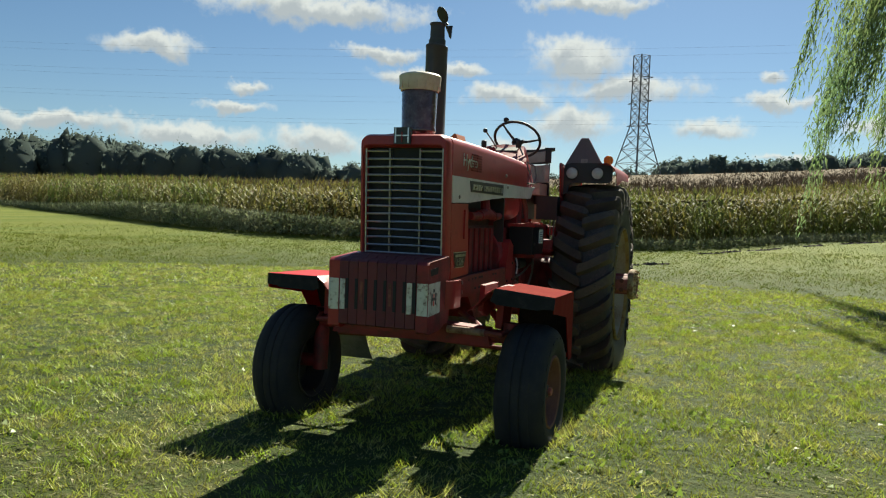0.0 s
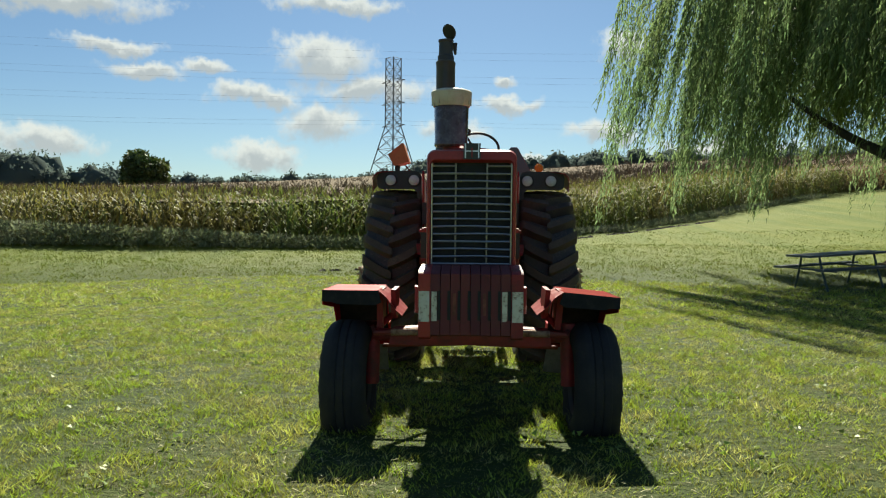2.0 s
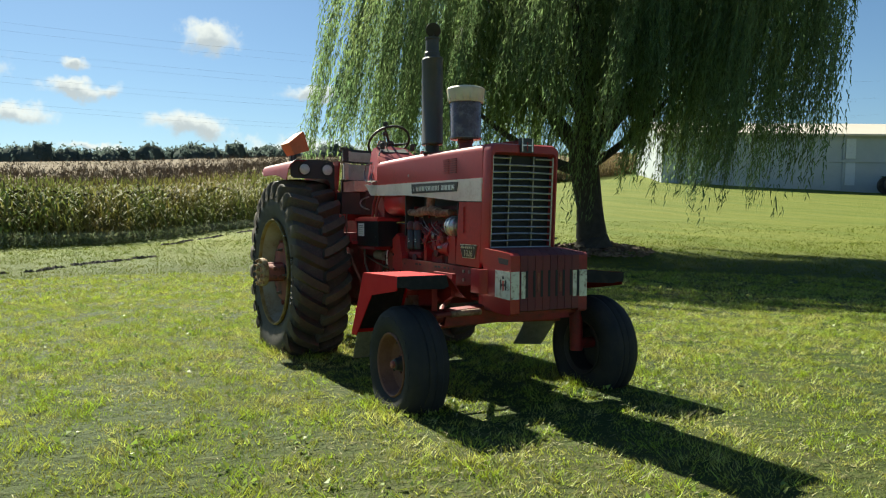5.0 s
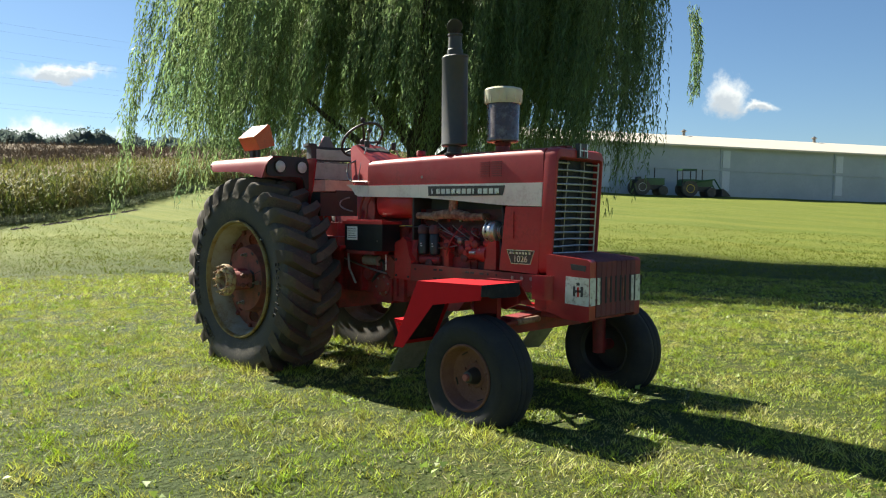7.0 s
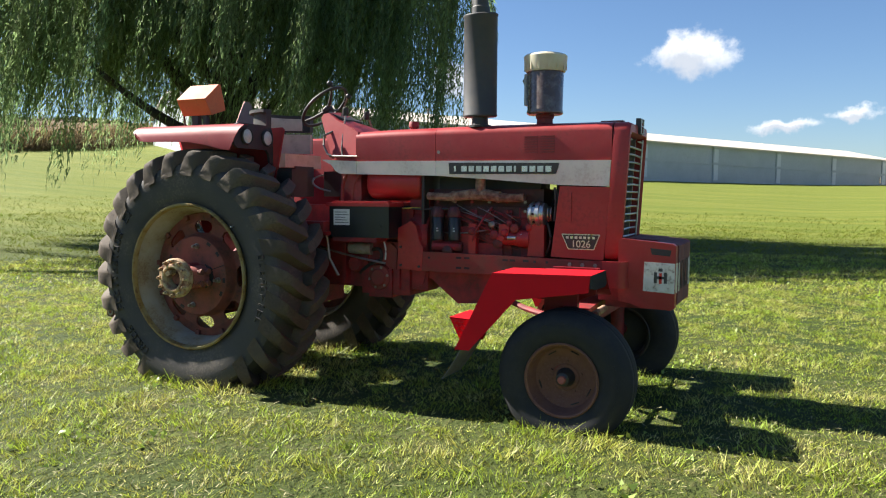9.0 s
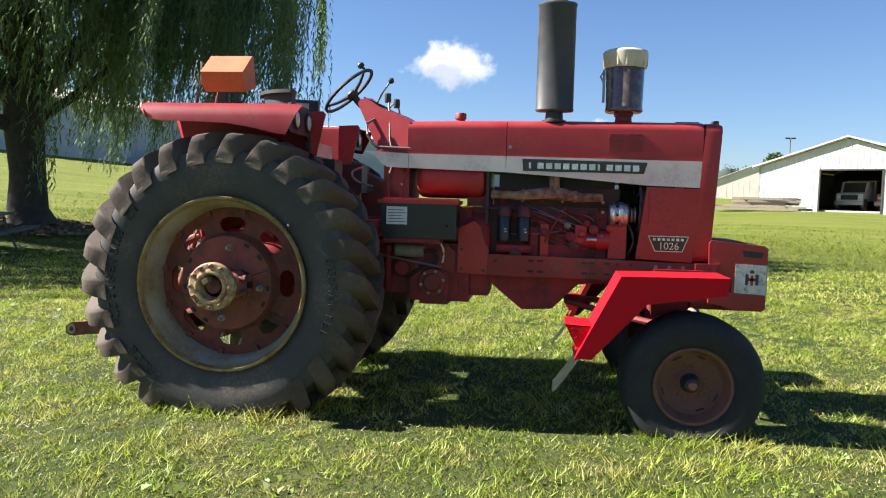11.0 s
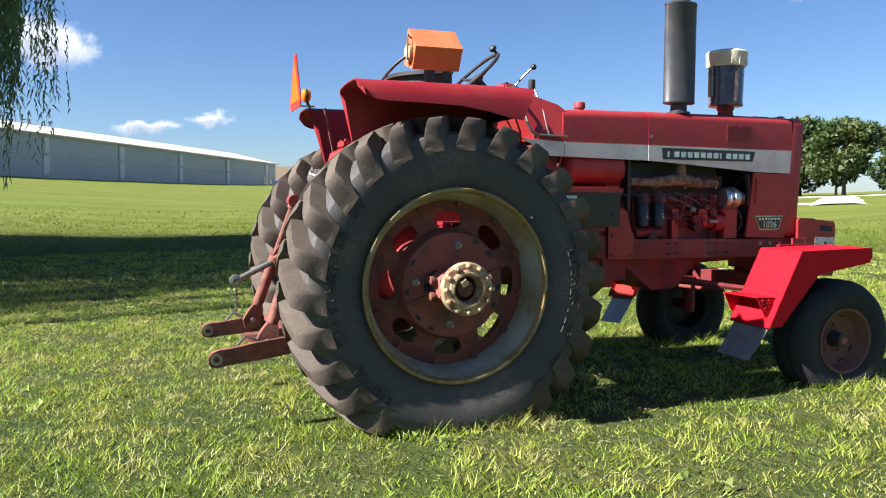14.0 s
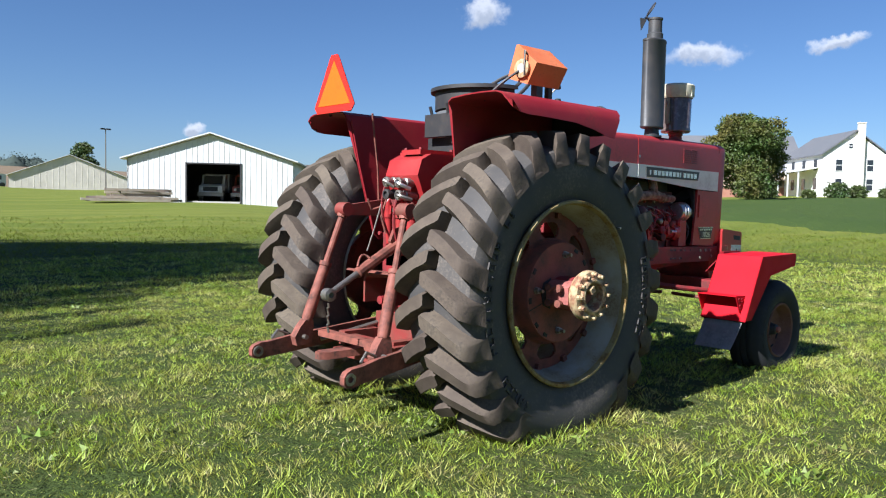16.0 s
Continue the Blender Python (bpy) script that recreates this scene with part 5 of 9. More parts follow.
# brake covers, ribs, bolts and rods on the transmission flanks
for s in (-1, 1):
    bm = bmesh.new()
    lathe(bm, [(0.0, s * 0.275), (0.05, s * 0.274), (0.062, s * 0.262), (0.085, s * 0.258), (0.092, s * 0.245), (0.092, s * 0.19)], (1.10, 0, 0.80), "y", 24)
    cover = part("brake_cover", bm, RED_RUST, tractor, "rust-red round brake cover")
    for k in range(6):
        a = radians(60 * k + 12)
        bm = bmesh.new()
        lathe(bm, [(0.010, s * 0.256), (0.010, s * 0.268), (0.0, s * 0.269)], (1.10 + 0.073 * math.cos(a), 0, 0.80 + 0.073 * math.sin(a)), "y", 6)
        part("bolt", bm, STEEL, cover)
    bm = bmesh.new()
    lathe(bm, [(0.0, s * 0.262), (0.045, s * 0.260), (0.055, s * 0.245), (0.055, s * 0.19)], (0.90, 0, 0.885), "y", 18)
    part("side_cover", bm, RED_CAST, tractor)
    for x0, z0, z1 in ((0.80, 0.74, 1.03), (0.98, 0.88, 1.04), (1.235, 0.72, 1.02)):
        bm = bmesh.new()
        box(bm, x0, x0 + 0.028, min(s * 0.18, s * 0.252), max(s * 0.18, s * 0.252), z0, z1)
        bevel(bm, 0.008, 2)
        part("case_rib", bm, RED_CAST, tractor)
    bm = bmesh.new()
    prism(bm, [(1.13, 0.90), (1.24, 0.86), (1.25, 1.0), (1.20, 1.04), (1.12, 1.0)], "xz", s * 0.22, s * 0.262)
    bevel(bm, 0.012, 2)
    part("valve_body", bm, RED_RUST, tractor)
    bm = bmesh.new()
    tube(bm, side(s, [(0.62, 0.27, 1.00), (0.80, 0.275, 0.96), (0.98, 0.285, 0.93), (1.16, 0.27, 0.90)]), 0.008, 6)
    tube(bm, side(s, [(0.70, 0.30, 1.09), (0.72, 0.30, 0.92), (0.78, 0.28, 0.80)]), 0.010, 6)
    part("brake_rod", bm, STEEL, tractor)
    bm = bmesh.new()
    tube(bm, side(s, [(0.96, 0.225, 1.60), (0.90, 0.26, 1.45), (0.885, 0.27, 1.30)]), 0.011, 6)
    tube(bm, side(s, [(0.84, 0.225, 1.58), (0.80, 0.25, 1.44), (0.80, 0.26, 1.32)]), 0.014, 6)
    part("pedal_rod", bm, RED_RUST, tractor)
    bm = bmesh.new()
    tube(bm, side(s, bez((1.15, 0.27, 1.05), (1.19, 0.30, 1.0), (1.165, 0.28, 0.93), 6)), 0.006, 6)
    part("pale_tie", bm, PAPER, tractor)
# hydrostatic filter and hoses under the deck
for s in (-1, 1):
    bm = bmesh.new()
    tube(bm, [(0.86, s * 0.24, 1.0), (1.04, s * 0.24, 0.995)], 0.042, 14)
    part("hydraulic_filter", bm, CREAM_DULL if s < 0 else BLACK, tractor, "dusty pale hydraulic filter" if s < 0 else "")
    bm = bmesh.new()
    tube(bm, bez((1.04, s * 0.24, 0.99), (1.16, s * 0.29, 1.03), (1.12, s * 0.26, 0.92), 8) + bez((1.12, s * 0.26, 0.92), (1.02, s * 0.26, 0.90), (0.93, s * 0.22, 0.82), 6)[1:], 0.013, 8)
    part("hose", bm, BLACK, tractor)

# -- front weight stack
for s in (-1, 1):
    bm = bmesh.new()
    prism(bm, [(2.792, 0.745), (2.86, 0.735), (2.93, 0.712), (3.10, 0.706), (3.122, 0.72), (3.124, 1.085), (3.105, 1.10), (2.80, 1.125), (2.784, 1.11)], "xz", s * 0.232, s * 0.302)
    bevel(bm, 0.010, 2)
    endw = part("end_weight", bm, RED_CAST if s > 0 else RED, tractor, "red cast end weight with white decal")
    bm = bmesh.new()
    prism(bm, [(2.975, 1.072), (3.098, 1.062), (3.090, 1.026), (2.985, 1.034)], "xz", s * 0.290, s * 0.3035)
    part("hand_hole", bm, DARKVOID, endw)
    bm = bmesh.new()
    prism(bm, [(2.942, 0.990), (3.120, 0.984), (3.120, 0.806), (2.938, 0.815)], "xz", s * 0.3005, s * 0.3035)
    decal = part("decal", bm, DECAL, endw, "chipped white decal")
    for x0, x1, z0, z1, mat in ((3.000, 3.018, 0.865, 0.930, PLATE), (3.058, 3.076, 0.865, 0.930, PLATE), (3.018, 3.058, 0.890, 0.906, PLATE), (3.030, 3.046, 0.862, 0.925, SMV_RED), (3.026, 3.050, 0.935, 0.953, PLATE)):
        bm = bmesh.new()
        box(bm, x0, x1, s * 0.303, s * 0.3045, z0, z1)
        part("decal_block", bm, mat, endw)
    bm = bmesh.new()
    box(bm, 3.122, 3.1265, s * 0.238, s * 0.299, 0.810, 0.986)
    part("front_decal", bm, DECAL, endw)
for k in range(8):
    y = -0.2315 + 0.0579 * k
    bm = bmesh.new()
    w = 0.0535
    prism(bm, [(2.80, 0.80), (2.86, 0.76), (3.10, 0.725), (3.128, 0.735), (3.130, 1.085), (3.112, 1.098), (3.02, 1.105), (3.00, 1.118), (2.82, 1.126), (2.80, 1.11)], "xz", y, y + w)
    bevel(bm, 0.006, 2)
    slab = part("weight_slab", bm, WEIGHT_RUST, tractor)
    bm = bmesh.new()
    box(bm, 3.126, 3.1315, y + w - 0.014, y + w + 0.003, 0.82, 0.99)
    part("slab_notch", bm, DARKVOID, slab)
    if k in (0, 7):
        bm = bmesh.new()
        box(bm, 3.129, 3.1325, y + 0.006, y + 0.036, 0.815, 0.985)
        part("front_decal", bm, DECAL, slab)
    if k in (2, 5):
        bm = bmesh.new()
        box(bm, 3.129, 3.1320, y + 0.012, y + 0.030, 0.85, 0.975)
        part("worn_patch", bm, LINK_RUST, slab)
bm = bmesh.new()
box(bm, 2.70, 3.05, -0.24, 0.24, 0.70, 0.79)
box(bm, 2.66, 2.80, -0.26, 0.26, 0.74, 0.98)
bevel(bm, 0.012, 2)
part("front_bolster", bm, RED_CAST, tractor)
for s in (-1, 1):
    bm = bmesh.new()
    outer = []
    for i in range(9):
        a = math.pi / 2 * i / 8
        outer.append((2.79 + 0.06 * math.sin(a), 0.285 + 0.06 * math.cos(a) - 0.0))
    loft(bm, [[(x, s * y, z) for x, y in [(2.70, 0.345)] + outer[:1] + outer + [(2.85, 0.275), (2.835, 0.275)] + [(2.79 + 0.045 * math.sin(a), 0.285 + 0.045 * math.cos(a)) for a in (math.pi / 2 * i / 8 for i in range(8, -1, -1))] + [(2.70, 0.33)]] for z in (0.825, 0.985)])
    part("side_guard", bm, RED, tractor)

# -- front axle, spindles and steering rods
bm = bmesh.new()
prism(bm, [(-0.52, 0.60), (0.52, 0.60), (0.50, 0.70), (0.15, 0.72), (-0.15, 0.72), (-0.50, 0.70)], "yz", 2.53, 2.65)
bevel(bm, 0.012, 2)
axle = part("front_axle", bm, RED_CAST, tractor)
for s in (-1, 1):
    bm = bmesh.new()
    tube(bm, [(2.59, s * 0.45, 0.655), (2.59, s * 0.63, 0.655)], 0.040, 14)
    tube(bm, [(2.59, s * 0.63, 0.74), (2.59, s * 0.63, 0.60), (2.59, s * 0.635, 0.34)], [0.045, 0.05, 0.048], 14)
    tube(bm, [(2.59, s * 0.63, 0.39), (2.59, s * 0.80, 0.39)], 0.042, 14)
    part("spindle", bm, RED_CAST, axle)
    bm = bmesh.new()
    tube(bm, [(2.70, s * 0.27, 0.690), (2.70, s * 0.50, 0.685)], 0.022, 12)
    part("steering_ram", bm, MANIFOLD, axle, "tan worn steering cylinder rod")
    bm = bmesh.new()
    tube(bm, [(2.70, s * 0.50, 0.685), (2.70, s * 0.60, 0.68), (2.60, s * 0.63, 0.70)], 0.016, 8)
    tube(bm, [(2.45, s * 0.05, 0.58), (2.45, s * 0.58, 0.56)], 0.014, 8)
    part("tie_rod", bm, RED_RUST, axle)
    bm = bmesh.new()
    tube(bm, [(2.55, s * 0.50, 0.62), (2.2, s * 0.30, 0.66), (1.95, s * 0.10, 0.70)], 0.020, 8)
    part("radius_rod", bm, RED_CAST, axle)


# -- front wheels
def front_wheel(s):
    c = (FRONT_X, s * 0.775, FRONT_Z)
    g = 0.92                                               # all radii of the wheel
    def turned(bm, profile, n, closed=False, caps=True):
        lathe(bm, [(r * g, y) for r, y in profile], c, "y", n, closed=closed, caps=caps)
    bm = bmesh.new()
    prof = [(0.215, -0.105), (0.235, -0.122), (0.28, -0.139), (0.325, -0.143), (0.362, -0.134), (0.388, -0.116), (0.402, -0.094)]
    for y0 in (-0.078, -0.028, 0.024):
        prof += [(0.414 - 0.35 * abs(y0 + 0.002) * 0.1, y0), (0.417 - 0.6 * (y0 + 0.025) ** 2, y0 + 0.006), (0.417 - 0.6 * (y0 + 0.025) ** 2, y0 + 0.040), (0.412, y0 + 0.045), (0.408, y0 + 0.0475)]
    prof += [(0.402, 0.094), (0.388, 0.116), (0.362, 0.134), (0.325, 0.143), (0.28, 0.139), (0.235, 0.122), (0.215, 0.105)]
    turned(bm, prof, 64, closed=True)
    for v in bm.verts:
        if v.co.z < 0.20:
            v.co.y += (v.co.y - c[1]) * 0.14 * min(1, (0.20 - v.co.z) / 0.15)
    tyre = part("front_tyre", bm, RUBBER_FRONT, tractor, "ribbed black front tyre")
    for k in range(20):
        if 9 <= k <= 11:
            continue
        b = bmesh.new()
        box(b, -0.018, 0.018, s * 0.1375, s * 0.1425, 0.318 * g, 0.345 * g)
        bmesh.ops.transform(b, matrix=Matrix.Translation(c) @ pose(0, 0, 0, 0, 18 * k, 0), verts=b.verts)
        part("raised_mark", b, RUBBER_FRONT, tyre)
    bm = bmesh.new()
    o = s
    prof = [(0.225, o * 0.112), (0.230, o * 0.124), (0.222, o * 0.131), (0.211, o * 0.124), (0.203, o * 0.100), (0.196, o * 0.066), (0.184, o * 0.042), (0.160, o * 0.030), (0.115, o * 0.020),
            (0.085, o * 0.020), (0.076, o * 0.026), (0.0, o * 0.026)]
    turned(bm, prof, 48, caps=False)
    back = bmesh.new()
    turned(back, [(0.205, -o * 0.10), (0.225, -o * 0.118), (0.218, -o * 0.122), (0.195, -o * 0.10), (0.19, -o * 0.03), (0.182, o * 0.03), (0.10, o * 0.008), (0.0, o * 0.008)], 48, caps=False)
    rim = part("front_rim", bm, FRIM_RUST, tractor, "rusty brown dished front rim")
    part("rim_back", back, BLACK, rim, "black back of the rim")
    bm = bmesh.new()
    turned(bm, [(0.060, o * 0.020), (0.056, o * 0.045), (0.046, o * 0.072), (0.040, o * 0.095), (0.030, o * 0.100), (0.0, o * 0.101)], 20)
    part("hub_cap", bm, BLACK, rim, "greasy black hub")
    bm = bmesh.new()
    turned(bm, [(0.025, o * 0.096), (0.025, o * 0.116), (0.020, o * 0.121), (0.0, o * 0.122)], 14)
    part("hub_end", bm, HUB_PINK, rim, "pinkish hub end")
    for k in range(5):
        b = bmesh.new()
        a = radians(72 * k + 15)
        lathe(b, [(0.009, o * 0.018), (0.009, o * 0.030), (0.0, o * 0.031)], (c[0] + 0.098 * g * math.cos(a), c[1], c[2] + 0.098 * g * math.sin(a)), "y", 6)
        part("wheel_nut", b, FRIM_RUST, rim)
    for turn in (20, 118, 158, 250, 330):
        b = bmesh.new()
        box(b, -0.024, 0.024, min(o * 0.020, o * 0.042), max(o * 0.020, o * 0.042), 0.163 * g, 0.169 * g)
        bmesh.ops.transform(b, matrix=Matrix.Translation(c) @ pose(0, 0, 0, 0, turn, 0), verts=b.verts)
        part("rim_slot", b, DARKVOID, rim)


front_wheel(-1)
front_wheel(1)


# -- front fenders: bent sheet with outer skirt, bracket and mud flap
def front_fender(s):
    yo, yi = 0.925, 0.575
    bm = bmesh.new()
    top = [(2.775, 0.955), (2.215, 0.945), (1.985, 0.489)]
    t = 0.006
    loft(bm, [[(x, s * yi, z), (x, s * yo, z), (x, s * yo, z - t), (x, s * yi, z - t)] for x, z in top])
    # outer skirt
    prism(bm, [(2.775, 0.955), (2.215, 0.945), (1.985, 0.489), (2.075, 0.489), (2.355, 0.800), (2.765, 0.862)], "xz", s * (yo - 0.005), s * (yo + 0.001))
    # inner skirt, shallow
    prism(bm, [(2.775, 0.955), (2.215, 0.945), (1.985, 0.489), (2.02, 0.489), (2.235, 0.905), (2.775, 0.925)], "xz", s * yi, s * (yi + 0.005))
    # front lip and tail gusset
    loft(bm, [[(1.985, s * y, 0.489), (2.055, s * y, 0.53), (2.05, s * y, 0.525), (1.985, s * y, 0.483)] for y in (yi, yo)])
    bmesh.ops.translate(bm, verts=bm.verts, vec=(0, 0, 0))
    fend = part("front_fender", bm, RED_NEW if s < 0 else RED_MATT, tractor, "fresh bright red bent-sheet front fender" if s < 0 else "dull red bent-sheet front fender", smooth=20)
    bm = bmesh.new()
    prism(bm, [(s * y, z) for y, z in ((yi, 0.953), (yo, 0.953), (yo + 0.002, 0.884), (yo - 0.06, 0.880), (yo - 0.09, 0.868), (yi + 0.02, 0.862), (yi - 0.02, 0.88))], "yz", 2.772, 2.778)
    part("fender_lip", bm, FENDER_SHADE, fend, "front lip of the fender, shade coloured in black")
    # liner added under the sheet to colour in the shade of the hollow
    bm = bmesh.new()
    loft(bm, [[(x, s * (yi + 0.006), z), (x, s * (yo - 0.007), z), (x, s * (yo - 0.007), z - 0.004), (x, s * (yi + 0.006), z - 0.004)] for x, z in ((2.77, 0.944), (2.216, 0.934), (1.992, 0.482))])
    part("shade_liner", bm, FENDER_SHADE, fend, "underside of the fender, shade coloured in black")
    bm = bmesh.new()
    rows = []
    for i in range(9):
        x = 2.775 - 0.47 * i / 8
        wv = 0.012 * math.sin(2.1 * i)
        rows.append([(x, s * yi, 0.955 - 0.001 * i), (x, s * (yi - 0.05), 0.915 + wv), (x, s * (yi - 0.10), 0.845 - wv), (x, s * (yi - 0.15), 0.800), (x, s * (yi - 0.15), 0.794), (x, s * (yi - 0.096), 0.838 - wv), (x, s * (yi - 0.046), 0.908 + wv), (x, s * yi, 0.949)])
    loft(bm, rows)
    part("inner_panel", bm, RED_FENDER, fend, "crumpled red inner fender panel", smooth=20)
    bm = bmesh.new()
    box(bm, 2.42, 2.62, s * 0.56, s * 0.60, 0.70, 0.95)
    prism(bm, [(2.44, 0.955), (2.72, 0.955), (2.70, 0.80), (2.60, 0.76), (2.46, 0.80)], "xz", s * 0.47, s * 0.50)
    tube(bm, [(2.50, s * 0.50, 0.78), (2.56, s * 0.60, 0.70)], 0.022, 8)
    part("fender_bracket", bm, RED_FENDER, fend)
    bm = bmesh.new()
    secs = []
    for i in range(7):
        u = i / 6
        x, z = 2.02 - 0.11 * u - 0.03 * u * u, 0.50 - 0.21 * u
        secs.append([(x, s * (yi + 0.02), z), (x, s * (yo - 0.03 - 0.02 * u), z), (x - 0.006, s * (yo - 0.03 - 0.02 * u), z - 0.003), (x - 0.006, s * (yi + 0.02), z - 0.003)])
    loft(bm, secs)
    part("mud_flap", bm, MUD_FLAP, fend, "curled shiny grey rubber mud flap")
    bm = bmesh.new()
    prism(bm, [(1.93, 0.668), (2.075, 0.662), (2.075, 0.656), (1.93, 0.662)], "xz", s * yi, s * (yo - 0.05))
    prism(bm, [(1.93, 0.666), (2.072, 0.660), (2.020, 0.548), (1.995, 0.540)], "xz", s * (yo - 0.056), s * (yo - 0.050))
    prism(bm, [(1.93, 0.666), (2.072, 0.660), (2.020, 0.548), (1.995, 0.540)], "xz", s * yi, s * (yi + 0.006))
    foot = part("fender_foot", bm, RED_NEW, fend, "bright red folded foot plate", smooth=20)
    for k in range(4):
        for j in range(3 - k // 2):
            b = bmesh.new()
            box(b, -0.009, 0.009, -0.003, 0.003, -0.002, 0.002)
            bmesh.ops.transform(b, matrix=pose(1.968 + 0.024 * j + 0.010 * k, s * (yo - 0.048), 0.645 - 0.024 * k, 0, 40 if (j + k) % 2 else -40, 0), verts=b.verts)
            part("tread_mark", b, RED_FENDER, foot)
    return fend


front_fender(-1)
bent = front_fender(1)
bent.matrix_local = Matrix.Translation((0, 0.60, 0.95)) @ Matrix.Rotation(radians(-5), 4, "X") @ Matrix.Translation((0, -0.60, -0.95)) @ bent.matrix_local    # knocked down at its outer edge


# -- rear wheels
RWY, RWZ = 0.703, 0.813
N_LUG = 26


def lug_mesh(s):
    """One tread bar on one half of the tread, at the top of the wheel, pointing outwards for half sign s."""
    bm = bmesh.new()
    stations = [(-0.016, 0.030, 0.878, 0.0), (0.0, 0.040, 0.881, 0.0), (0.06, 0.040, 0.880, 0.0), (0.12, 0.042, 0.875, 0.0), (0.175, 0.042, 0.870, 0.0), (0.212, 0.042, 0.862, 0.0), (0.236, 0.042, 0.850, 0.0), (0.250, 0.042, 0.815, 0.0), (0.254, 0.041, 0.772, 0.0), (0.2545, 0.037, 0.742, 0.0)]
    secs = []
    for w, half, top, extra in stations:
        swing = -0.36 * w - 0.9 * w * w + 0.02        # centre leads, shoulder trails
        base = 0.782 - 0.9 * max(0, w - 0.12) ** 2 - (0.02 if w > 0.23 else 0) - (0.03 if w > 0.245 else 0) - (0.025 if w > 0.25 else 0)
        y = s * w
        yb = s * (w + (0.006 if w > 0.2 else 0))
        pts = []
        for dx, rr, yy in ((-half - 0.013, base, yb), (-half - 0.006, 0.4 * base + 0.6 * top, y), (-half + 0.005, top, y), (half - 0.005, top, y), (half + 0.006, 0.4 * base + 0.6 * top, y), (half + 0.013, base, yb)):
            ang = (swing + dx) / rr
            pts.append((rr * math.sin(ang), yy, rr * math.cos(ang)))
        secs.append(pts)
    loft(bm, secs)
    bmesh.ops.recalc_face_normals(bm, faces=bm.faces)
    me = bpy.data.meshes.new("lug")
    bm.to_mesh(me)
    bm.free()
    me.materials.append(RUBBER_DUST)
    me.shade_smooth()
    me.set_sharp_from_angle(angle=radians(48))
    return me


LUGS = {1: lug_mesh(1), -1: lug_mesh(-1)}


def rear_wheel(s):
    c = Vector((-0.019, s * RWY, RWZ))
    bm = bmesh.new()
    prof = [(0.486, -0.20), (0.500, -0.214), (0.56, -0.232), (0.63, -0.243), (0.70, -0.246), (0.742, -0.238), (0.766, -0.225), (0.783, -0.19), (0.796, -0.12), (0.802, 0.0),
            (0.796, 0.12), (0.783, 0.19), (0.766, 0.225), (0.742, 0.238), (0.70, 0.246), (0.63, 0.243), (0.56, 0.232), (0.500, 0.214), (0.486, 0.20)]
    lathe(bm, prof, c, "y", 96, closed=True)
    for v in bm.verts:
        if v.co.z < 0.32:
            v.co.y += (v.co.y - c.y) / 0.24 * 0.028 * min(1.0, (0.32 - v.co.z) / 0.25)
        v.co.z = max(v.co.z, -0.02)
    tyre = part("rear_tyre", bm, RUBBER, tractor, "tall black rear tyre with worn chevron lugs")
    for h, phase in ((1, 0.395), (-1, 0.895)):
        for k in range(N_LUG):
            piece("lug", LUGS[h], tyre, Matrix.Translation(c) @ pose(0, 0, 0, 0, 360.0 * (k + phase) / N_LUG + (3.0 if s > 0 else 0.0), 0))
    # raised side lettering as plain bars
    rg = random.Random(5)
    for k0, count, rad in ((248, 11, 0.665), (76, 9, 0.66), (166, 8, 0.655), (214, 5, 0.66), (305, 2, 0.665)):
        for k in range(count):
            b = bmesh.new()
            wd = 0.008 if rg.random() < 0.3 else 0.018
            yy = sorted((s * 0.238, s * 0.2555))
            box(b, -wd, -wd + 0.007, yy[0], yy[1], rad - 0.024, rad + 0.024)
            for up in rg.sample((-0.024, -0.004, 0.017), 2):
                box(b, -wd, wd, yy[0], yy[1], rad + up, rad + up + 0.008)
            if rg.random() < 0.6:
                box(b, wd - 0.007, wd, yy[0], yy[1], rad - 0.024, rad + 0.024)
            bmesh.ops.transform(b, matrix=Matrix.Translation(c) @ pose(0, 0, 0, 0, k0 + 4.6 * k, 0), verts=b.verts)
            part("raised_bar", b, RUBBER, tyre)
    bm = bmesh.new()
    o = s
    lathe(bm, [(0.477, o * 0.218), (0.473, o * 0.196), (0.462, o * 0.184), (0.457, o * 0.150), (0.448, o * 0.138), (0.444, o * 0.095), (0.437, o * 0.080), (0.436, -o * 0.03),
               (0.442, -o * 0.06), (0.468, -o * 0.07), (0.474, -o * 0.20), (0.494, -o * 0.235), (0.498, -o * 0.215), (0.48, -o * 0.19)], c, "y", 72, caps=False)
    rim = part("rear_rim", bm, RIM, tractor, "greyish weathered rear rim with ochre lip")
    bm = bmesh.new()
    lathe(bm, [(0.488, o * 0.205), (0.500, o * 0.222), (0.505, o * 0.236), (0.499, o * 0.248), (0.487, o * 0.248), (0.481, o * 0.237), (0.477, o * 0.2175)], c, "y", 72, caps=False)
    part("rim_lip", bm, RIM_LIP, rim, "ochre rusted rim lip")
    # disc with eight rounded windows and a thicker middle plate
    bm = bmesh.new()
    n = 192
    radii = [(0.437, 0.052), (0.380, 0.062)] + [(0.337 + 0.043 * u, 0.064 + 0.002 * (1 - u)) for u in (0.92, 0.78, 0.5, 0.0, -0.5, -0.78, -0.92)] + [(0.294, 0.070), (0.284, 0.084), (0.276, 0.145), (0.270, 0.153), (0.14, 0.155), (0.09, 0.155)]
    wide = {1: 4, 2: 5, 3: 6, 4: 7, 5: 7, 6: 6, 7: 5, 8: 4}
    def ringv(rad, y):
        return [bm.verts.new((c.x + rad * math.cos(2 * math.pi * k / n), c.y + s * y, c.z + rad * math.sin(2 * math.pi * k / n))) for k in range(n)]
    front = [ringv(rr, d) for rr, d in radii]
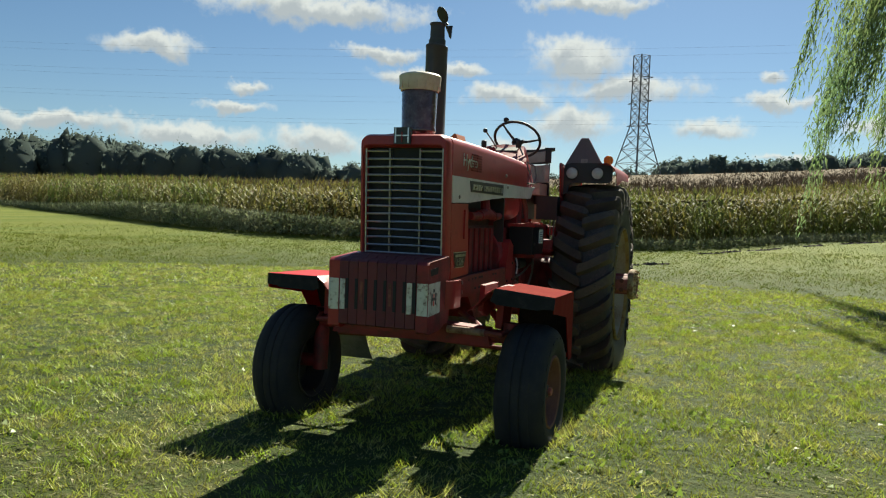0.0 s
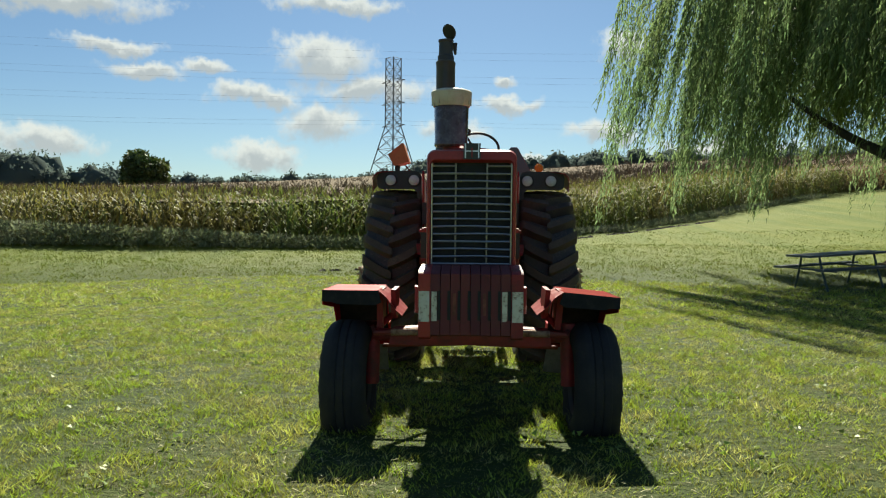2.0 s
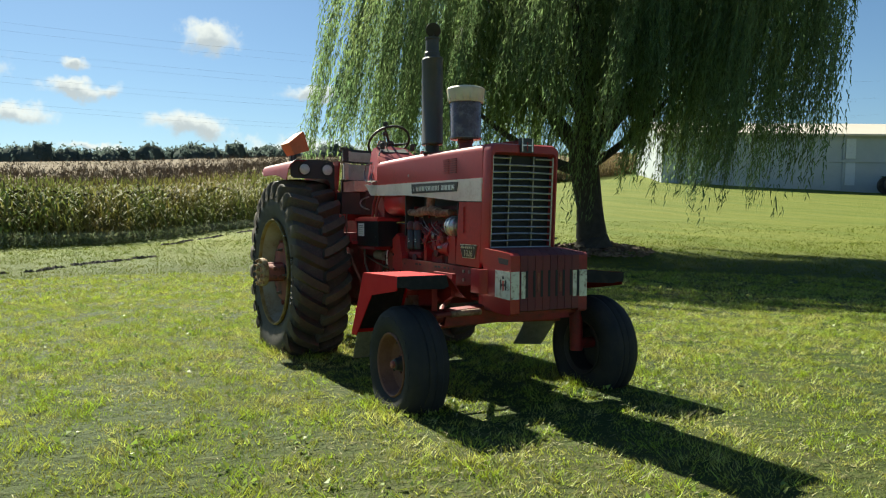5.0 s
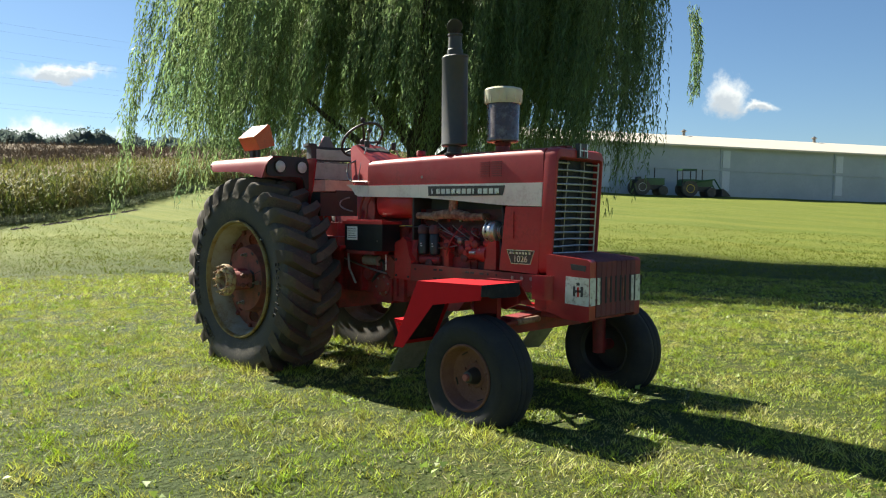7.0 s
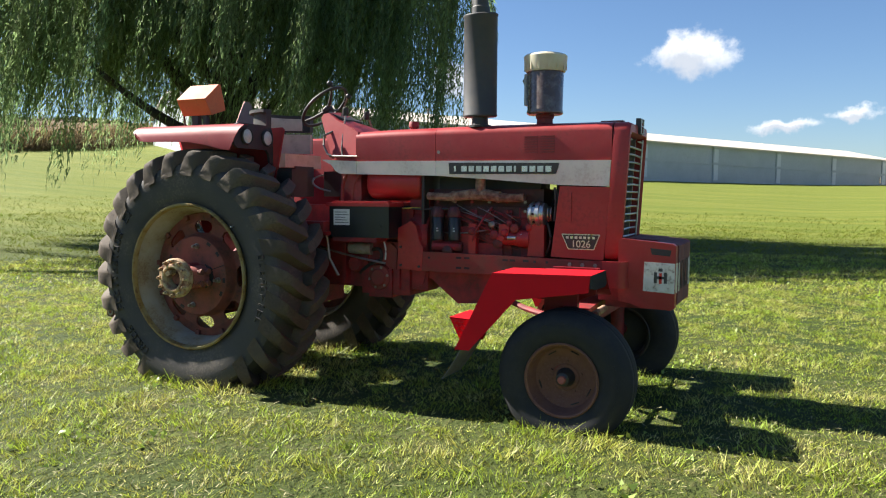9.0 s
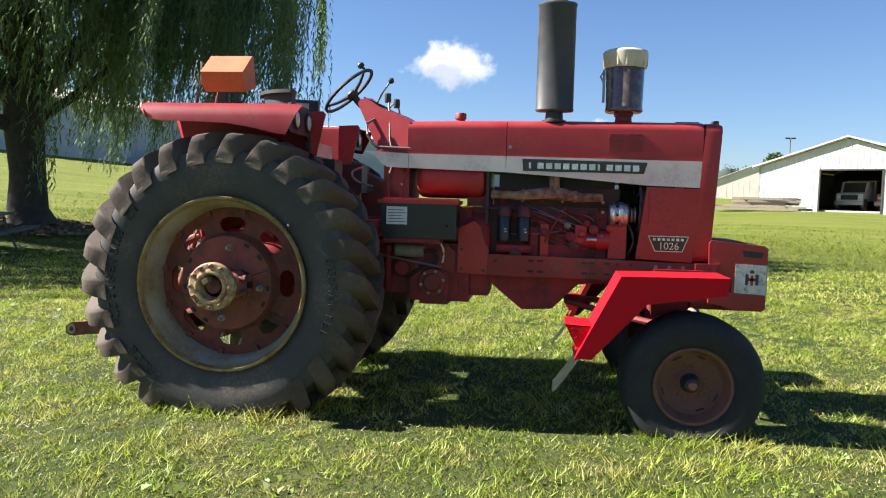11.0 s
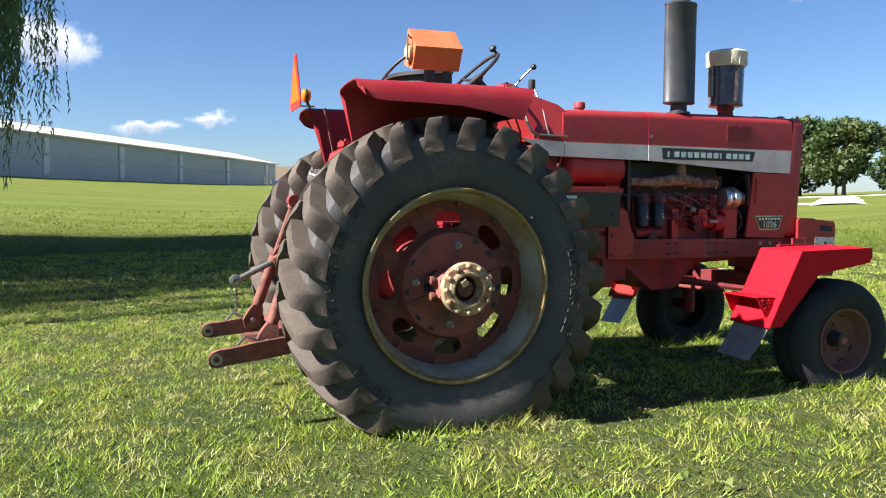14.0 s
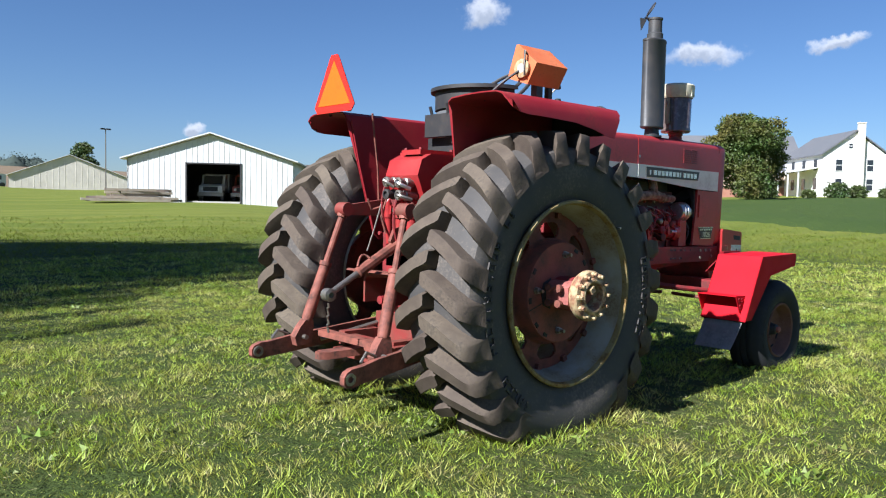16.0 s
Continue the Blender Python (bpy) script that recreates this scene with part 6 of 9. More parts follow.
    rear = [ringv(rr, d - 0.016) for rr, d in radii]
    def hole(i, k):
        return i in wide and ((k + wide[i]) % 24) < 2 * wide[i]
    for i in range(len(radii) - 1):
        for k in range(n):
            j = (k + 1) % n
            if hole(i, k):
                for (p, q), out in ((((i, k), (i, j)), hole(i - 1, k)), (((i + 1, k), (i + 1, j)), hole(i + 1, k)), (((i, k), (i + 1, k)), hole(i, (k - 1) % n)), (((i, j), (i + 1, j)), hole(i, j))):
                    if not out:
                        bm.faces.new((front[p[0]][p[1]], front[q[0]][q[1]], rear[q[0]][q[1]], rear[p[0]][p[1]]))
                continue
            bm.faces.new((front[i][k], front[i][j], front[i + 1][j], front[i + 1][k]))
            bm.faces.new((rear[i][k], rear[i + 1][k], rear[i + 1][j], rear[i][j]))
    part("wheel_disc", bm, DISC_RUST, rim, "rust-red wheel centre disc with eight windows")
    for k in range(4):
        a = radians(90 * k - 6)
        b = bmesh.new()
        lathe(b, [(0.021, s * 0.15), (0.021, s * 0.160), (0.017, s * 0.161), (0.017, s * 0.176), (0.010, s * 0.178), (0.010, s * 0.203), (0.0, s * 0.204)], (c.x + 0.207 * math.cos(a), c.y, c.z + 0.207 * math.sin(a)), "y", 6)
        part("disc_bolt", b, STEEL, rim)
    for deg in (61, 38, -5, -27, 241, 220, 187, 151):
        b = bmesh.new()
        box(b, -0.016, 0.016, min(s * 0.1515, s * 0.1565), max(s * 0.1515, s * 0.1565), 0.243, 0.262)
        bevel(b, 0.0022, 1)
        bmesh.ops.transform(b, matrix=Matrix.Translation(c) @ pose(0, 0, 0, 0, 90 - deg, 0), verts=b.verts)
        part("bolt_slot", b, DARKVOID, rim)
    for k in range(12):
        b = bmesh.new()
        box(b, -0.016, 0.016, min(s * 0.035, s * 0.078), max(s * 0.035, s * 0.078), 0.404, 0.438)
        bevel(b, 0.004, 1)
        bmesh.ops.transform(b, matrix=Matrix.Translation(c) @ pose(0, 0, 0, 0, 30 * k + 9, 0), verts=b.verts)
        part("rim_lug", b, DISC_RUST, rim)
    for a in (18, 198):
        b = bmesh.new()
        box(b, 0.12, 0.269, min(s * 0.1535, s * 0.1565), max(s * 0.1535, s * 0.1565), -0.0025, 0.0025)
        bmesh.ops.transform(b, matrix=Matrix.Translation(c) @ pose(0, 0, 0, 0, -a, 0), verts=b.verts)
        part("disc_seam", b, DARKVOID, rim)
    # two clamped hub halves on the axle, each with its bolts
    b = bmesh.new()
    lathe(b, [(0.10, s * 0.10), (0.092, s * 0.15), (0.092, s * 0.290), (0.098, s * 0.304)], c, "y", 28, caps=False)
    part("hub_barrel", b, RED_CAST, rim)
    for sx in (-1, 1):
        b = bmesh.new()
        prism(b, [(c.x + sx * u, c.z + w) for u, w in ((0.060, 0.075), (0.098, 0.070), (0.128, 0.045), (0.128, -0.045), (0.098, -0.070), (0.060, -0.075))], "xz", c.y + s * 0.159, c.y + s * 0.306)
        bevel(b, 0.008, 2)
        half = part("hub_half", b, HUB_PINK, rim, "faded pinkish-red hub casting")
        b = bmesh.new()
        prism(b, [(c.x + sx * u, c.z + w) for u, w in ((0.09, 0.085), (0.150, 0.060), (0.165, 0.0), (0.150, -0.060), (0.09, -0.085))], "xz", c.y + s * 0.1535, c.y + s * 0.1575)
        part("disc_notch", b, DARKVOID, rim)
        for w in (-0.040, 0.040):
            b = bmesh.new()
            lathe(b, [(0.013, 0.120), (0.013, 0.150), (0.021, 0.151), (0.021, 0.168), (0.0, 0.169)] if sx > 0 else [(0.013, -0.120), (0.013, -0.150), (0.021, -0.151), (0.021, -0.168), (0.0, -0.169)], (c.x, c.y + s * 0.202, c.z + w), "x", 8)
            lathe(b, [(0.013, 0.120), (0.013, 0.145), (0.021, 0.146), (0.021, 0.163), (0.0, 0.164)] if sx > 0 else [(0.013, -0.120), (0.013, -0.145), (0.021, -0.146), (0.021, -0.163), (0.0, -0.164)], (c.x, c.y + s * 0.262, c.z + w), "x", 8)
            part("clamp_bolt", b, LINK_RUST, half)
    b = bmesh.new()
    lathe(b, [(0.088, s * 0.299), (0.124, s * 0.306), (0.134, s * 0.322), (0.134, s * 0.352), (0.128, s * 0.360), (0.098, s * 0.364), (0.093, s * 0.376), (0.082, s * 0.380), (0.073, s * 0.377), (0.067, s * 0.360), (0.062, s * 0.304)], c, "y", 36, caps=False)
    part("hub_flange", b, HUB, rim, "chipped cream-painted hub flange")
    b = bmesh.new()
    lathe(b, [(0.045, s * 0.02), (0.045, s * 0.325), (0.038, s * 0.332), (0.0, s * 0.332)], c, "y", 24)
    part("axle_end", b, LINK_RUST, rim, "rusty axle end inside the hub")
    b = bmesh.new()
    box(b, -0.016, 0.016, min(s * 0.304, s * 0.389), max(s * 0.304, s * 0.389), 0.026, 0.056)
    bmesh.ops.transform(b, matrix=Matrix.Translation(c) @ pose(0, 0, 0, 0, -35, 0), verts=b.verts)
    part("taper_key", b, HUB, rim)
    for k in range(12):
        b = bmesh.new()
        a = radians(30 * k)
        lathe(b, [(0.014, s * 0.355), (0.014, s * 0.376), (0.009, s * 0.378), (0.009, s * 0.392), (0.0, s * 0.393)], (c.x + 0.115 * math.cos(a), c.y, c.z + 0.115 * math.sin(a)), "y", 6)
        part("hub_bolt", b, HUB, rim)
    b = bmesh.new()
    lathe(b, [(0.006, s * 0.23), (0.006, s * 0.25), (0.0, s * 0.252)], (c.x + 0.40, c.y, c.z + 0.35), "y", 8)
    part("valve_stem", b, CHROME, rim)


rear_wheel(-1)
rear_wheel(1)


# -- flat-topped rear fenders with headlamp panels
def rear_fender(s):
    def fsec(x, low):
        # from the foot of the inner wall up and over to the rolled outer lip
        pts = [(0.385, 1.05), (0.44, 1.50), (0.465, 1.78), (0.475, 1.825), (0.50, 1.842), (0.60, 1.850), (0.72, 1.853), (0.82, 1.850), (0.865, 1.838), (0.895, 1.81), (0.910, 1.77), (0.915, low)]
        inner = [(y + 0.006 if i < 3 else y - (0.004 if i > 7 else 0), z - (0.007 if 2 < i < 11 else 0)) for i, (y, z) in enumerate(pts)]
        return [(x, s * y, z) for y, z in pts] + [(x, s * y, z) for y, z in inner[::-1]]
    secs = []
    for x, low, foot in ((-0.50, 1.795, 1.10), (-0.46, 1.745, 1.05), (-0.40, 1.738, 1.05), (-0.2, 1.735, 1.10), (0.0, 1.728, 1.20), (0.15, 1.705, 1.20), (0.28, 1.675, 1.20), (0.345, 1.668, 1.20)):
        sec = fsec(x, low)
        k = len(sec)
        out = []
        for i, p in enumerate(sec):
            z = p[2]
            if i == 0 or i == k - 1:
                z = max(z, foot)
            if (i == 1 or i == k - 2) and z < foot:
                z = foot + 0.02
            xx = p[0]
            if z > 1.8 and x < -0.45:
                xx -= 0.03 * (1 if x < -0.48 else 0.5)
            if x < -0.39 and z < 1.78:
                xx += 0.19 * (1.80 - z)
            if x > 0.3:
                xx += 0.09 * (z - 1.668) / 0.18 if abs(p[1]) > 0.85 else 0.0
            out.append((xx, p[1], z))
        secs.append(out)
    bm = bmesh.new()
    loft(bm, secs)
    fend = part("rear_fender", bm, RED_FENDER, tractor, "flat-topped dull red rear fender", smooth=40)
    # front panel with two lamps
    bm = bmesh.new()
    outline = [(0.455, 1.585), (0.492, 1.60), (0.500, 1.66), (0.53, 1.688), (0.835, 1.688), (0.868, 1.71), (0.872, 1.80), (0.858, 1.838), (0.82, 1.858), (0.52, 1.858), (0.475, 1.845), (0.455, 1.80)]
    prism(bm, [(s * y, z) for y, z in outline], "yz", 0.330, 0.350)
    bevel(bm, 0.004, 1)
    panel = part("lamp_panel", bm, BLACK, fend, "dark front panel of the fender")
    bm = bmesh.new()
    prism(bm, [(0.28, 1.846), (0.42, 1.852), (0.436, 1.835), (0.385, 1.60), (0.335, 1.36), (0.28, 1.26)], "xz", s * 0.430, s * 0.445)
    bevel(bm, 0.004, 1)
    part("fender_cheek", bm, RED_FENDER, fend)
    for y in (0.745, 0.527):
        bm = bmesh.new()
        lathe(bm, [(0.058, 0.345), (0.060, 0.358), (0.055, 0.366), (0.050, 0.366), (0.048, 0.352)], (0, s * y, 1.770), "x", 24)
        lamp = part("lamp_bezel", bm, BLACK, fend)
        bm = bmesh.new()
        lathe(bm, [(0.050, 0.352), (0.048, 0.360), (0.034, 0.366), (0.016, 0.369), (0.0, 0.370)], (0, s * y, 1.770), "x", 24)
        part("headlamp", bm, LENS, fend, "round dusty headlamp")
    bm = bmesh.new()
    tube(bm, [(-0.49, s * 0.458, 1.79), (-0.44, s * 0.438, 1.52), (-0.36, s * 0.384, 1.10)], 0.006, 6)
    part("fender_bead", bm, RED_FENDER, fend)
    bm = bmesh.new()
    box(bm, -0.10, 0.10, s * 0.30, s * 0.44, 1.22, 1.30)
    bevel(bm, 0.01, 1)
    part("fender_bracket", bm, RED_CAST, fend)


rear_fender(-1)
rear_fender(1)

# -- warning triangle on a bracket behind the left fender
def tri(zs, ys, x0, x1, mat, name, parent, label=""):
    b = bmesh.new()
    prism(b, list(zip(ys, zs)), "yz", x0, x1)
    return part(name, b, mat, parent, label, smooth=0)


SMV_Y, SMV_Z = 0.457, -0.012
def smv_part(zs, ys, x0, x1, mat, name, parent, label=""):
    return tri([z + SMV_Z for z in zs], [y - 0.5325 + SMV_Y for y in ys], x0, x1, mat, name, parent, label)
smv = smv_part((1.838, 1.838, 1.875, 2.168, 2.187, 2.187, 2.168, 1.875), (0.352, 0.713, 0.745, 0.580, 0.565, 0.500, 0.485, 0.320), -0.624, -0.620, SMV_RED, "warning_triangle", tractor, "orange slow-vehicle triangle with red border")
smv_part((1.882, 1.882, 2.150), (0.362, 0.703, 0.5325), -0.6265, -0.6235, SMV_ORANGE, "triangle_centre", smv)
smv_part((1.840, 1.840, 1.876, 2.166, 2.185, 2.185, 2.166, 1.876), (0.354, 0.711, 0.743, 0.579, 0.564, 0.501, 0.486, 0.322), -0.619, -0.616, SMV_BACK, "triangle_back", smv)
bm = bmesh.new()
box(bm, -0.616, -0.50, SMV_Y - 0.012, SMV_Y + 0.013, 1.845, 1.853)
box(bm, -0.616, -0.608, SMV_Y - 0.03, SMV_Y + 0.035, 1.845, 1.97)
part("triangle_bracket", bm, STEEL, smv)

# -- orange work lamp housing on the right fender
bm = bmesh.new()
secs = [[(x, -0.742, 1.925), (x, -0.805, 2.032), (x + 0.004, -0.670, 2.145), (x + 0.004, -0.652, 2.143), (x, -0.598, 1.970)] for x in (-0.208, 0.048)]
loft(bm, secs)
bevel(bm, 0.006, 2)
lampbox = part("work_lamp", bm, ORANGE, tractor, "faded orange wedge-shaped lamp housing")
bm = bmesh.new()
lathe(bm, [(0.044, -0.238), (0.050, -0.244), (0.050, -0.256), (0.042, -0.26)], (0.03, -0.712, 2.010), "x", 20)
part("lamp_ring", bm, HUB, lampbox)
bm = bmesh.new()
lathe(bm, [(0.042, -0.245), (0.036, -0.258), (0.0, -0.264)], (0.03, -0.712, 2.010), "x", 20)
part("lamp_lens", bm, LENS, lampbox)
bm = bmesh.new()
box(bm, -0.13, -0.08, -0.74, -0.70, 1.82, 1.94)
part("lamp_post", bm, BLACK, lampbox)
bm = bmesh.new()
box(bm, -0.03, 0.0, -0.74, -0.71, 1.82, 1.94)
part("lamp_post", bm, BLACK, lampbox)
bm = bmesh.new()
tube(bm, bez((-0.22, -0.70, 2.00), (-0.30, -0.66, 1.95), (-0.35, -0.56, 1.84), 8), 0.008, 6)
part("lamp_cable", bm, BLACK, lampbox)
bm = bmesh.new()
tube(bm, [(-0.21, -0.74, 2.08), (-0.232, -0.74, 2.10), (-0.232, -0.74, 1.97)], 0.006, 6)
part("lamp_switch", bm, STEEL, lampbox)

# -- round amber lamp on a stalk in front of the triangle
bm = bmesh.new()
tube(bm, [(-0.47, 0.715, 1.835), (-0.505, 0.71, 1.91)], 0.010, 8)
lathe(bm, [(0.030, -0.520), (0.046, -0.516), (0.046, -0.504), (0.030, -0.499), (0.0, -0.497)], (0, 0.71, 1.95), "x", 20)
stalk = part("amber_lamp_body", bm, BLACK, tractor)
for x0, x1 in ((-0.518, -0.538), (-0.501, -0.482)):
    bm = bmesh.new()
    lathe(bm, [(0.045, x0), (0.043, (x0 + x1) / 2), (0.030, x1), (0.0, x1)], (0, 0.71, 1.95), "x", 20)
    part("amber_lens", bm, AMBER, stalk, "round amber lamp lens")

# -- hitch: hydraulic housing, couplers, lift arms, links and draft arms
bm = bmesh.new()
prism(bm, [(-0.50, 1.44), (-0.47, 1.53), (-0.40, 1.565), (-0.10, 1.565), (-0.05, 1.50), (-0.05, 1.30), (-0.44, 1.30)], "xz", -0.20, 0.09)
bevel(bm, 0.022, 3)
hyd = part("hydraulic_housing", bm, RED, tractor)
bm = bmesh.new()
box(bm, -0.44, -0.16, -0.15, 0.02, 1.562, 1.590)
box(bm, -0.40, -0.18, 0.03, 0.08, 1.562, 1.580)
bevel(bm, 0.008, 2)
part("housing_cover", bm, RED, hyd)
for x, y in ((-0.42, -0.13), (-0.18, -0.13), (-0.42, 0.0), (-0.18, 0.0), (-0.38, 0.055), (-0.20, 0.055)):
    bm = bmesh.new()
    lathe(bm, [(0.012, 1.578), (0.012, 1.602), (0.0, 1.604)], (x, y, 0), "z", 6)
    part("bolt", bm, RED_CAST, hyd)
for y, z, m in ((-0.02, 1.40, STEEL), (-0.02, 1.33, BLACK), (-0.13, 1.395, STEEL), (-0.13, 1.325, STEEL)):
    bm = bmesh.new()
    lathe(bm, [(0.022, -0.44), (0.022, -0.50), (0.030, -0.505), (0.030, -0.535), (0.024, -0.540), (0.024, -0.565), (0.030, -0.570), (0.030, -0.585), (0.018, -0.588), (0.016, -0.575), (0.0, -0.575)], (0, y, z), "x", 12)
    part("hydraulic_coupler", bm, m, hyd)
for p0, p1, p2, r, m in (((-0.57, -0.02, 1.40), (-0.66, -0.04, 1.43), (-0.58, -0.09, 1.37), 0.010, STEEL), ((-0.58, -0.13, 1.395), (-0.66, -0.18, 1.40), (-0.56, -0.21, 1.36), 0.011, ALLOY), ((-0.58, -0.13, 1.325), (-0.65, -0.18, 1.33), (-0.55, -0.21, 1.30), 0.011, STEEL),
                         ((-0.54, 0.03, 1.40), (-0.60, 0.05, 1.25), (-0.50, 0.045, 1.08), 0.007, RED_CAST), ((-0.54, -0.07, 1.32), (-0.58, -0.06, 1.18), (-0.50, -0.04, 1.02), 0.008, RED_CAST), ((-0.52, 0.05, 1.42), (-0.56, 0.07, 1.20), (-0.62, 0.10, 1.0), 0.005, STEEL)):
    bm = bmesh.new()
    tube(bm, bez(p0, p1, p2, 8), r, 7)
    part("hose", bm, m, hyd)
bm = bmesh.new()
box(bm, -0.40, -0.20, -0.20, 0.20, 0.90, 1.31)
bevel(bm, 0.014, 2)
rear_cast = part("rear_casting", bm, RED_CAST, tractor)
for y, w in ((-0.01, 0.030), (-0.115, 0.034), (-0.205, 0.026), (0.10, 0.022)):
    bm = bmesh.new()
    tube(bm, [(-0.47, y, 1.31), (-0.47, y, 1.28), (-0.465, y, 1.12), (-0.46, y, 1.04)], [w * 0.6, w, w, w * 0.7], 12)
    tube(bm, [(-0.47, y, 1.215), (-0.47, y, 1.195)], w * 1.2, 12)
    part("valve_cylinder", bm, RED, rear_cast, "bright red valve cylinder")
bm = bmesh.new()
box(bm, -0.475, -0.40, -0.24, 0.13, 1.215, 1.265)
box(bm, -0.47, -0.40, -0.16, 0.08, 1.00, 1.055)
bevel(bm, 0.008, 2)
part("valve_bar", bm, RED, rear_cast)
bm = bmesh.new()
prism(bm, [(-0.40, 1.18), (-0.52, 1.13), (-0.55, 1.06), (-0.52, 1.0), (-0.40, 0.96)], "xz", -0.105, -0.080)
prism(bm, [(-0.40, 1.18), (-0.52, 1.13), (-0.55, 1.06), (-0.52, 1.0), (-0.40, 0.96)], "xz", -0.030, -0.005)
bevel(bm, 0.005, 1)
part("top_link_bracket", bm, RED_RUST, rear_cast)
for k, (y, z) in enumerate(((-0.15, 1.24), (0.10, 1.24), (-0.20, 1.24), (0.03, 1.24), (-0.12, 1.03), (0.05, 1.03), (0.15, 0.97), (-0.17, 0.97), (0.16, 1.1), (-0.04, 1.24))):
    x = -0.475 if z > 1.0 else -0.40
    bm = bmesh.new()
    lathe(bm, [(0.013, x), (0.013, x - 0.014), (0.0, x - 0.015)], (0, y, z), "x", 6)
    part("bolt", bm, RED_CAST if k % 3 else STEEL, rear_cast)
bm = bmesh.new()
tube(bm, [(-0.52, 0.055, 1.30), (-0.56, 0.05, 1.20), (-0.54, 0.03, 1.10)], 0.006, 6)
part("control_linkage", bm, LINK_RUST, rear_cast)
bm = bmesh.new()
tube(bm, [(-0.50, -0.16, 1.28), (-0.58, -0.17, 1.24), (-0.60, -0.18, 1.16), (-0.56, -0.17, 1.10)], 0.008, 6)
part("control_linkage", bm, LINK_RUST, rear_cast)
bm = bmesh.new()
tube(bm, [(-0.50, 0.11, 1.26), (-0.57, 0.13, 1.24), (-0.60, 0.13, 1.30)], 0.007, 6)
part("control_linkage", bm, LINK_RUST, rear_cast)
bm = bmesh.new()
prism(bm, [(-0.42, 0.865), (-0.68, 0.895), (-0.70, 0.885), (-0.42, 0.85)], "xz", -0.26, 0.20)
bevel(bm, 0.004, 1)
part("shield_plate", bm, LINK_RUST, rear_cast, "rust-brown shield plate")
bm = bmesh.new()
tube(bm, [(-0.30, -0.26, 1.255), (-0.30, 0.26, 1.255)], 0.045, 14)
rock = part("rockshaft", bm, RED, tractor)
for s, yt in ((-1, -0.30), (1, 0.275)):
    bm = bmesh.new()
    prism(bm, [(-0.27, 1.305), (-0.30, 1.20), (-0.36, 1.20), (-0.66, 1.205), (-0.69, 1.235), (-0.67, 1.262), (-0.36, 1.305)], "xz", yt - 0.018, yt + 0.018)
    bevel(bm, 0.006, 1)
    part("lift_arm", bm, RED_RUST, rock)
    ya = -0.43 if s < 0 else 0.315
    top, foot = Vector((-0.665, yt, 1.235)), Vector((-0.925, ya, 0.500))
    bm = bmesh.new()
    mid = top.lerp(foot, 0.42)
    tube(bm, [top, top.lerp(foot, 0.06)], 0.030, 10)
    tube(bm, [top.lerp(foot, 0.05), mid], 0.019, 10)
    tube(bm, [mid, mid.lerp(foot, 0.05), mid.lerp(foot, 0.06), foot.lerp(mid, 0.28), foot.lerp(mid, 0.2)], [0.036, 0.036, 0.031, 0.034, 0.030], 12)
    link = part("lift_link", bm, LINK_RUST, tractor)
    bm = bmesh.new()
    p = foot.lerp(mid, 0.22)
    loft(bm, [[(q.x + dx, q.y + dy, q.z) for dx, dy in ((-w, -0.028), (w, -0.028), (w, 0.028), (-w, 0.028))] for q, w in ((p, 0.026), (p.lerp(foot, 0.4), 0.045), (foot, 0.058), (foot + Vector((0.005, 0, -0.05)), 0.05))])
    bevel(bm, 0.006, 1)
    part("link_clevis", bm, LINK_RUST, link)
    bm = bmesh.new()
    lathe(bm, [(0.040, yt - 0.045), (0.042, yt - 0.04), (0.042, yt + 0.04), (0.034, yt + 0.045)], (-0.665, 0, 1.238), "y", 14)
    part("link_eye", bm, RED_RUST, link)
    bm = bmesh.new()
    tube(bm, [(-0.925, ya - 0.06, 0.50), (-0.925, ya + 0.06, 0.50)], 0.014, 8)
    part("pin", bm, STEEL, link)
    # draft arm
    ye = -0.528 if s < 0 else 0.355
    root, tip = Vector((-0.10, s * 0.34, 0.545)), Vector((-1.19, ye, 0.436))
    bm = bmesh.new()
    secs = []
    for u, hh in ((0.0, 0.040), (0.55, 0.046), (0.82, 0.048), (0.93, 0.042), (0.985, 0.046), (1.02, 0.036), (1.035, 0.018)):
        q = root.lerp(tip, u)
        th = 0.014 if u < 0.9 else 0.019
        secs.append([(q.x, q.y - th, q.z - hh), (q.x, q.y + th, q.z - hh), (q.x, q.y + th, q.z + hh), (q.x, q.y - th, q.z + hh)])
    loft(bm, secs)
    bevel(bm, 0.005, 1)
    arm = part("draft_arm", bm, LINK_RUST, tractor)
    bm = bmesh.new()
    lathe(bm, [(0.016, -0.026), (0.030, -0.026), (0.032, 0.0), (0.030, 0.026), (0.016, 0.026)], tip, "y", 16, closed=True)
    part("ball_eye", bm, STEEL, arm)
    bm = bmesh.new()
    tube(bm, [root.lerp(tip, 0.80) + Vector((0, 0.03, 0.05)), root.lerp(tip, 0.86) + Vector((0, 0.035, 0.085)), root.lerp(tip, 0.9) + Vector((0, 0.03, 0.045))], 0.008, 6)
    part("latch_ring", bm, STEEL, arm)
# top link hanging down with its chain
bm = bmesh.new()
a, b = Vector((-0.50, -0.06, 1.06)), Vector((-1.06, -0.16, 0.795))
tube(bm, [a, a.lerp(b, 0.12), a.lerp(b, 0.13), a.lerp(b, 0.62), a.lerp(b, 0.63)], [0.018, 0.018, 0.030, 0.030, 0.02], 10)
top_link = part("top_link", bm, LINK_RUST, tractor)
bm = bmesh.new()
tube(bm, [a.lerp(b, 0.60), a.lerp(b, 0.97)], 0.017, 10)
lathe(bm, [(0.016, -0.028), (0.034, -0.024), (0.034, 0.024), (0.016, 0.028)], b, "y", 14, closed=True)
part("link_end", bm, STEEL, top_link)
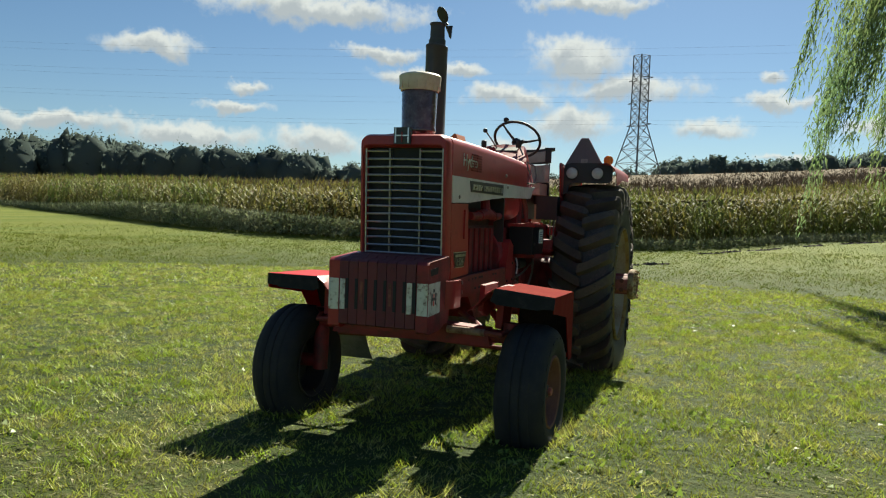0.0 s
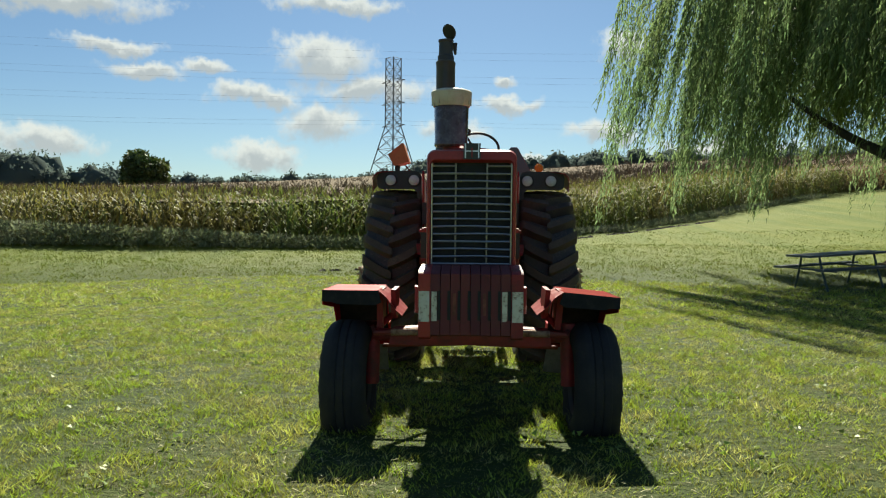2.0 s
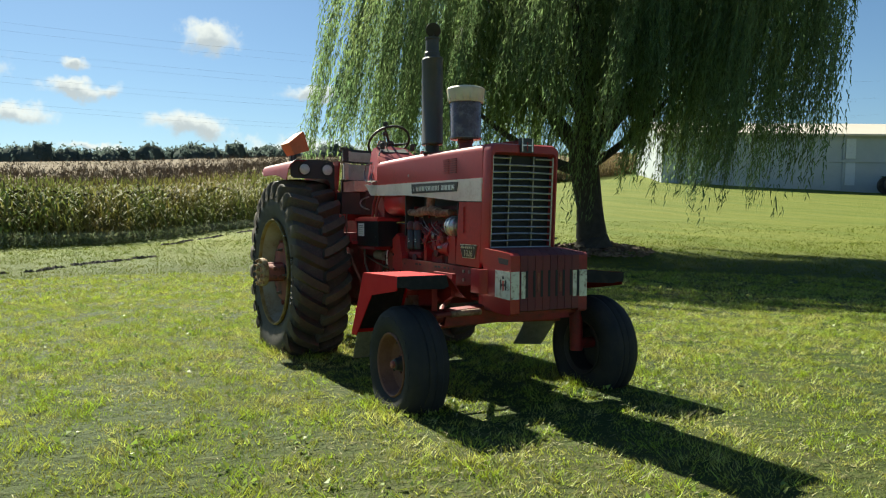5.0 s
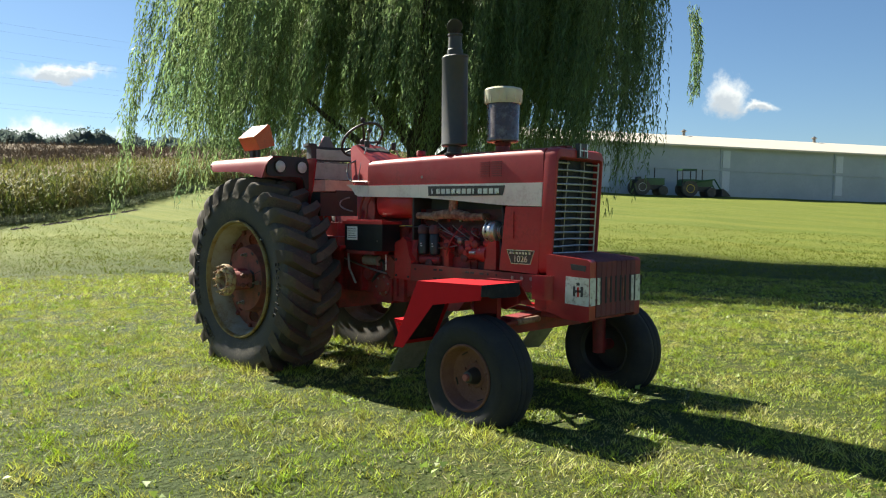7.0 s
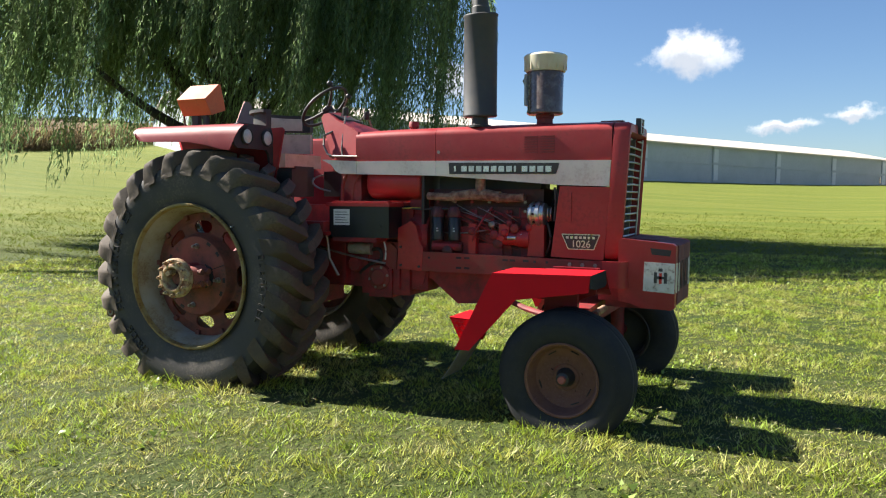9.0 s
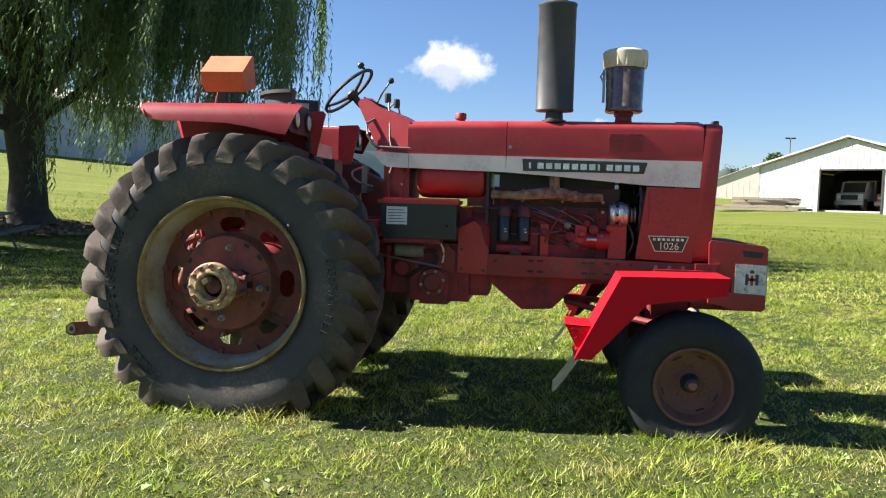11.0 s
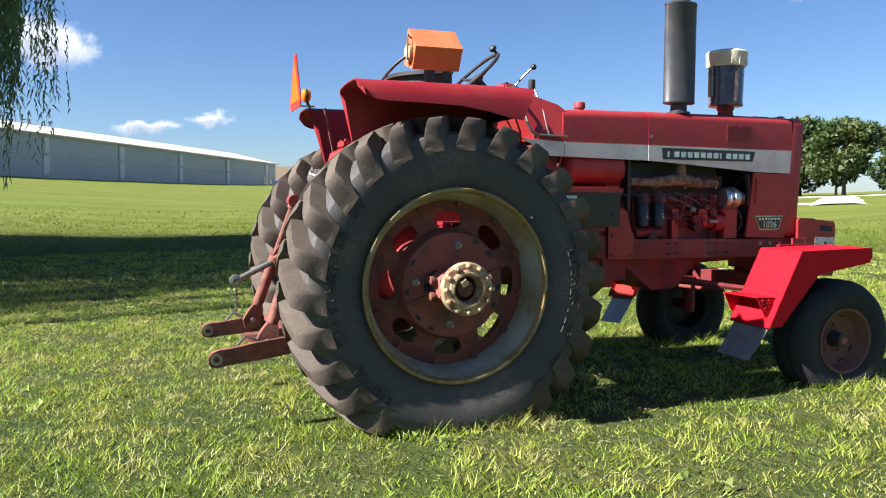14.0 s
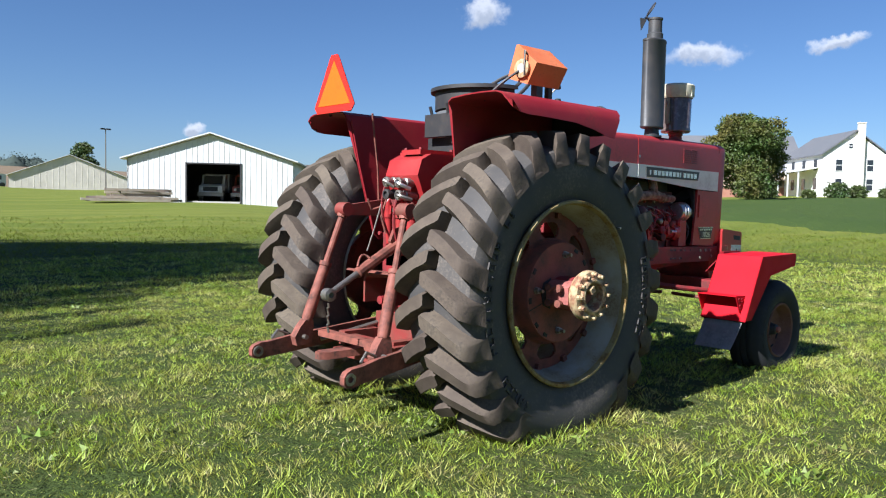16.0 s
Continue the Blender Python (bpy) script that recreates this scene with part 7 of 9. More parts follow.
bm = bmesh.new()
tube(bm, bez(a.lerp(b, 0.45) + Vector((0, 0, 0.03)), a.lerp(b, 0.5) + Vector((0, 0.06, 0.10)), a.lerp(b, 0.62) + Vector((0, 0, 0.035)), 6), 0.007, 6)
part("link_handle", bm, LINK_RUST, top_link)
bm = bmesh.new()
for k in range(7):
    z = b.z - 0.045 - 0.022 * k
    tube(bm, [(b.x - 0.004 * (k % 2), b.y, z), (b.x + 0.005, b.y + 0.008 * (k % 2), z - 0.022)], 0.006, 5)
part("chain", bm, STEEL, top_link)
# drawbar and its frame
bm = bmesh.new()
prism(bm, [(-0.20, -0.04), (-0.98, -0.045), (-1.02, -0.02), (-1.02, 0.02), (-0.98, 0.045), (-0.20, 0.04)], "xy", 0.425, 0.465)
bevel(bm, 0.006, 1)
bar = part("drawbar", bm, LINK_RUST, tractor)
bm = bmesh.new()
box(bm, -0.72, -0.62, -0.30, 0.30, 0.465, 0.500)
box(bm, -0.74, -0.60, -0.26, 0.26, 0.385, 0.424)
box(bm, -0.70, -0.30, -0.26, -0.20, 0.44, 0.52)
box(bm, -0.70, -0.30, 0.20, 0.26, 0.44, 0.52)
box(bm, -0.44, -0.30, -0.24, 0.24, 0.44, 0.62)
bevel(bm, 0.008, 1)
part("drawbar_frame", bm, RED_RUST, bar)
bm = bmesh.new()
box(bm, -0.86, -0.80, -0.30, 0.24, 0.505, 0.54)
box(bm, -0.90, -0.78, -0.34, -0.26, 0.50, 0.545)
bevel(bm, 0.006, 1)
part("sway_block", bm, LINK_RUST, bar)
bm = bmesh.new()
lathe(bm, [(0.05, -0.40), (0.085, -0.44), (0.085, -0.47), (0.05, -0.48), (0.024, -0.485), (0.024, -0.60), (0.0, -0.602)], (0, 0.0, 0.72), "x", 20)
part("power_takeoff", bm, RED_CAST, tractor)
bm = bmesh.new()
prism(bm, [(-0.13, 0.70), (-0.13, 0.84), (-0.10, 0.87), (0.10, 0.87), (0.13, 0.84), (0.13, 0.70), (0.115, 0.70), (0.115, 0.835), (0.09, 0.855), (-0.09, 0.855), (-0.115, 0.835), (-0.115, 0.70)], "yz", -0.62, -0.42)
part("takeoff_shield", bm, RED_RUST, tractor)
for s in (-1, 1):
    bm = bmesh.new()
    tube(bm, [(-0.40, s * 0.22, 0.56), (-0.80, s * (0.30 if s > 0 else 0.38), 0.47)], 0.012, 6)
    part("sway_chain", bm, STEEL, tractor)
# thin upright rods on the fenders and cables at the rear
bm = bmesh.new()
tube(bm, [(-0.36, 0.33, 1.20), (-0.40, 0.30, 1.50), (-0.47, 0.27, 1.82)], 0.007, 6)
part("pull_rope", bm, LINK_RUST, tractor)

# ---- farm buildings and far things ----
def ribbed(bm, x0, x1, z_low, top, y, pitch=0.9, rib=0.07, depth=0.022):
    """A sheet-metal wall in the local xz plane with raised ribs; top(x) gives its upper edge."""
    xs = [x0]
    x = x0
    while x < x1 - 1e-6:
        nx = min(x + pitch, x1)
        xs += [min(x + pitch - rib, x1), min(x + pitch - rib * 0.6, x1), min(x + pitch - rib * 0.3, x1), nx]
        x = nx
    pts = []
    for i, xx in enumerate(xs):
        k = (i - 1) % 4 if i else 3
        pts.append((xx, y - (depth if k in (1, 2) else 0.0)))
    lo = [bm.verts.new((xx, yy, z_low)) for xx, yy in pts]
    hi = [bm.verts.new((xx, yy, top(xx))) for xx, yy in pts]
    for i in range(len(pts) - 1):
        if pts[i + 1][0] - pts[i][0] > 1e-6:
            bm.faces.new((lo[i], lo[i + 1], hi[i + 1], hi[i]))


def slab_roof(bm, x0, x1, y0, z0, y1, z1, t=0.12):
    vs = [(x0, y0, z0), (x1, y0, z0), (x1, y1, z1), (x0, y1, z1)]
    lo = [bm.verts.new((x, y, z - t)) for x, y, z in vs]
    hi = [bm.verts.new(v) for v in vs]
    bm.faces.new(lo[::-1])
    bm.faces.new(hi)
    for i in range(4):
        bm.faces.new((lo[i], lo[(i + 1) % 4], hi[(i + 1) % 4], hi[i]))


def gable_barn(name, label, at, rz, half, depth, base, eave, peak, wall_mat, roof_mat, door=None, pitch=0.46):
    """Ridge along local y; the gable faces local -y at y = 0."""
    b = thing(name, label, "barn", (at[0], at[1], 0), rz=rz)
    top = lambda x: eave + (peak - eave) * (1 - abs(x) / half)
    low = base - 1.0
    bm = bmesh.new()
    if door:
        d0, d1, dz = door
        ribbed(bm, -half, d0, low, top, 0.0, pitch)
        ribbed(bm, d1, half, low, top, 0.0, pitch)
        ribbed(bm, d0, d1, dz, top, 0.0, pitch)
    else:
        ribbed(bm, -half, 0, low, top, 0.0, pitch)
        ribbed(bm, 0, half, low, top, 0.0, pitch)
    part("gable_wall", bm, wall_mat, b, solid=False, smooth=0)
    bm = bmesh.new()
    vs = [bm.verts.new((x, 0.15, z)) for x, z in ((-half, low), (-half, eave), (0, peak), (half, eave), (half, low))] if not door else None
    if vs:
        bm.faces.new(vs)
    box(bm, -half, -half + 0.12, 0.0, depth, low, eave)
    box(bm, half - 0.12, half, 0.0, depth, low, eave)
    box(bm, -half, half, depth - 0.12, depth, low, eave)
    part("wall", bm, wall_mat, b, smooth=0)
    for s in (-1, 1):
        bm = bmesh.new()
        slab_roof(bm, 0, s * (half + 0.35), -0.3, 0, depth + 0.3, 0)
        for v in bm.verts:
            v.co.z += peak + 0.16 - (peak - eave) * abs(v.co.x) / half
        part("roof", bm, roof_mat, b, smooth=0)
        bm = bmesh.new()
        slab_roof(bm, 0, s * (half + 0.36), -0.36, 0, -0.30, 0, 0.09)
        for v in bm.verts:
            v.co.z += peak + 0.17 - (peak - eave) * abs(v.co.x) / half
        part("barge_board", bm, BARN_WHITE, b, smooth=0)
    return b, top, low


white_barn, _, _ = gable_barn("barn", "white ribbed steel barn with an open doorway", (20.51, 46.54), -37.6, 5.6, 140.0, 1.27, 4.05, 5.80, BARN_WHITE, BARN_ROOF, (-1.6, 1.99, 3.785), 0.36)
bm = bmesh.new()
for x0, x1, z0, z1 in ((-1.70, -1.6, 0.2, 3.88), (1.99, 2.09, 0.2, 3.88), (-1.70, 2.09, 3.785, 3.88)):
    box(bm, x0, x1, -0.06, 0.06, z0, z1)
part("door_frame", bm, BLACK, white_barn, smooth=0)
bm = bmesh.new()
box(bm, -5.4, 5.4, 0.2, 25.5, 1.13, 1.25)
part("barn_floor", bm, GRAVEL, white_barn, smooth=0)
bm = bmesh.new()
box(bm, -5.45, 5.45, 14.0, 14.1, 1.0, 4.6)
part("inner_wall", bm, INTERIOR, white_barn, smooth=0)


def barn_point(x, y, z):
    a = radians(-37.6)
    return (20.51 + x * math.cos(a) - y * math.sin(a), 46.54 + x * math.sin(a) + y * math.cos(a), z)


def parked_truck(x, y, mat, label):
    px, py, _ = barn_point(x, y, 0)
    t = thing("truck", label, "truck", (px, py, 1.252), rz=-37.6)
    t.scale = (0.85, 0.85, 0.85)
    bm = bmesh.new()
    prism(bm, [(0, 0.75), (0, 1.30), (0.9, 1.40), (1.35, 2.25), (2.6, 2.30), (2.7, 0.75)], "yz", -0.95, 0.95)
    bevel(bm, 0.08, 2)
    part("cab", bm, mat, t)
    bm = bmesh.new()
    prism(bm, [(0.93, 1.44), (1.32, 2.16), (1.29, 2.18), (0.90, 1.46)], "yz", -0.78, 0.78)
    part("windscreen", bm, WINDOW, t)
    bm = bmesh.new()
    box(bm, -1.05, 1.05, -0.15, 0.1, 0.45, 0.75)
    bevel(bm, 0.03, 1)
    part("bumper", bm, STEEL, t)
    bm = bmesh.new()
    box(bm, -0.6, 0.6, -0.03, 0.02, 0.85, 1.22)
    part("grille", bm, DARKVOID, t)
    bm = bmesh.new()
    box(bm, -1.05, 1.05, 2.7, 6.0, 0.8, 2.4)
    part("body", bm, mat, t)
    for sx in (-1, 1):
        for yy in (0.6, 4.8):
            bm = bmesh.new()
            lathe(bm, [(0.2, -0.13), (0.46, -0.12), (0.48, 0), (0.46, 0.12), (0.2, 0.13)], (sx * 0.9, yy, 0.48), "x", 20)
            part("wheel", bm, RUBBER, t)
        bm = bmesh.new()
        lathe(bm, [(0.11, -0.02), (0.11, -0.05), (0, -0.06)], (sx * 0.72, 0, 1.03), "y", 12)
        part("headlight", bm, LENS, t)


parked_truck(-0.45, 2.0, TRUCK_GREY, "pale grey old truck parked inside the barn")
parked_truck(1.75, 2.8, TRUCK_RED, "red flatbed truck parked inside the barn")

tan_barn, _, _ = gable_barn("barn", "low tan ribbed steel barn with pale roof", (36.1, 130.4), -17.0, 8.75, 24.0, 2.2, 4.72, 8.2, TAN_SIDING, BARN_ROOF, None, 0.9)
for x in (-5.2, 1.6, 6.2):
    bm = bmesh.new()
    box(bm, x - 0.5, x + 0.5, -0.05, 0.02, 0.75, 1.65)
    w = part("window", bm, BARN_WHITE, tan_barn, smooth=0)
    bm = bmesh.new()
    box(bm, x - 0.42, x + 0.42, -0.065, -0.03, 0.82, 1.58)
    part("pane", bm, WINDOW, w, smooth=0)

# long shed with curtain walls
SHED_L, SHED_W = 114.0, 18.0
shed = thing("long_shed", "very long grey livestock shed with pale roof", "shed", (-47.3, 49.4, 4.75), rz=55.3, tilt=(0.0, 1.2))
bm = bmesh.new()
box(bm, 0, SHED_L, 0.0, 0.2, -1.5, 2.28)
part("lower_wall", bm, SHED_GREY, shed, smooth=0)
bm = bmesh.new()
box(bm, 0, SHED_L, 0.05, 0.2, 2.28, 4.8)
part("upper_wall", bm, SHED_GREY, shed, smooth=0)
bm = bmesh.new()
box(bm, 0, SHED_L, -0.10, 0.05, 2.2, 2.42)
part("rail", bm, SHED_GREY, shed, smooth=0)
k = 0
x = 3.0
while x < SHED_L:
    for z0, z1 in ((0.1, 2.2), (2.55, 4.35)):
        bm = bmesh.new()
        box(bm, x, x + 0.85, -0.05, 0.06, z0, z1)
        part("light_panel", bm, SHED_LIGHT, shed, smooth=0)
    bm = bmesh.new()
    box(bm, x - 0.25, x - 0.12, -0.08, 0.06, -0.8, 4.8)
    part("post", bm, SHED_GREY, shed, smooth=0)
    x += 13.4
bm = bmesh.new()
vs = [(SHED_L, 0.0, -1.5), (SHED_L, 0.0, 4.8), (SHED_L, SHED_W / 2, 6.7), (SHED_L, SHED_W, 4.8), (SHED_L, SHED_W, -1.5)]
a = [bm.verts.new(v) for v in vs]
bm.faces.new(a)
part("end_wall", bm, SHED_GREY, shed, solid=False, smooth=0)
bm = bmesh.new()
bm.faces.new([bm.verts.new((0.0, v[1], v[2])) for v in vs[::-1]])
part("end_wall", bm, SHED_GREY, shed, solid=False, smooth=0)
for y0, z0, y1, z1 in ((-0.5, 4.75, SHED_W / 2, 6.85), (SHED_W + 0.5, 4.75, SHED_W / 2, 6.85)):
    bm = bmesh.new()
    slab_roof(bm, -0.4, SHED_L + 0.4, y0, z0, y1, z1, 0.2)
    part("roof", bm, BARN_ROOF, shed, smooth=0)
for x in (30, 47, 64):
    bm = bmesh.new()
    tube(bm, [(x, SHED_W / 2, 6.7), (x, SHED_W / 2, 7.3)], 0.18, 10)
    lathe(bm, [(0.3, 7.3), (0.34, 7.34), (0.0, 7.6)], (x, SHED_W / 2, 0), "z", 12)
    part("roof_vent", bm, STEEL, shed)
for x in (SHED_L - 4.5, SHED_L - 2.4):
    bm = bmesh.new()
    box(bm, x, x + 0.9, -0.04, 0.03, 0.9, 1.9)
    part("window", bm, WINDOW, shed, smooth=0)


# green tractors parked in front of the shed
def far_tractor(x, y, rz, loader, cab, label, size=1.0):
    z = gz(x, y)
    t = thing("tractor", label, "tractor", (x, y, z), rz=rz, group="green tractors by the shed")
    t.scale = (size, size, size)
    bm = bmesh.new()
    box(bm, 0.7, 2.5, -0.38, 0.38, 1.05, 1.72)
    bevel(bm, 0.08, 2)
    part("hood", bm, GREEN_PAINT, t)
    bm = bmesh.new()
    box(bm, -0.3, 2.4, -0.3, 0.3, 0.6, 1.1)
    part("chassis", bm, BLACK, t)
    for s in (-1, 1):
        bm = bmesh.new()
        lathe(bm, [(0.42, -0.22), (0.78, -0.22), (0.82, 0), (0.78, 0.22), (0.42, 0.22)], (0, s * 0.8, 0.82), "y", 28)
        w = part("rear_wheel", bm, RUBBER, t)
        bm = bmesh.new()
        lathe(bm, [(0.46, s * 0.20), (0.40, s * 0.235), (0.2, s * 0.15), (0.0, s * 0.16)], (0, s * 0.8, 0.82), "y", 24)
        part("rim", bm, YELLOW_PAINT if cab else TRUCK_GREY, w)
        bm = bmesh.new()
        lathe(bm, [(0.25, -0.15), (0.46, -0.15), (0.48, 0), (0.46, 0.15), (0.25, 0.15)], (2.2, s * 0.75, 0.48), "y", 22)
        part("front_wheel", bm, RUBBER, t)
        bm = bmesh.new()
        box(bm, -0.5, 0.6, s * 0.55, s * 1.0, 1.55, 1.63)
        part("fender", bm, GREEN_PAINT, t)
        if loader:
            bm = bmesh.new()
            tube(bm, [(0.7, s * 0.6, 1.5), (2.6, s * 0.6, 1.75), (3.4, s * 0.6, 0.5)], 0.08, 8)
            part("loader_arm", bm, GREEN_PAINT, t)
    bm = bmesh.new()
    tube(bm, [(1.6, 0, 1.7), (1.6, 0, 2.75)], 0.06, 8)
    part("exhaust", bm, BLACK, t)
    if cab:
        bm = bmesh.new()
        box(bm, -0.75, 0.75, -0.72, 0.72, 2.62, 2.78)
        bevel(bm, 0.05, 2)
        part("cab_roof", bm, GREEN_PAINT, t)
        for cx, cy in ((-0.68, -0.66), (-0.68, 0.66), (0.68, -0.66), (0.68, 0.66)):
            bm = bmesh.new()
            tube(bm, [(cx, cy, 1.3), (cx, cy, 2.65)], 0.06, 6)
            part("cab_post", bm, BLACK, t)
        bm = bmesh.new()
        box(bm, -0.7, 0.7, -0.68, 0.68, 1.1, 1.75)
        part("cab_base", bm, GREEN_PAINT, t)
    else:
        bm = bmesh.new()
        box(bm, -0.3, 0.15, -0.25, 0.25, 1.35, 1.85)
        bevel(bm, 0.06, 2)
        part("seat", bm, BLACK, t)
    if loader:
        bm = bmesh.new()
        prism(bm, [(3.2, 0.1), (4.1, 0.1), (4.1, 0.2), (3.4, 0.85), (3.2, 0.8)], "xz", -0.95, 0.95)
        part("bucket", bm, BLACK, t)


far_tractor(-33.9, 63.3, 52, False, False, "dark green open tractor parked beside a shed")
far_tractor(-30.7, 66.9, 50, True, True, "green cab tractor with front loader parked by a shed")

far_tractor(34.9, 228.9, 195, False, True, "green cab tractor parked beside a blue tarpaulin", 1.75)

# flagpole, yard things and truck beyond the shed
fp = thing("flagpole", "white flagpole with a small striped flag", "flagpole", (39.2, 232.3, gz(39.2, 232.3)))
fp.scale = (2.0, 2.0, 2.0)
bm = bmesh.new()
tube(bm, [(0, 0, 0), (0, 0, 4.75)], 0.07, 8)
part("pole", bm, BARN_WHITE, fp)
bm = bmesh.new()
loft(bm, [[(-0.05 - 1.45 * u, 0.08 * math.sin(6 * u), 4.7 - 0.55 * u), (-0.05 - 1.45 * u, 0.08 * math.sin(6 * u) + 0.02, 4.7 - 0.55 * u), (-0.05 - 1.45 * u, 0.08 * math.sin(6 * u) + 0.02, 3.8 - 0.75 * u), (-0.05 - 1.45 * u, 0.08 * math.sin(6 * u), 3.8 - 0.75 * u)] for u in (0, 0.25, 0.5, 0.75, 1.0)])
flag = part("flag", bm, FLAG_RED, fp, "red and white striped cloth flag")
bm = bmesh.new()
box(bm, -0.65, -0.05, -0.04, 0.12, 4.15, 4.62)
part("flag_corner", bm, FLAG_BLUE, flag)

tarp = thing("tarp_covered_load", "blue tarpaulin over a parked load", "tarpaulin", (31.5, 231.4, gz(31.5, 231.4) - 0.05))
tarp.scale = (1.8, 1.8, 1.8)
bm = bmesh.new()
prism(bm, [(-1.9, 0), (-1.8, 0.55), (-0.9, 1.15), (0.5, 1.2), (1.6, 0.75), (1.9, 0)], "xz", -1.2, 1.2)
bevel(bm, 0.25, 2)
part("cover", bm, BLUE_TARP, tarp)
wagon = thing("farm_wagon", "dull green farm wagon standing in the yard", "wagon", (41.9, 231.8, gz(41.9, 231.8) - 0.05))
wagon.scale = (1.7, 1.7, 1.7)
bm = bmesh.new()
box(bm, -2.0, 1.9, -1.1, 1.1, 0.75, 0.95)
box(bm, -2.0, 1.9, -1.15, -1.05, 0.95, 1.25)
box(bm, -2.0, -1.9, -1.1, 1.1, 0.95, 1.35)
bevel(bm, 0.05, 1)
part("body", bm, GREEN_METAL, wagon)
for x in (-1.4, 1.3):
    bm = bmesh.new()
    lathe(bm, [(0.2, -1.2), (0.5, -1.2), (0.5, -0.9), (0.2, -0.9)], (x, 0, 0.5), "y", 16)
    part("wheel", bm, RUBBER, wagon)
yard_truck = thing("truck", "white truck parked beside a tan barn", "truck", (45.6, 227.2, gz(45.6, 227.2) - 0.1), rz=190)
yard_truck.scale = (1.6, 1.6, 1.6)
bm = bmesh.new()
prism(bm, [(-1.6, 0.5), (1.6, 0.5), (1.65, 1.1), (0.9, 1.25), (0.5, 2.3), (-1.0, 2.35), (-1.6, 2.2)], "xz", -0.95, 0.95)
bevel(bm, 0.08, 2)
part("cab", bm, BARN_WHITE, yard_truck)
bm = bmesh.new()
box(bm, -0.9, 0.3, -0.98, 0.98, 1.35, 2.05)
part("window", bm, WINDOW, yard_truck)
for x in (-1.0, 1.0):
    bm = bmesh.new()
    lathe(bm, [(0.2, -1.0), (0.45, -1.0), (0.45, 1.0), (0.2, 1.0)], (x, 0, 0.45), "y", 16)
    part("axle_wheels", bm, RUBBER, yard_truck)

lamp_pole = thing("yard_light", "tall steel yard light pole behind the barns", "lamp post", (40.6, 127.0, gz(40.6, 127)))
bm = bmesh.new()
tube(bm, [(0, 0, 0), (0, 0, 9.9)], [0.13, 0.08], 8)
part("pole", bm, STEEL, lamp_pole)
for s in (-1, 1):
    bm = bmesh.new()
    box(bm, s * 0.1, s * 0.8, -0.2, 0.2, 9.8, 10.02)
    part("lamp_head", bm, BLACK, lamp_pole)

# lumber piled in front of the white barn
pile = thing("lumber_pile", "pile of weathered planks lying on the grass", "lumber", (15.3, 47.4, gz(15.3, 47.4) + 0.06), rz=-16)
rl = random.Random(11)
for layer, (n, half_l) in enumerate(((7, 2.5), (6, 2.3), (5, 1.6), (5, 1.5), (5, 1.7))):
    for k in range(n):
        bm = bmesh.new()
        cx = rl.uniform(-0.4, 0.6) + (0.5 if layer > 1 else 0)
        L = half_l * rl.uniform(0.8, 1.1)
        yy = (k - n / 2) * 0.26 + rl.uniform(-0.05, 0.05)
        box(bm, cx - L, cx + L, yy, yy + 0.2, 0.165 * layer, 0.165 * layer + 0.15)
        bmesh.ops.transform(bm, matrix=pose(0, 0, 0, rl.uniform(-1, 1), rl.uniform(-0.5, 0.5), rl.uniform(-5, 5)), verts=bm.verts)
        part("plank", bm, LUMBER, pile, smooth=0)

# white farmhouse on the rise
house = thing("farmhouse", "white two-storey farmhouse with grey slate roof", "house", (99.6, 33.5, 4.1), rz=-45)
HW, HE, HP, HD = 3.9, 4.7, 7.5, 12.0
bm = bmesh.new()
lo = [(-HW, -1), (-HW, HE), (0, HP), (HW, HE), (HW, -1)]
prism(bm, lo, "xz", 0.0, HD)
part("wall", bm, HOUSE_WHITE, house, smooth=0)
for s in (-1, 1):
    bm = bmesh.new()
    slab_roof(bm, 0, s * (HW + 0.4), -0.35, 0, HD + 0.35, 0, 0.18)
    for v in bm.verts:
        v.co.z += HP + 0.22 - (HP - HE) * abs(v.co.x) / HW
    part("roof", bm, SLATE, house, smooth=0)
bm = bmesh.new()
box(bm, 0.15, 0.95, -0.55, 0.0, -1, 8.6)
box(bm, 0.1, 1.0, -0.6, 0.05, 8.45, 8.62)
part("chimney", bm, TAN_SIDING, house, smooth=0)
for x, z, w, h in ((-1.9, 3.3, 0.45, 0.75), (1.9, 3.3, 0.45, 0.75), (1.9, 0.9, 0.45, 0.75), (-1.9, 0.9, 0.45, 0.75), (-0.55, 5.7, 0.3, 0.35)):
    bm = bmesh.new()
    box(bm, x - w, x + w, -0.07, 0.02, z - h, z + h)
    win = part("window", bm, HOUSE_WHITE, house, smooth=0)
    for k in (-1, 1):
        bm = bmesh.new()
        box(bm, x - w + 0.07, x + w - 0.07, -0.085, -0.04, z + (0.04 if k > 0 else -h + 0.06), z + (h - 0.06 if k > 0 else -0.04))
        part("pane", bm, WINDOW, win, smooth=0)
    for s in (-1, 1):
        bm = bmesh.new()
        box(bm, x + s * (w + 0.05), x + s * (w + 0.38), -0.05, 0.02, z - h, z + h)
        part("shutter", bm, HOUSE_WHITE, win, smooth=0)
for y in (2.0, 5.5, 9.0):
    for z in (1.0, 3.4):
        bm = bmesh.new()
        box(bm, -HW - 0.06, -HW + 0.02, y - 0.45, y + 0.45, z - 0.7, z + 0.7)
        part("window", bm, WINDOW, house, smooth=0)
bm = bmesh.new()
slab_roof(bm, -HW - 2.6, -HW, 1.0, 2.6, HD - 1, 2.6, 0.14)
for v in bm.verts:
    v.co.z += 0.5 * (v.co.x + HW + 2.6) / 2.6
part("porch_roof", bm, BARN_WHITE, house, smooth=0)
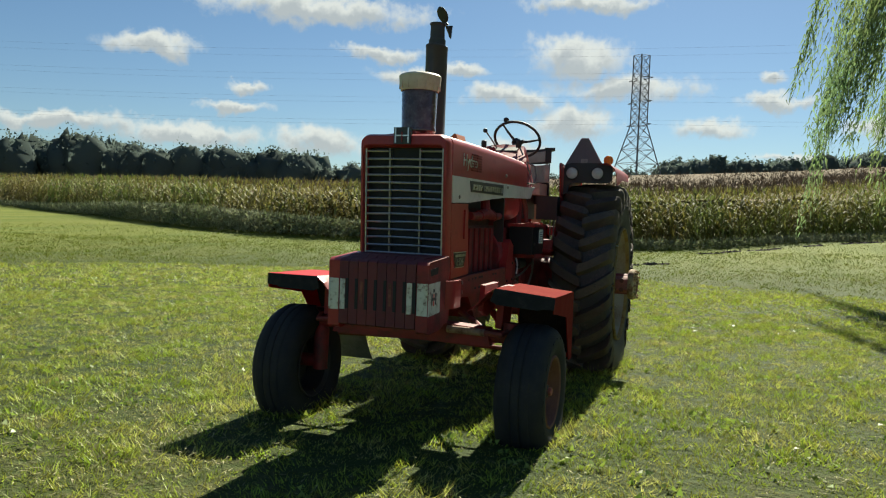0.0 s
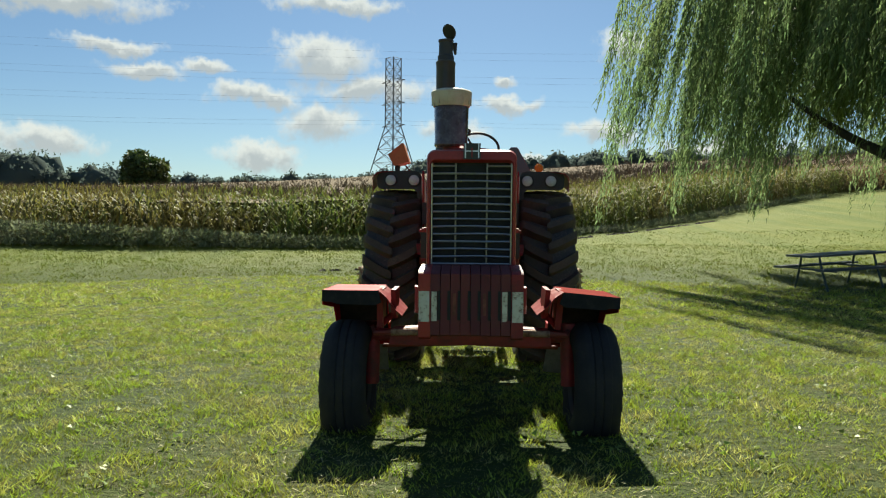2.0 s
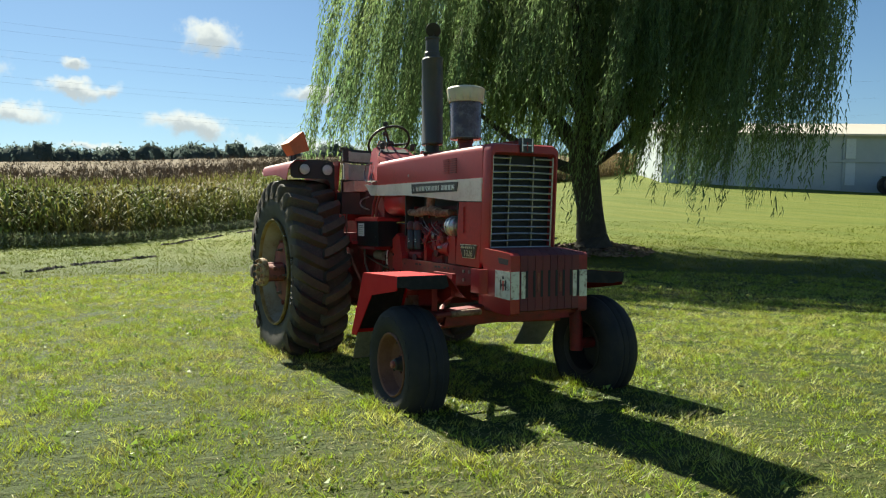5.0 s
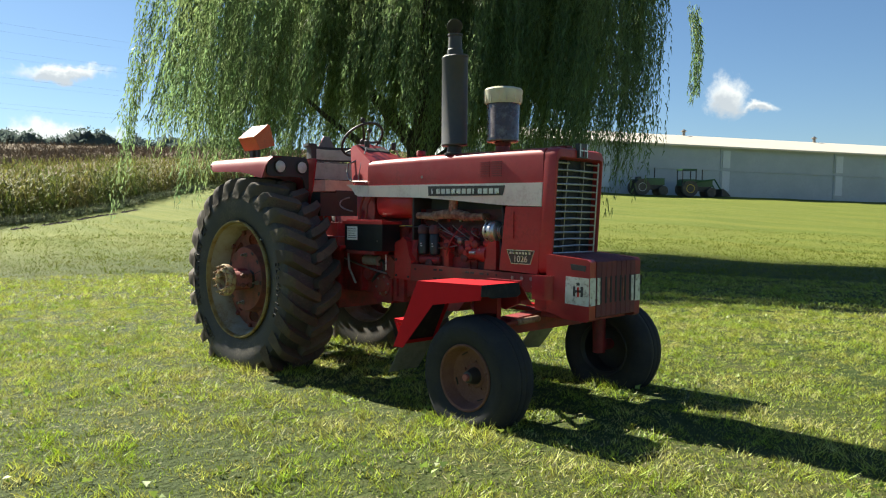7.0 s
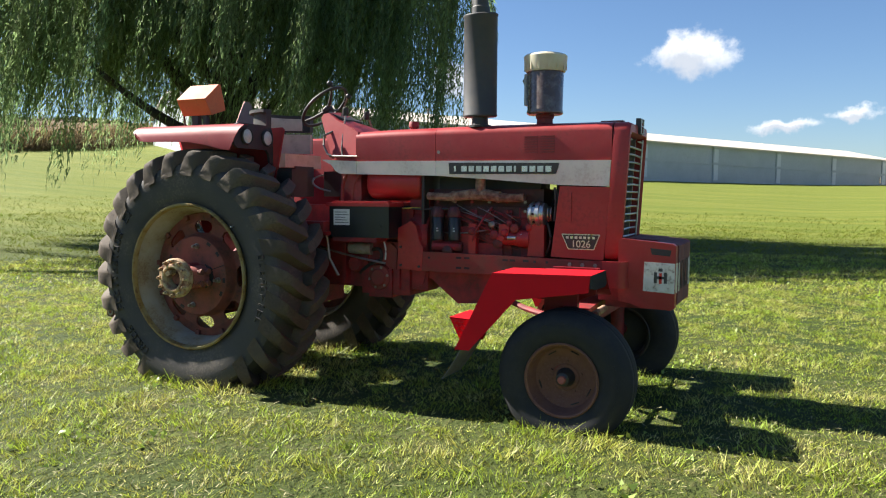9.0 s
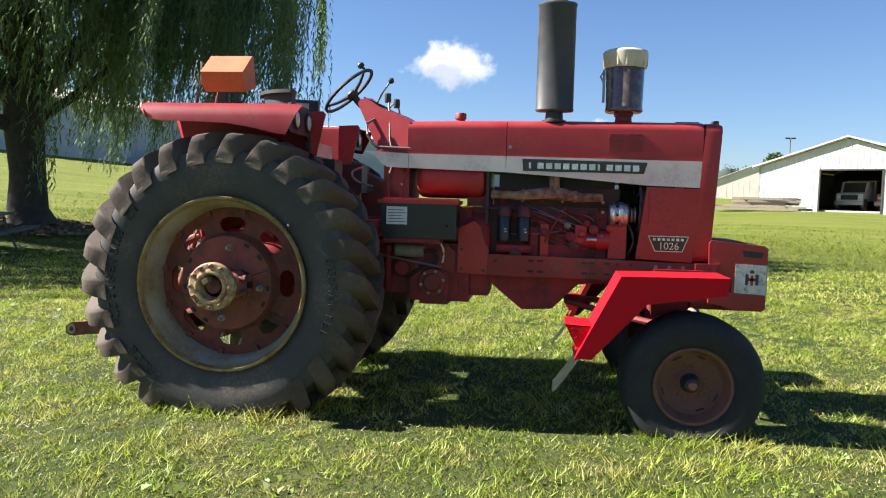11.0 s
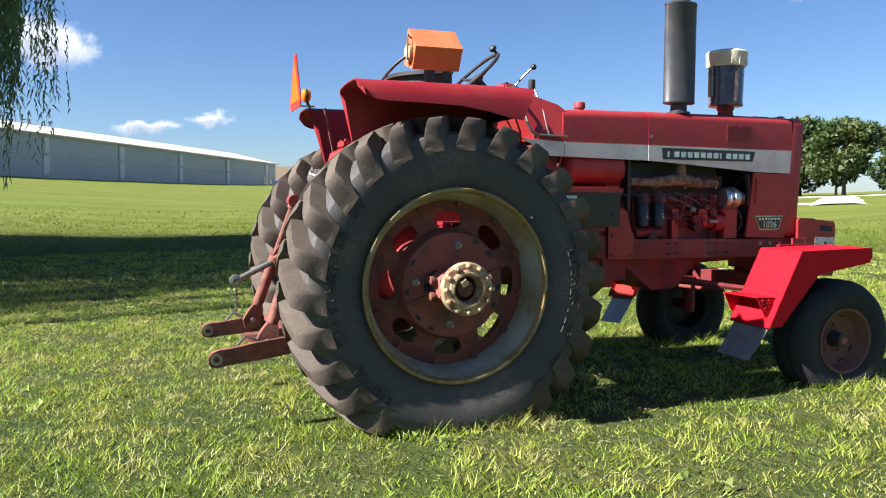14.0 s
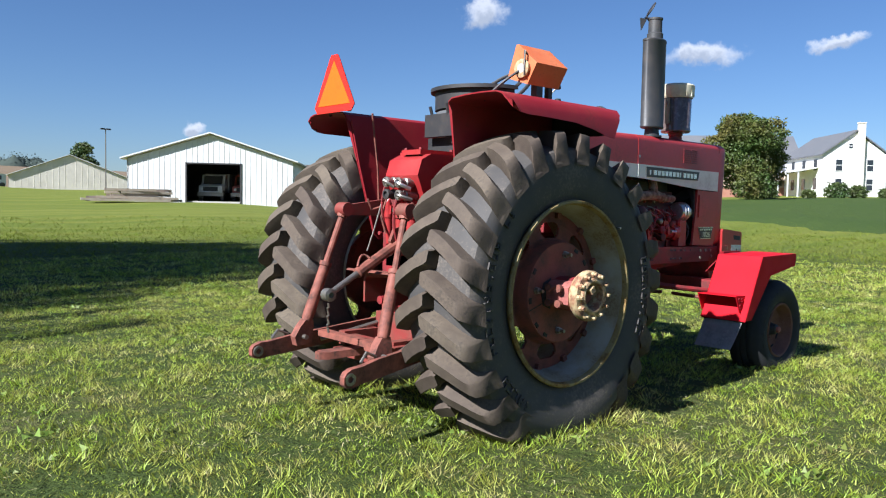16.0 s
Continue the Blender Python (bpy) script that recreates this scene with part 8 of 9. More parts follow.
for y in (1.2, 4.5, 7.8, 10.8):
    bm = bmesh.new()
    box(bm, -HW - 2.5, -HW - 2.35, y - 0.08, y + 0.08, -1, 2.6)
    part("porch_post", bm, BARN_WHITE, house, smooth=0)
bm = bmesh.new()
box(bm, HW, HW + 3.5, 1.5, 8, -1, 2.9)
part("annex", bm, HOUSE_WHITE, house, smooth=0)
bm = bmesh.new()
slab_roof(bm, HW - 0.1, HW + 3.8, 1.2, 3.0, 8.3, 3.0, 0.15)
for v in bm.verts:
    v.co.z += 1.0 * (HW + 3.8 - v.co.x) / 3.9
part("annex_roof", bm, SLATE, house, smooth=0)

# old bank barn behind the maple, with a brick house beside it
bank = thing("bank_barn", "old tan board barn with grey slate roof", "barn", (93.9, 58.2, 2.5), rz=-50)
bm = bmesh.new()
prism(bm, [(0, -1), (0, 5.0), (6.5, 10.0), (13, 5.0), (13, -1)], "yz", 0.0, 20.0)
part("wall", bm, BARN_BOARD, bank, smooth=0)
for y0, y1 in ((-0.5, 6.5), (13.5, 6.5)):
    bm = bmesh.new()
    slab_roof(bm, -0.5, 20.5, y0, 4.75, y1, 10.15, 0.2)
    part("roof", bm, SLATE, bank, smooth=0)
bm = bmesh.new()
box(bm, 3.2, 20.0, -0.06, 0.1, 0.0, 2.3)
part("overshot_recess", bm, BRICK, bank, smooth=0)
for x in (4.5, 7.0, 9.5, 12.0, 14.5):
    bm = bmesh.new()
    box(bm, x - 0.06, x + 0.06, -0.04, 0.02, 2.6, 4.7)
    part("batten", bm, BARN_BOARD, bank, smooth=0)
brick_house = thing("brick_house", "brick gabled house half hidden by trees", "house", (98.0, 69.3, 2.5), rz=-62)
bm = bmesh.new()
prism(bm, [(-3, -1), (-3, 4.6), (0, 7.2), (3, 4.6), (3, -1)], "xz", 0.0, 9.0)
part("wall", bm, BRICK, brick_house, smooth=0)
for s in (-1, 1):
    bm = bmesh.new()
    slab_roof(bm, 0, s * 3.3, -0.3, 0, 9.3, 0, 0.15)
    for v in bm.verts:
        v.co.z += 7.35 - 2.6 * abs(v.co.x) / 3
    part("roof", bm, SLATE, brick_house, smooth=0)
bm = bmesh.new()
box(bm, 1.0, 1.7, 7.5, 8.2, 5.5, 8.6)
part("chimney", bm, BRICK, brick_house, smooth=0)
util = thing("utility_pole", "weathered wooden utility pole near the far trees", "pole", (78.5, 71.0, gz(78.5, 71) - 0.2))
bm = bmesh.new()
tube(bm, [(0, 0, 0), (0, 0, 7.5)], [0.16, 0.12], 8)
part("pole", bm, LUMBER, util)
bm = bmesh.new()
box(bm, -0.9, 0.9, -0.06, 0.06, 6.9, 7.05)
part("crossarm", bm, LUMBER, util)


# picnic table under the willow
def picnic_table(x, y, rz):
    t = thing("picnic_table", "dark weathered picnic table standing under a willow", "picnic table", (x, y, gz(x, y) + 0.02), rz=rz, tilt=(0.0, -3.2))
    for k in range(5):
        bm = bmesh.new()
        box(bm, -0.92, 0.92, -0.37 + 0.149 * k, -0.23 + 0.149 * k, 0.675, 0.715)
        bevel(bm, 0.006, 1)
        part("tabletop_plank", bm, TABLE_WOOD, t)
    for s in (-1, 1):
        for k in range(2):
            bm = bmesh.new()
            y0 = s * 0.68 - 0.13 + 0.135 * k
            box(bm, -0.92, 0.92, y0, y0 + 0.125, 0.42, 0.46)
            bevel(bm, 0.006, 1)
            part("bench_plank", bm, TABLE_WOOD, t)
        for u in (-0.62, 0.62):
            bm = bmesh.new()
            tube(bm, [(u, s * 0.28, 0.675), (u, s * 0.36, 0.40), (u, s * 0.52, 0.0)], 0.022, 8)
            part("leg", bm, GREEN_METAL, t)
    for u in (-0.62, 0.62):
        bm = bmesh.new()
        tube(bm, [(u, -0.78, 0.41), (u, 0.78, 0.41)], 0.022, 8)
        part("seat_bar", bm, GREEN_METAL, t)


picnic_table(-8.56, 7.63, 102)

# lattice pylon and its cables beyond the corn
PX, PY = -191.0, -19.5
pylon = thing("pylon", "tall steel lattice power pylon behind the corn", "pylon", (PX, PY, gz(PX, PY) - 0.8), rz=50)
PH = 44.0 - gz(PX, PY)


def pylon_half(z):
    u = z / PH
    return 5.4 + (1.45 - 5.4) * u / 0.50 if u < 0.50 else 1.45 - 0.15 * (u - 0.5)


for sx, sy in ((-1, -1), (-1, 1), (1, -1), (1, 1)):
    bm = bmesh.new()
    tube(bm, [(sx * pylon_half(z), sy * pylon_half(z), z) for z in (0, PH * 0.5, PH)], 0.14, 4)
    part("leg", bm, PYLON, pylon, smooth=0)
levels = [0, 0.12, 0.23, 0.33, 0.42, 0.50, 0.56, 0.62, 0.68, 0.74, 0.80, 0.86, 0.92, 1.0]
for i in range(len(levels) - 1):
    z0, z1 = PH * levels[i], PH * levels[i + 1]
    h0, h1 = pylon_half(z0), pylon_half(z1)
    for face in range(4):
        bm = bmesh.new()
        a = radians(90 * face)
        def rot(px, py, z):
            return (px * math.cos(a) - py * math.sin(a), px * math.sin(a) + py * math.cos(a), z)
        tube(bm, [rot(-h0, h0, z0), rot(h1, h1, z1)], 0.07, 4)
        tube(bm, [rot(h0, h0, z0), rot(-h1, h1, z1)], 0.07, 4)
        tube(bm, [rot(-h1, h1, z1), rot(h1, h1, z1)], 0.06, 4)
        part("brace", bm, PYLON, pylon, smooth=0)
for f in (0.505, 0.667, 0.83):
    for s in (-1, 1):
        bm = bmesh.new()
        z = PH * f
        tube(bm, [(s * 1.2, 0, z + 0.6), (s * 4.2, 0, z)], 0.09, 4)
        tube(bm, [(s * 1.2, 0, z - 0.2), (s * 4.2, 0, z)], 0.09, 4)
        part("crossarm", bm, PYLON, pylon, smooth=0)
cables = thing("power_cables", "thin power cables strung across the sky", "cable")
gp = gz(PX, PY)
for f in (0.505, 0.667, 0.83, 1.0):
    for s in (-1, 1):
        for ex, ey, ez in ((-95.0, -330.0, gp + 4), (-165.0, 260.0, gp + 6)):
            z = gp + PH * f
            p0, p2 = Vector((PX + s * 4.2 * 0.99, PY + s * 4.2 * 0.14, z)), Vector((ex + s * 4.0, ey, ez + PH * f))
            mid = (p0 + p2) / 2 - Vector((0, 0, 9.0))
            bm = bmesh.new()
            tube(bm, bez(p0, mid, p2, 14), 0.010, 4)
            part("cable", bm, WIRE, cables)


# bark mulch round the foot of the willow
rm = np.random.RandomState(91)
n = 900
rr, aa = 0.55 + 0.95 * rm.uniform(0, 1, n) ** 0.8, rm.uniform(0, 2 * np.pi, n)
mx, my = -9.6 + rr * np.cos(aa) * 1.15, 10.7 + rr * np.sin(aa)
mz = ground_z(mx, my) + 0.05 + 0.03 * rm.uniform(0, 1, n)
mulch_v = []
for x, y, z in zip(mx, my, mz):
    d = rm.normal(size=3) * (0.06, 0.06, 0.02)
    o = rm.normal(size=3) * (0.05, 0.05, 0.03)
    c = np.array((x, y, z))
    mulch_v += [c - d, c + o, c + d, c - o]
mulch = sheet("mulch", np.array(mulch_v), np.arange(4 * n, dtype=np.int32).reshape(-1, 4), MULCH)
tagged(mulch, "reddish bark mulch heaped round the willow trunk", "mulch", kind="stuff")

# broken furrow of dark soil across the lawn
rf = np.random.RandomState(17)
clods = []
for (x0, y0), (x1, y1), n in (((-13.2, -4.0), (-17.2, 0.4), 170), ((-21.0, 1.0), (-24.8, 4.0), 120), ((-25.6, 4.6), (-34.5, 13.5), 330)):
    for k in range(n):
        u = rf.uniform()
        if math.sin(u * 19 + x0) > 0.75:
            continue
        c = np.array((x0 + (x1 - x0) * u + 0.25 * math.sin(u * 7), y0 + (y1 - y0) * u + 0.2 * math.sin(u * 11), 0.0)) + rf.normal(0, 0.05, 3) * (1, 1, 0)
        c[2] = gz(c[0], c[1]) + 0.02
        s = rf.uniform(0.05, 0.13)
        q = [c + s * np.array(v) * rf.uniform(0.6, 1.2) for v in ((-1, 0, -0.3), (0, -1, -0.3), (1, 0, -0.3), (0, 1, -0.3), (0.1, 0.1, 0.45))]
        for i in range(4):
            clods += [q[i], q[(i + 1) % 4], q[4]]
furrow = sheet("furrow", np.array(clods), np.arange(len(clods), dtype=np.int32).reshape(-1, 3), SOIL)
tagged(furrow, "broken line of dark turned soil in grass", "furrow", kind="stuff")

# white outbuilding with a grey roof, shrubs before it, an antenna mast behind it
hut = thing("outbuilding", "white outbuilding with grey roof and small windows", "shed", (52.0, 61.75, 0.74), rz=-39.7)
HL, HB, HEV, HRG = 4.95, 5.0, 2.35, 3.42
bm = bmesh.new()
prism(bm, [(0.0, -0.9), (0.0, HEV), (HB / 2, HRG), (HB, HEV), (HB, -0.9)], "yz", -HL, HL)
part("wall", bm, HOUSE_WHITE, hut, smooth=0)
for y0, y1 in ((-0.25, HB / 2), (HB + 0.25, HB / 2)):
    bm = bmesh.new()
    slab_roof(bm, -HL - 0.2, HL + 0.2, y0, HEV - 0.08, y1, HRG + 0.08, 0.09)
    part("roof", bm, SHED_ROOF, hut, smooth=0)
for x in (-HL - 0.26, HL + 0.2):
    bm = bmesh.new()
    slab_roof(bm, x, x + 0.06, -0.28, HEV - 0.09, HB / 2, HRG + 0.10, 0.18)
    part("barge_board", bm, BARN_WHITE, hut, smooth=0)
for x in (-1.7, 2.15):
    bm = bmesh.new()
    box(bm, x - 0.52, x + 0.52, -0.05, 0.02, 1.05, 1.95)
    hut_window = part("window", bm, BARN_WHITE, hut, smooth=0)
    for s in (-1, 1):
        bm = bmesh.new()
        box(bm, x + s * 0.245 - 0.21, x + s * 0.245 + 0.21, -0.07, -0.03, 1.12, 1.88)
        part("pane", bm, WINDOW, hut_window, smooth=0)
mast = thing("antenna_mast", "slender steel antenna mast behind an outbuilding", "antenna", (58.7, 65.4, gz(58.7, 65.4)))
bm = bmesh.new()
tube(bm, [(0, 0, 0), (0, 0, 8.7)], [0.10, 0.05], 8)
part("pole", bm, STEEL, mast)
bm = bmesh.new()
tube(bm, [(-0.35, 0.1, 0), (-0.17, 0.06, 4.9)], 0.04, 6)
part("stay", bm, STEEL, mast)
bm = bmesh.new()
box(bm, -0.7, -0.17, -0.1, 0.2, 4.4, 5.2)
bevel(bm, 0.05, 2)
part("receiver_box", bm, HOUSE_WHITE, mast)

# gravel drive between the far trees and the lawn
def strip(name, label, pts, half, lift=0.03):
    v, f = [], []
    for i, (x, y) in enumerate(pts):
        a, b = pts[max(i - 1, 0)], pts[min(i + 1, len(pts) - 1)]
        d = Vector((b[0] - a[0], b[1] - a[1])).normalized()
        for k in range(5):
            o = (k - 2) / 2 * half
            px, py = x - d.y * o, y + d.x * o
            v.append((px, py, gz(px, py) + lift + (0.05 if 0 < k < 4 else -0.06)))
    for i in range(len(pts) - 1):
        for k in range(4):
            f.append((5 * i + k, 5 * i + 5 + k, 5 * i + 6 + k, 5 * i + 1 + k))
    ob = sheet(name, np.array(v), np.array(f), GRAVEL, smooth=True)
    tagged(ob, label, "drive", kind="structure")


strip("gravel_drive", "pale gravel farm drive beyond the lawn", [(tuple(Vector((38.0, 46.0)).lerp(Vector((46.0, 39.0)), u / 24))) for u in range(25)], 0.9)
strip("gravel_yard", "pale gravel turning place by the far trees", [(tuple(Vector((42.3, 36.5)).lerp(Vector((71.5, 63.9)), u / 12))) for u in range(13)], 1.9, 0.05)
strip("gravel_lane", "pale gravel lane in front of the far trees", [(tuple(Vector((60.0, 74.0)).lerp(Vector((92.0, 52.0)), u / 12))) for u in range(13)], 1.4, 0.06)

# ---- plants ----
rs = np.random.RandomState(3)


def leaf_tris(p, size, aspect=0.45, hang=0.0, rnd=rs):
    """One pointed leaf triangle at each place p, turned at random; hang pulls the tip down."""
    n = len(p)
    d = rnd.normal(size=(n, 3))
    d[:, 2] -= hang
    d /= np.linalg.norm(d, axis=1)[:, None]
    o = rnd.normal(size=(n, 3))
    o -= (o * d).sum(1)[:, None] * d
    o /= np.linalg.norm(o, axis=1)[:, None]
    size = np.broadcast_to(size, (n,))[:, None] * rnd.uniform(0.6, 1.3, (n, 1))
    v = np.stack([p - o * size * aspect * 0.5, p + o * size * aspect * 0.5, p + d * size], 1)
    return v.reshape(-1, 3)


def tri_faces(n):
    return np.arange(3 * n, dtype=np.int32).reshape(-1, 3)


def crown_points(n, lobes, rnd=rs):
    """Points near the skins of overlapping ellipsoid lobes: x, y, z, rx, ry, rz each."""
    out = []
    w = np.array([l[3] * l[4] + l[4] * l[5] for l in lobes])
    pick = rnd.choice(len(lobes), size=n, p=w / w.sum())
    L = np.array(lobes)[pick]
    d = rnd.normal(size=(n, 3))
    d /= np.linalg.norm(d, axis=1)[:, None]
    r = rnd.uniform(0.55, 1.06, (n, 1)) ** 0.6
    bump = 1 + 0.12 * np.sin(d[:, :1] * 9 + L[:, :1]) * np.sin(d[:, 1:2] * 8 + L[:, 1:2] * 3) + 0.1 * np.sin(d[:, 2:3] * 11)
    return L[:, :3] + d * L[:, 3:] * r * bump


def broad_tree(x, y, height, width, mat, label, seed, leaves=9000, size=0.34, base=None, trunk=0.25, clear=0.2, name="tree"):
    rnd = np.random.RandomState(seed)
    z = gz(x, y) - 0.1 if base is None else base
    t = thing(name, label, "tree", (x, y, z))
    lobes = []
    for k in range(16):
        a, u = rnd.uniform(0, 2 * math.pi), rnd.uniform(0, 1)
        hz = height * (clear + 0.12 + (0.80 - clear) * u)
        spread = width * 0.5 * (0.72 * math.sqrt(max(0.05, 1 - (abs(u - 0.35) / 0.75) ** 2)))
        rr = width * rnd.uniform(0.13, 0.22)
        lobes.append((spread * math.cos(a) * rnd.uniform(0.5, 1), spread * math.sin(a) * rnd.uniform(0.5, 1), hz, rr, rr, rr * 0.8))
    lobes.append((0, 0, height * 0.86, width * 0.2, width * 0.2, height * 0.13))
    lobes.append((0, 0, height * 0.5, width * 0.3, width * 0.3, height * 0.25))
    p = crown_points(leaves, lobes, rnd)
    sheet("crown", leaf_tris(p, size, 0.8, 0.2, rnd), tri_faces(len(p)), mat, t)
    bm = bmesh.new()
    tube(bm, [(0, 0, -0.3), (0, 0, height * 0.12), (0.05, 0.03, height * 0.35), (0.0, 0.1, height * 0.7)], [trunk * 1.4, trunk, trunk * 0.8, trunk * 0.25], 10)
    for k in range(6):
        l = lobes[k]
        tube(bm, bez((0, 0, height * (clear + 0.05 + 0.05 * k)), (l[0] * 0.4, l[1] * 0.4, l[2] * 0.7), l[:3], 5), [trunk * 0.45 * (1 - 0.15 * i) for i in range(6)], 6)
    part("trunk", bm, BARK, t)
    return t


broad_tree(68.4, 31.6, 7.4, 10.0, LEAF_MAPLE, "broad green maple tree beginning to turn yellow", 5, 46000, 0.21, base=2.6, trunk=0.22, clear=0.03)
broad_tree(-167.0, -74.0, 9.7, 14.0, LEAF_FAR, "lone rounded oak tree standing beyond the corn", 6, 9000, 0.75, trunk=0.4)
for k, (az, r, h, w) in enumerate(((44.4, 106, 10.0, 9.5), (41.6, 102, 9.8, 9.0), (38.4, 112, 8.5, 8.0), (36.6, 108, 7.0, 6.5), (35.0, 103, 6.0, 5.5), (46.2, 114, 7.2, 8.0))):
    broad_tree(r * math.cos(radians(az)), r * math.sin(radians(az)), h, w, LEAF_MAPLE if k in (3, 4) else LEAF_FAR, "leafy green tree at the edge of the lawn" if k not in (3, 4) else "small yellowing tree by the brick house", 20 + k, 8000, 0.5, trunk=0.22, clear=0.04)
broad_tree(50.4, 168.0, 10.0, 7.0, LEAF_FAR, "rounded tree rising behind the tan barn", 31, 3500, 0.5)
broad_tree(121.0, 29.0, 11.0, 9.0, LEAF_FAR, "dark tree beside the white farmhouse", 32, 4000, 0.6)
for k, (x, y, r) in enumerate(((90.0, 31.8, 1.3), (92.4, 30.4, 1.0), (87.0, 38.5, 1.1), (95.0, 28.2, 0.8), (86.5, 33.5, 0.7), (43.6, 61.3, 0.75), (45.4, 60.0, 0.9), (46.6, 59.0, 0.8), (49.0, 57.4, 0.7), (51.0, 55.6, 0.65))):
    sh = thing("shrub", "low rounded garden shrub by the farmhouse" if x > 80 else "small leafy shrub before a white outbuilding", "shrub", (x, y, gz(x, y) - 0.1), group="garden shrubs")
    p = crown_points(1500, [(0, 0, r * 0.7, r, r, r * 0.8), (r * 0.5, 0.2, r * 0.6, r * 0.6, r * 0.6, r * 0.6)])
    sheet("leaves", leaf_tris(p, 0.3, 0.7), tri_faces(len(p)), LEAF_FAR, sh)

# far woods along the horizon
wp = []
rw = np.random.RandomState(8)
wf = []
base_n = 0
for az0, az1, r0, r1, h0, h1, count in ((-122, -136, 235, 285, 17, 21.5, 80), (-136, -150, 230, 280, 14.0, 17.5, 130), (-150, -157, 225, 265, 9.5, 12.5, 60), (-157, -176, 215, 250, 6.0, 8.4, 190),
                                        (-176, -196, 205, 240, 8.6, 11.0, 210), (-196, -212, 200, 235, 7.8, 10.2, 160), (96, 84, 440, 470, 12, 14, 30), (80.3, 75.4, 425, 440, 15.5, 18.5, 34)):
    for k in range(count):
        a = radians(rw.uniform(az0, az1))
        r = rw.uniform(r0, r1)
        h = rw.uniform(h0, h1) * rw.uniform(0.8, 1.08)
        x, y = r * math.cos(a), r * math.sin(a)
        z = gz(x, y)
        w = h * rw.uniform(0.35, 0.55)
        # a lumpy closed crown, with loose leaves on its skin
        u, v = np.meshgrid(np.linspace(0, 2 * np.pi, 10, endpoint=False), np.linspace(0.06, 0.94, 7) * np.pi, indexing="ij")
        lump = 0.80 + 0.16 * np.sin(3 * u + 9 * rw.uniform()) * np.sin(4 * v + 9 * rw.uniform()) + rw.normal(0, 0.06, u.shape)
        P = np.stack([x + w * lump * np.cos(u) * np.sin(v), y + w * lump * np.sin(u) * np.sin(v), z + h * 0.48 + h * 0.50 * lump * np.cos(v)], -1).reshape(-1, 3)
        i, j = np.meshgrid(np.arange(10), np.arange(6), indexing="ij")
        q = np.stack([i * 7 + j, i * 7 + j + 1, ((i + 1) % 10) * 7 + j + 1, ((i + 1) % 10) * 7 + j], -1).reshape(-1, 4)
        wp.append(P)
        wf.append(np.concatenate([q[:, [0, 1, 2]], q[:, [0, 2, 3]]]) + base_n)
        base_n += len(P)
        mid = np.array([x, y, z + h * 0.48])
        loose = leaf_tris(mid + (P[rw.randint(0, len(P), 300)] - mid) * rw.uniform(0.90, 1.08, (300, 1)) + rw.normal(0, 0.045 * h, (300, 3)), 0.72, 0.9, 0.0, rw)
        wp.append(loose)
        wf.append(tri_faces(300) + base_n)
        base_n += len(loose)
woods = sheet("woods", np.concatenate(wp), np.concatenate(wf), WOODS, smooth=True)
tagged(woods, "dark green woods along the horizon, haze in their colour", "woods", kind="stuff")

# brown field on the far slope between shed and barn
fa = np.radians(np.linspace(52, 97, 40))
fr = np.linspace(246, 430, 14)
FX, FY = fr[:, None] * np.cos(fa), fr[:, None] * np.sin(fa)
FZ = ground_z(FX, FY) + 0.2 + 0.074 * (fr[:, None] - 246) * np.clip(1.0 - 0.0004 * (fr[:, None] - 246), 0, 2) * np.clip((98 - np.degrees(fa)) / 6, 0, 1)
n1, n2 = FX.shape
fi, fj = np.meshgrid(np.arange(n1 - 1), np.arange(n2 - 1), indexing="ij")
ff = np.stack([fi * n2 + fj, (fi + 1) * n2 + fj, (fi + 1) * n2 + fj + 1, fi * n2 + fj + 1], -1).reshape(-1, 4)
far_field = sheet("far_field", np.stack([FX, FY, FZ], -1).reshape(-1, 3), ff, CORN_DRY, smooth=True)
tagged(far_field, "brown ripe crop field on a far slope", "field", kind="structure")

# dark green field beyond the lawn
sa = np.radians(np.linspace(-12, 34, 70))
near_r = np.interp(np.degrees(sa), [-12, 0, 18, 28, 31, 34], [24, 25, 28.5, 38, 46, 60])
far_r = np.interp(np.degrees(sa), [-12, 18, 27, 31, 34], [86, 88, 84, 72, 66])
u = np.linspace(0, 1, 40)[:, None]
SR = near_r * (1 - u) + far_r * u
SX, SY = SR * np.cos(sa), SR * np.sin(sa)
edge = np.minimum(np.minimum(u * 12, (1 - u) * 12), 1)
SZ = ground_z(SX, SY) - 0.05 + 0.32 * np.clip(edge, 0, 1) + rs.normal(0, 0.03, SX.shape)
n1, n2 = SX.shape
fi, fj = np.meshgrid(np.arange(n1 - 1), np.arange(n2 - 1), indexing="ij")
ff = np.stack([fi * n2 + fj, (fi + 1) * n2 + fj, (fi + 1) * n2 + fj + 1, fi * n2 + fj + 1], -1).reshape(-1, 4)
soy = sheet("green_field", np.stack([SX, SY, SZ], -1).reshape(-1, 3), ff, SOY, smooth=True)
tagged(soy, "low dark green clover field beyond the lawn", "field", kind="structure")

# ---- corn field ----
EDGE = np.array([(-55, -95), (-35.5, -49), (-25.0, -26.5), (-19.9, -15.5), (-20.6, -8.8), (-23.5, -0.4), (-30.4, 7.3), (-45.5, 21.0), (-53, 29), (-56, 37), (-56, 47), (-62, 58), (-76, 76)], float)
seg = np.linalg.norm(np.diff(EDGE, axis=0), axis=1)
cum = np.concatenate([[0], np.cumsum(seg)])


def edge_at(s):
    return np.stack([np.interp(s, cum, EDGE[:, 0]), np.interp(s, cum, EDGE[:, 1])], -1)


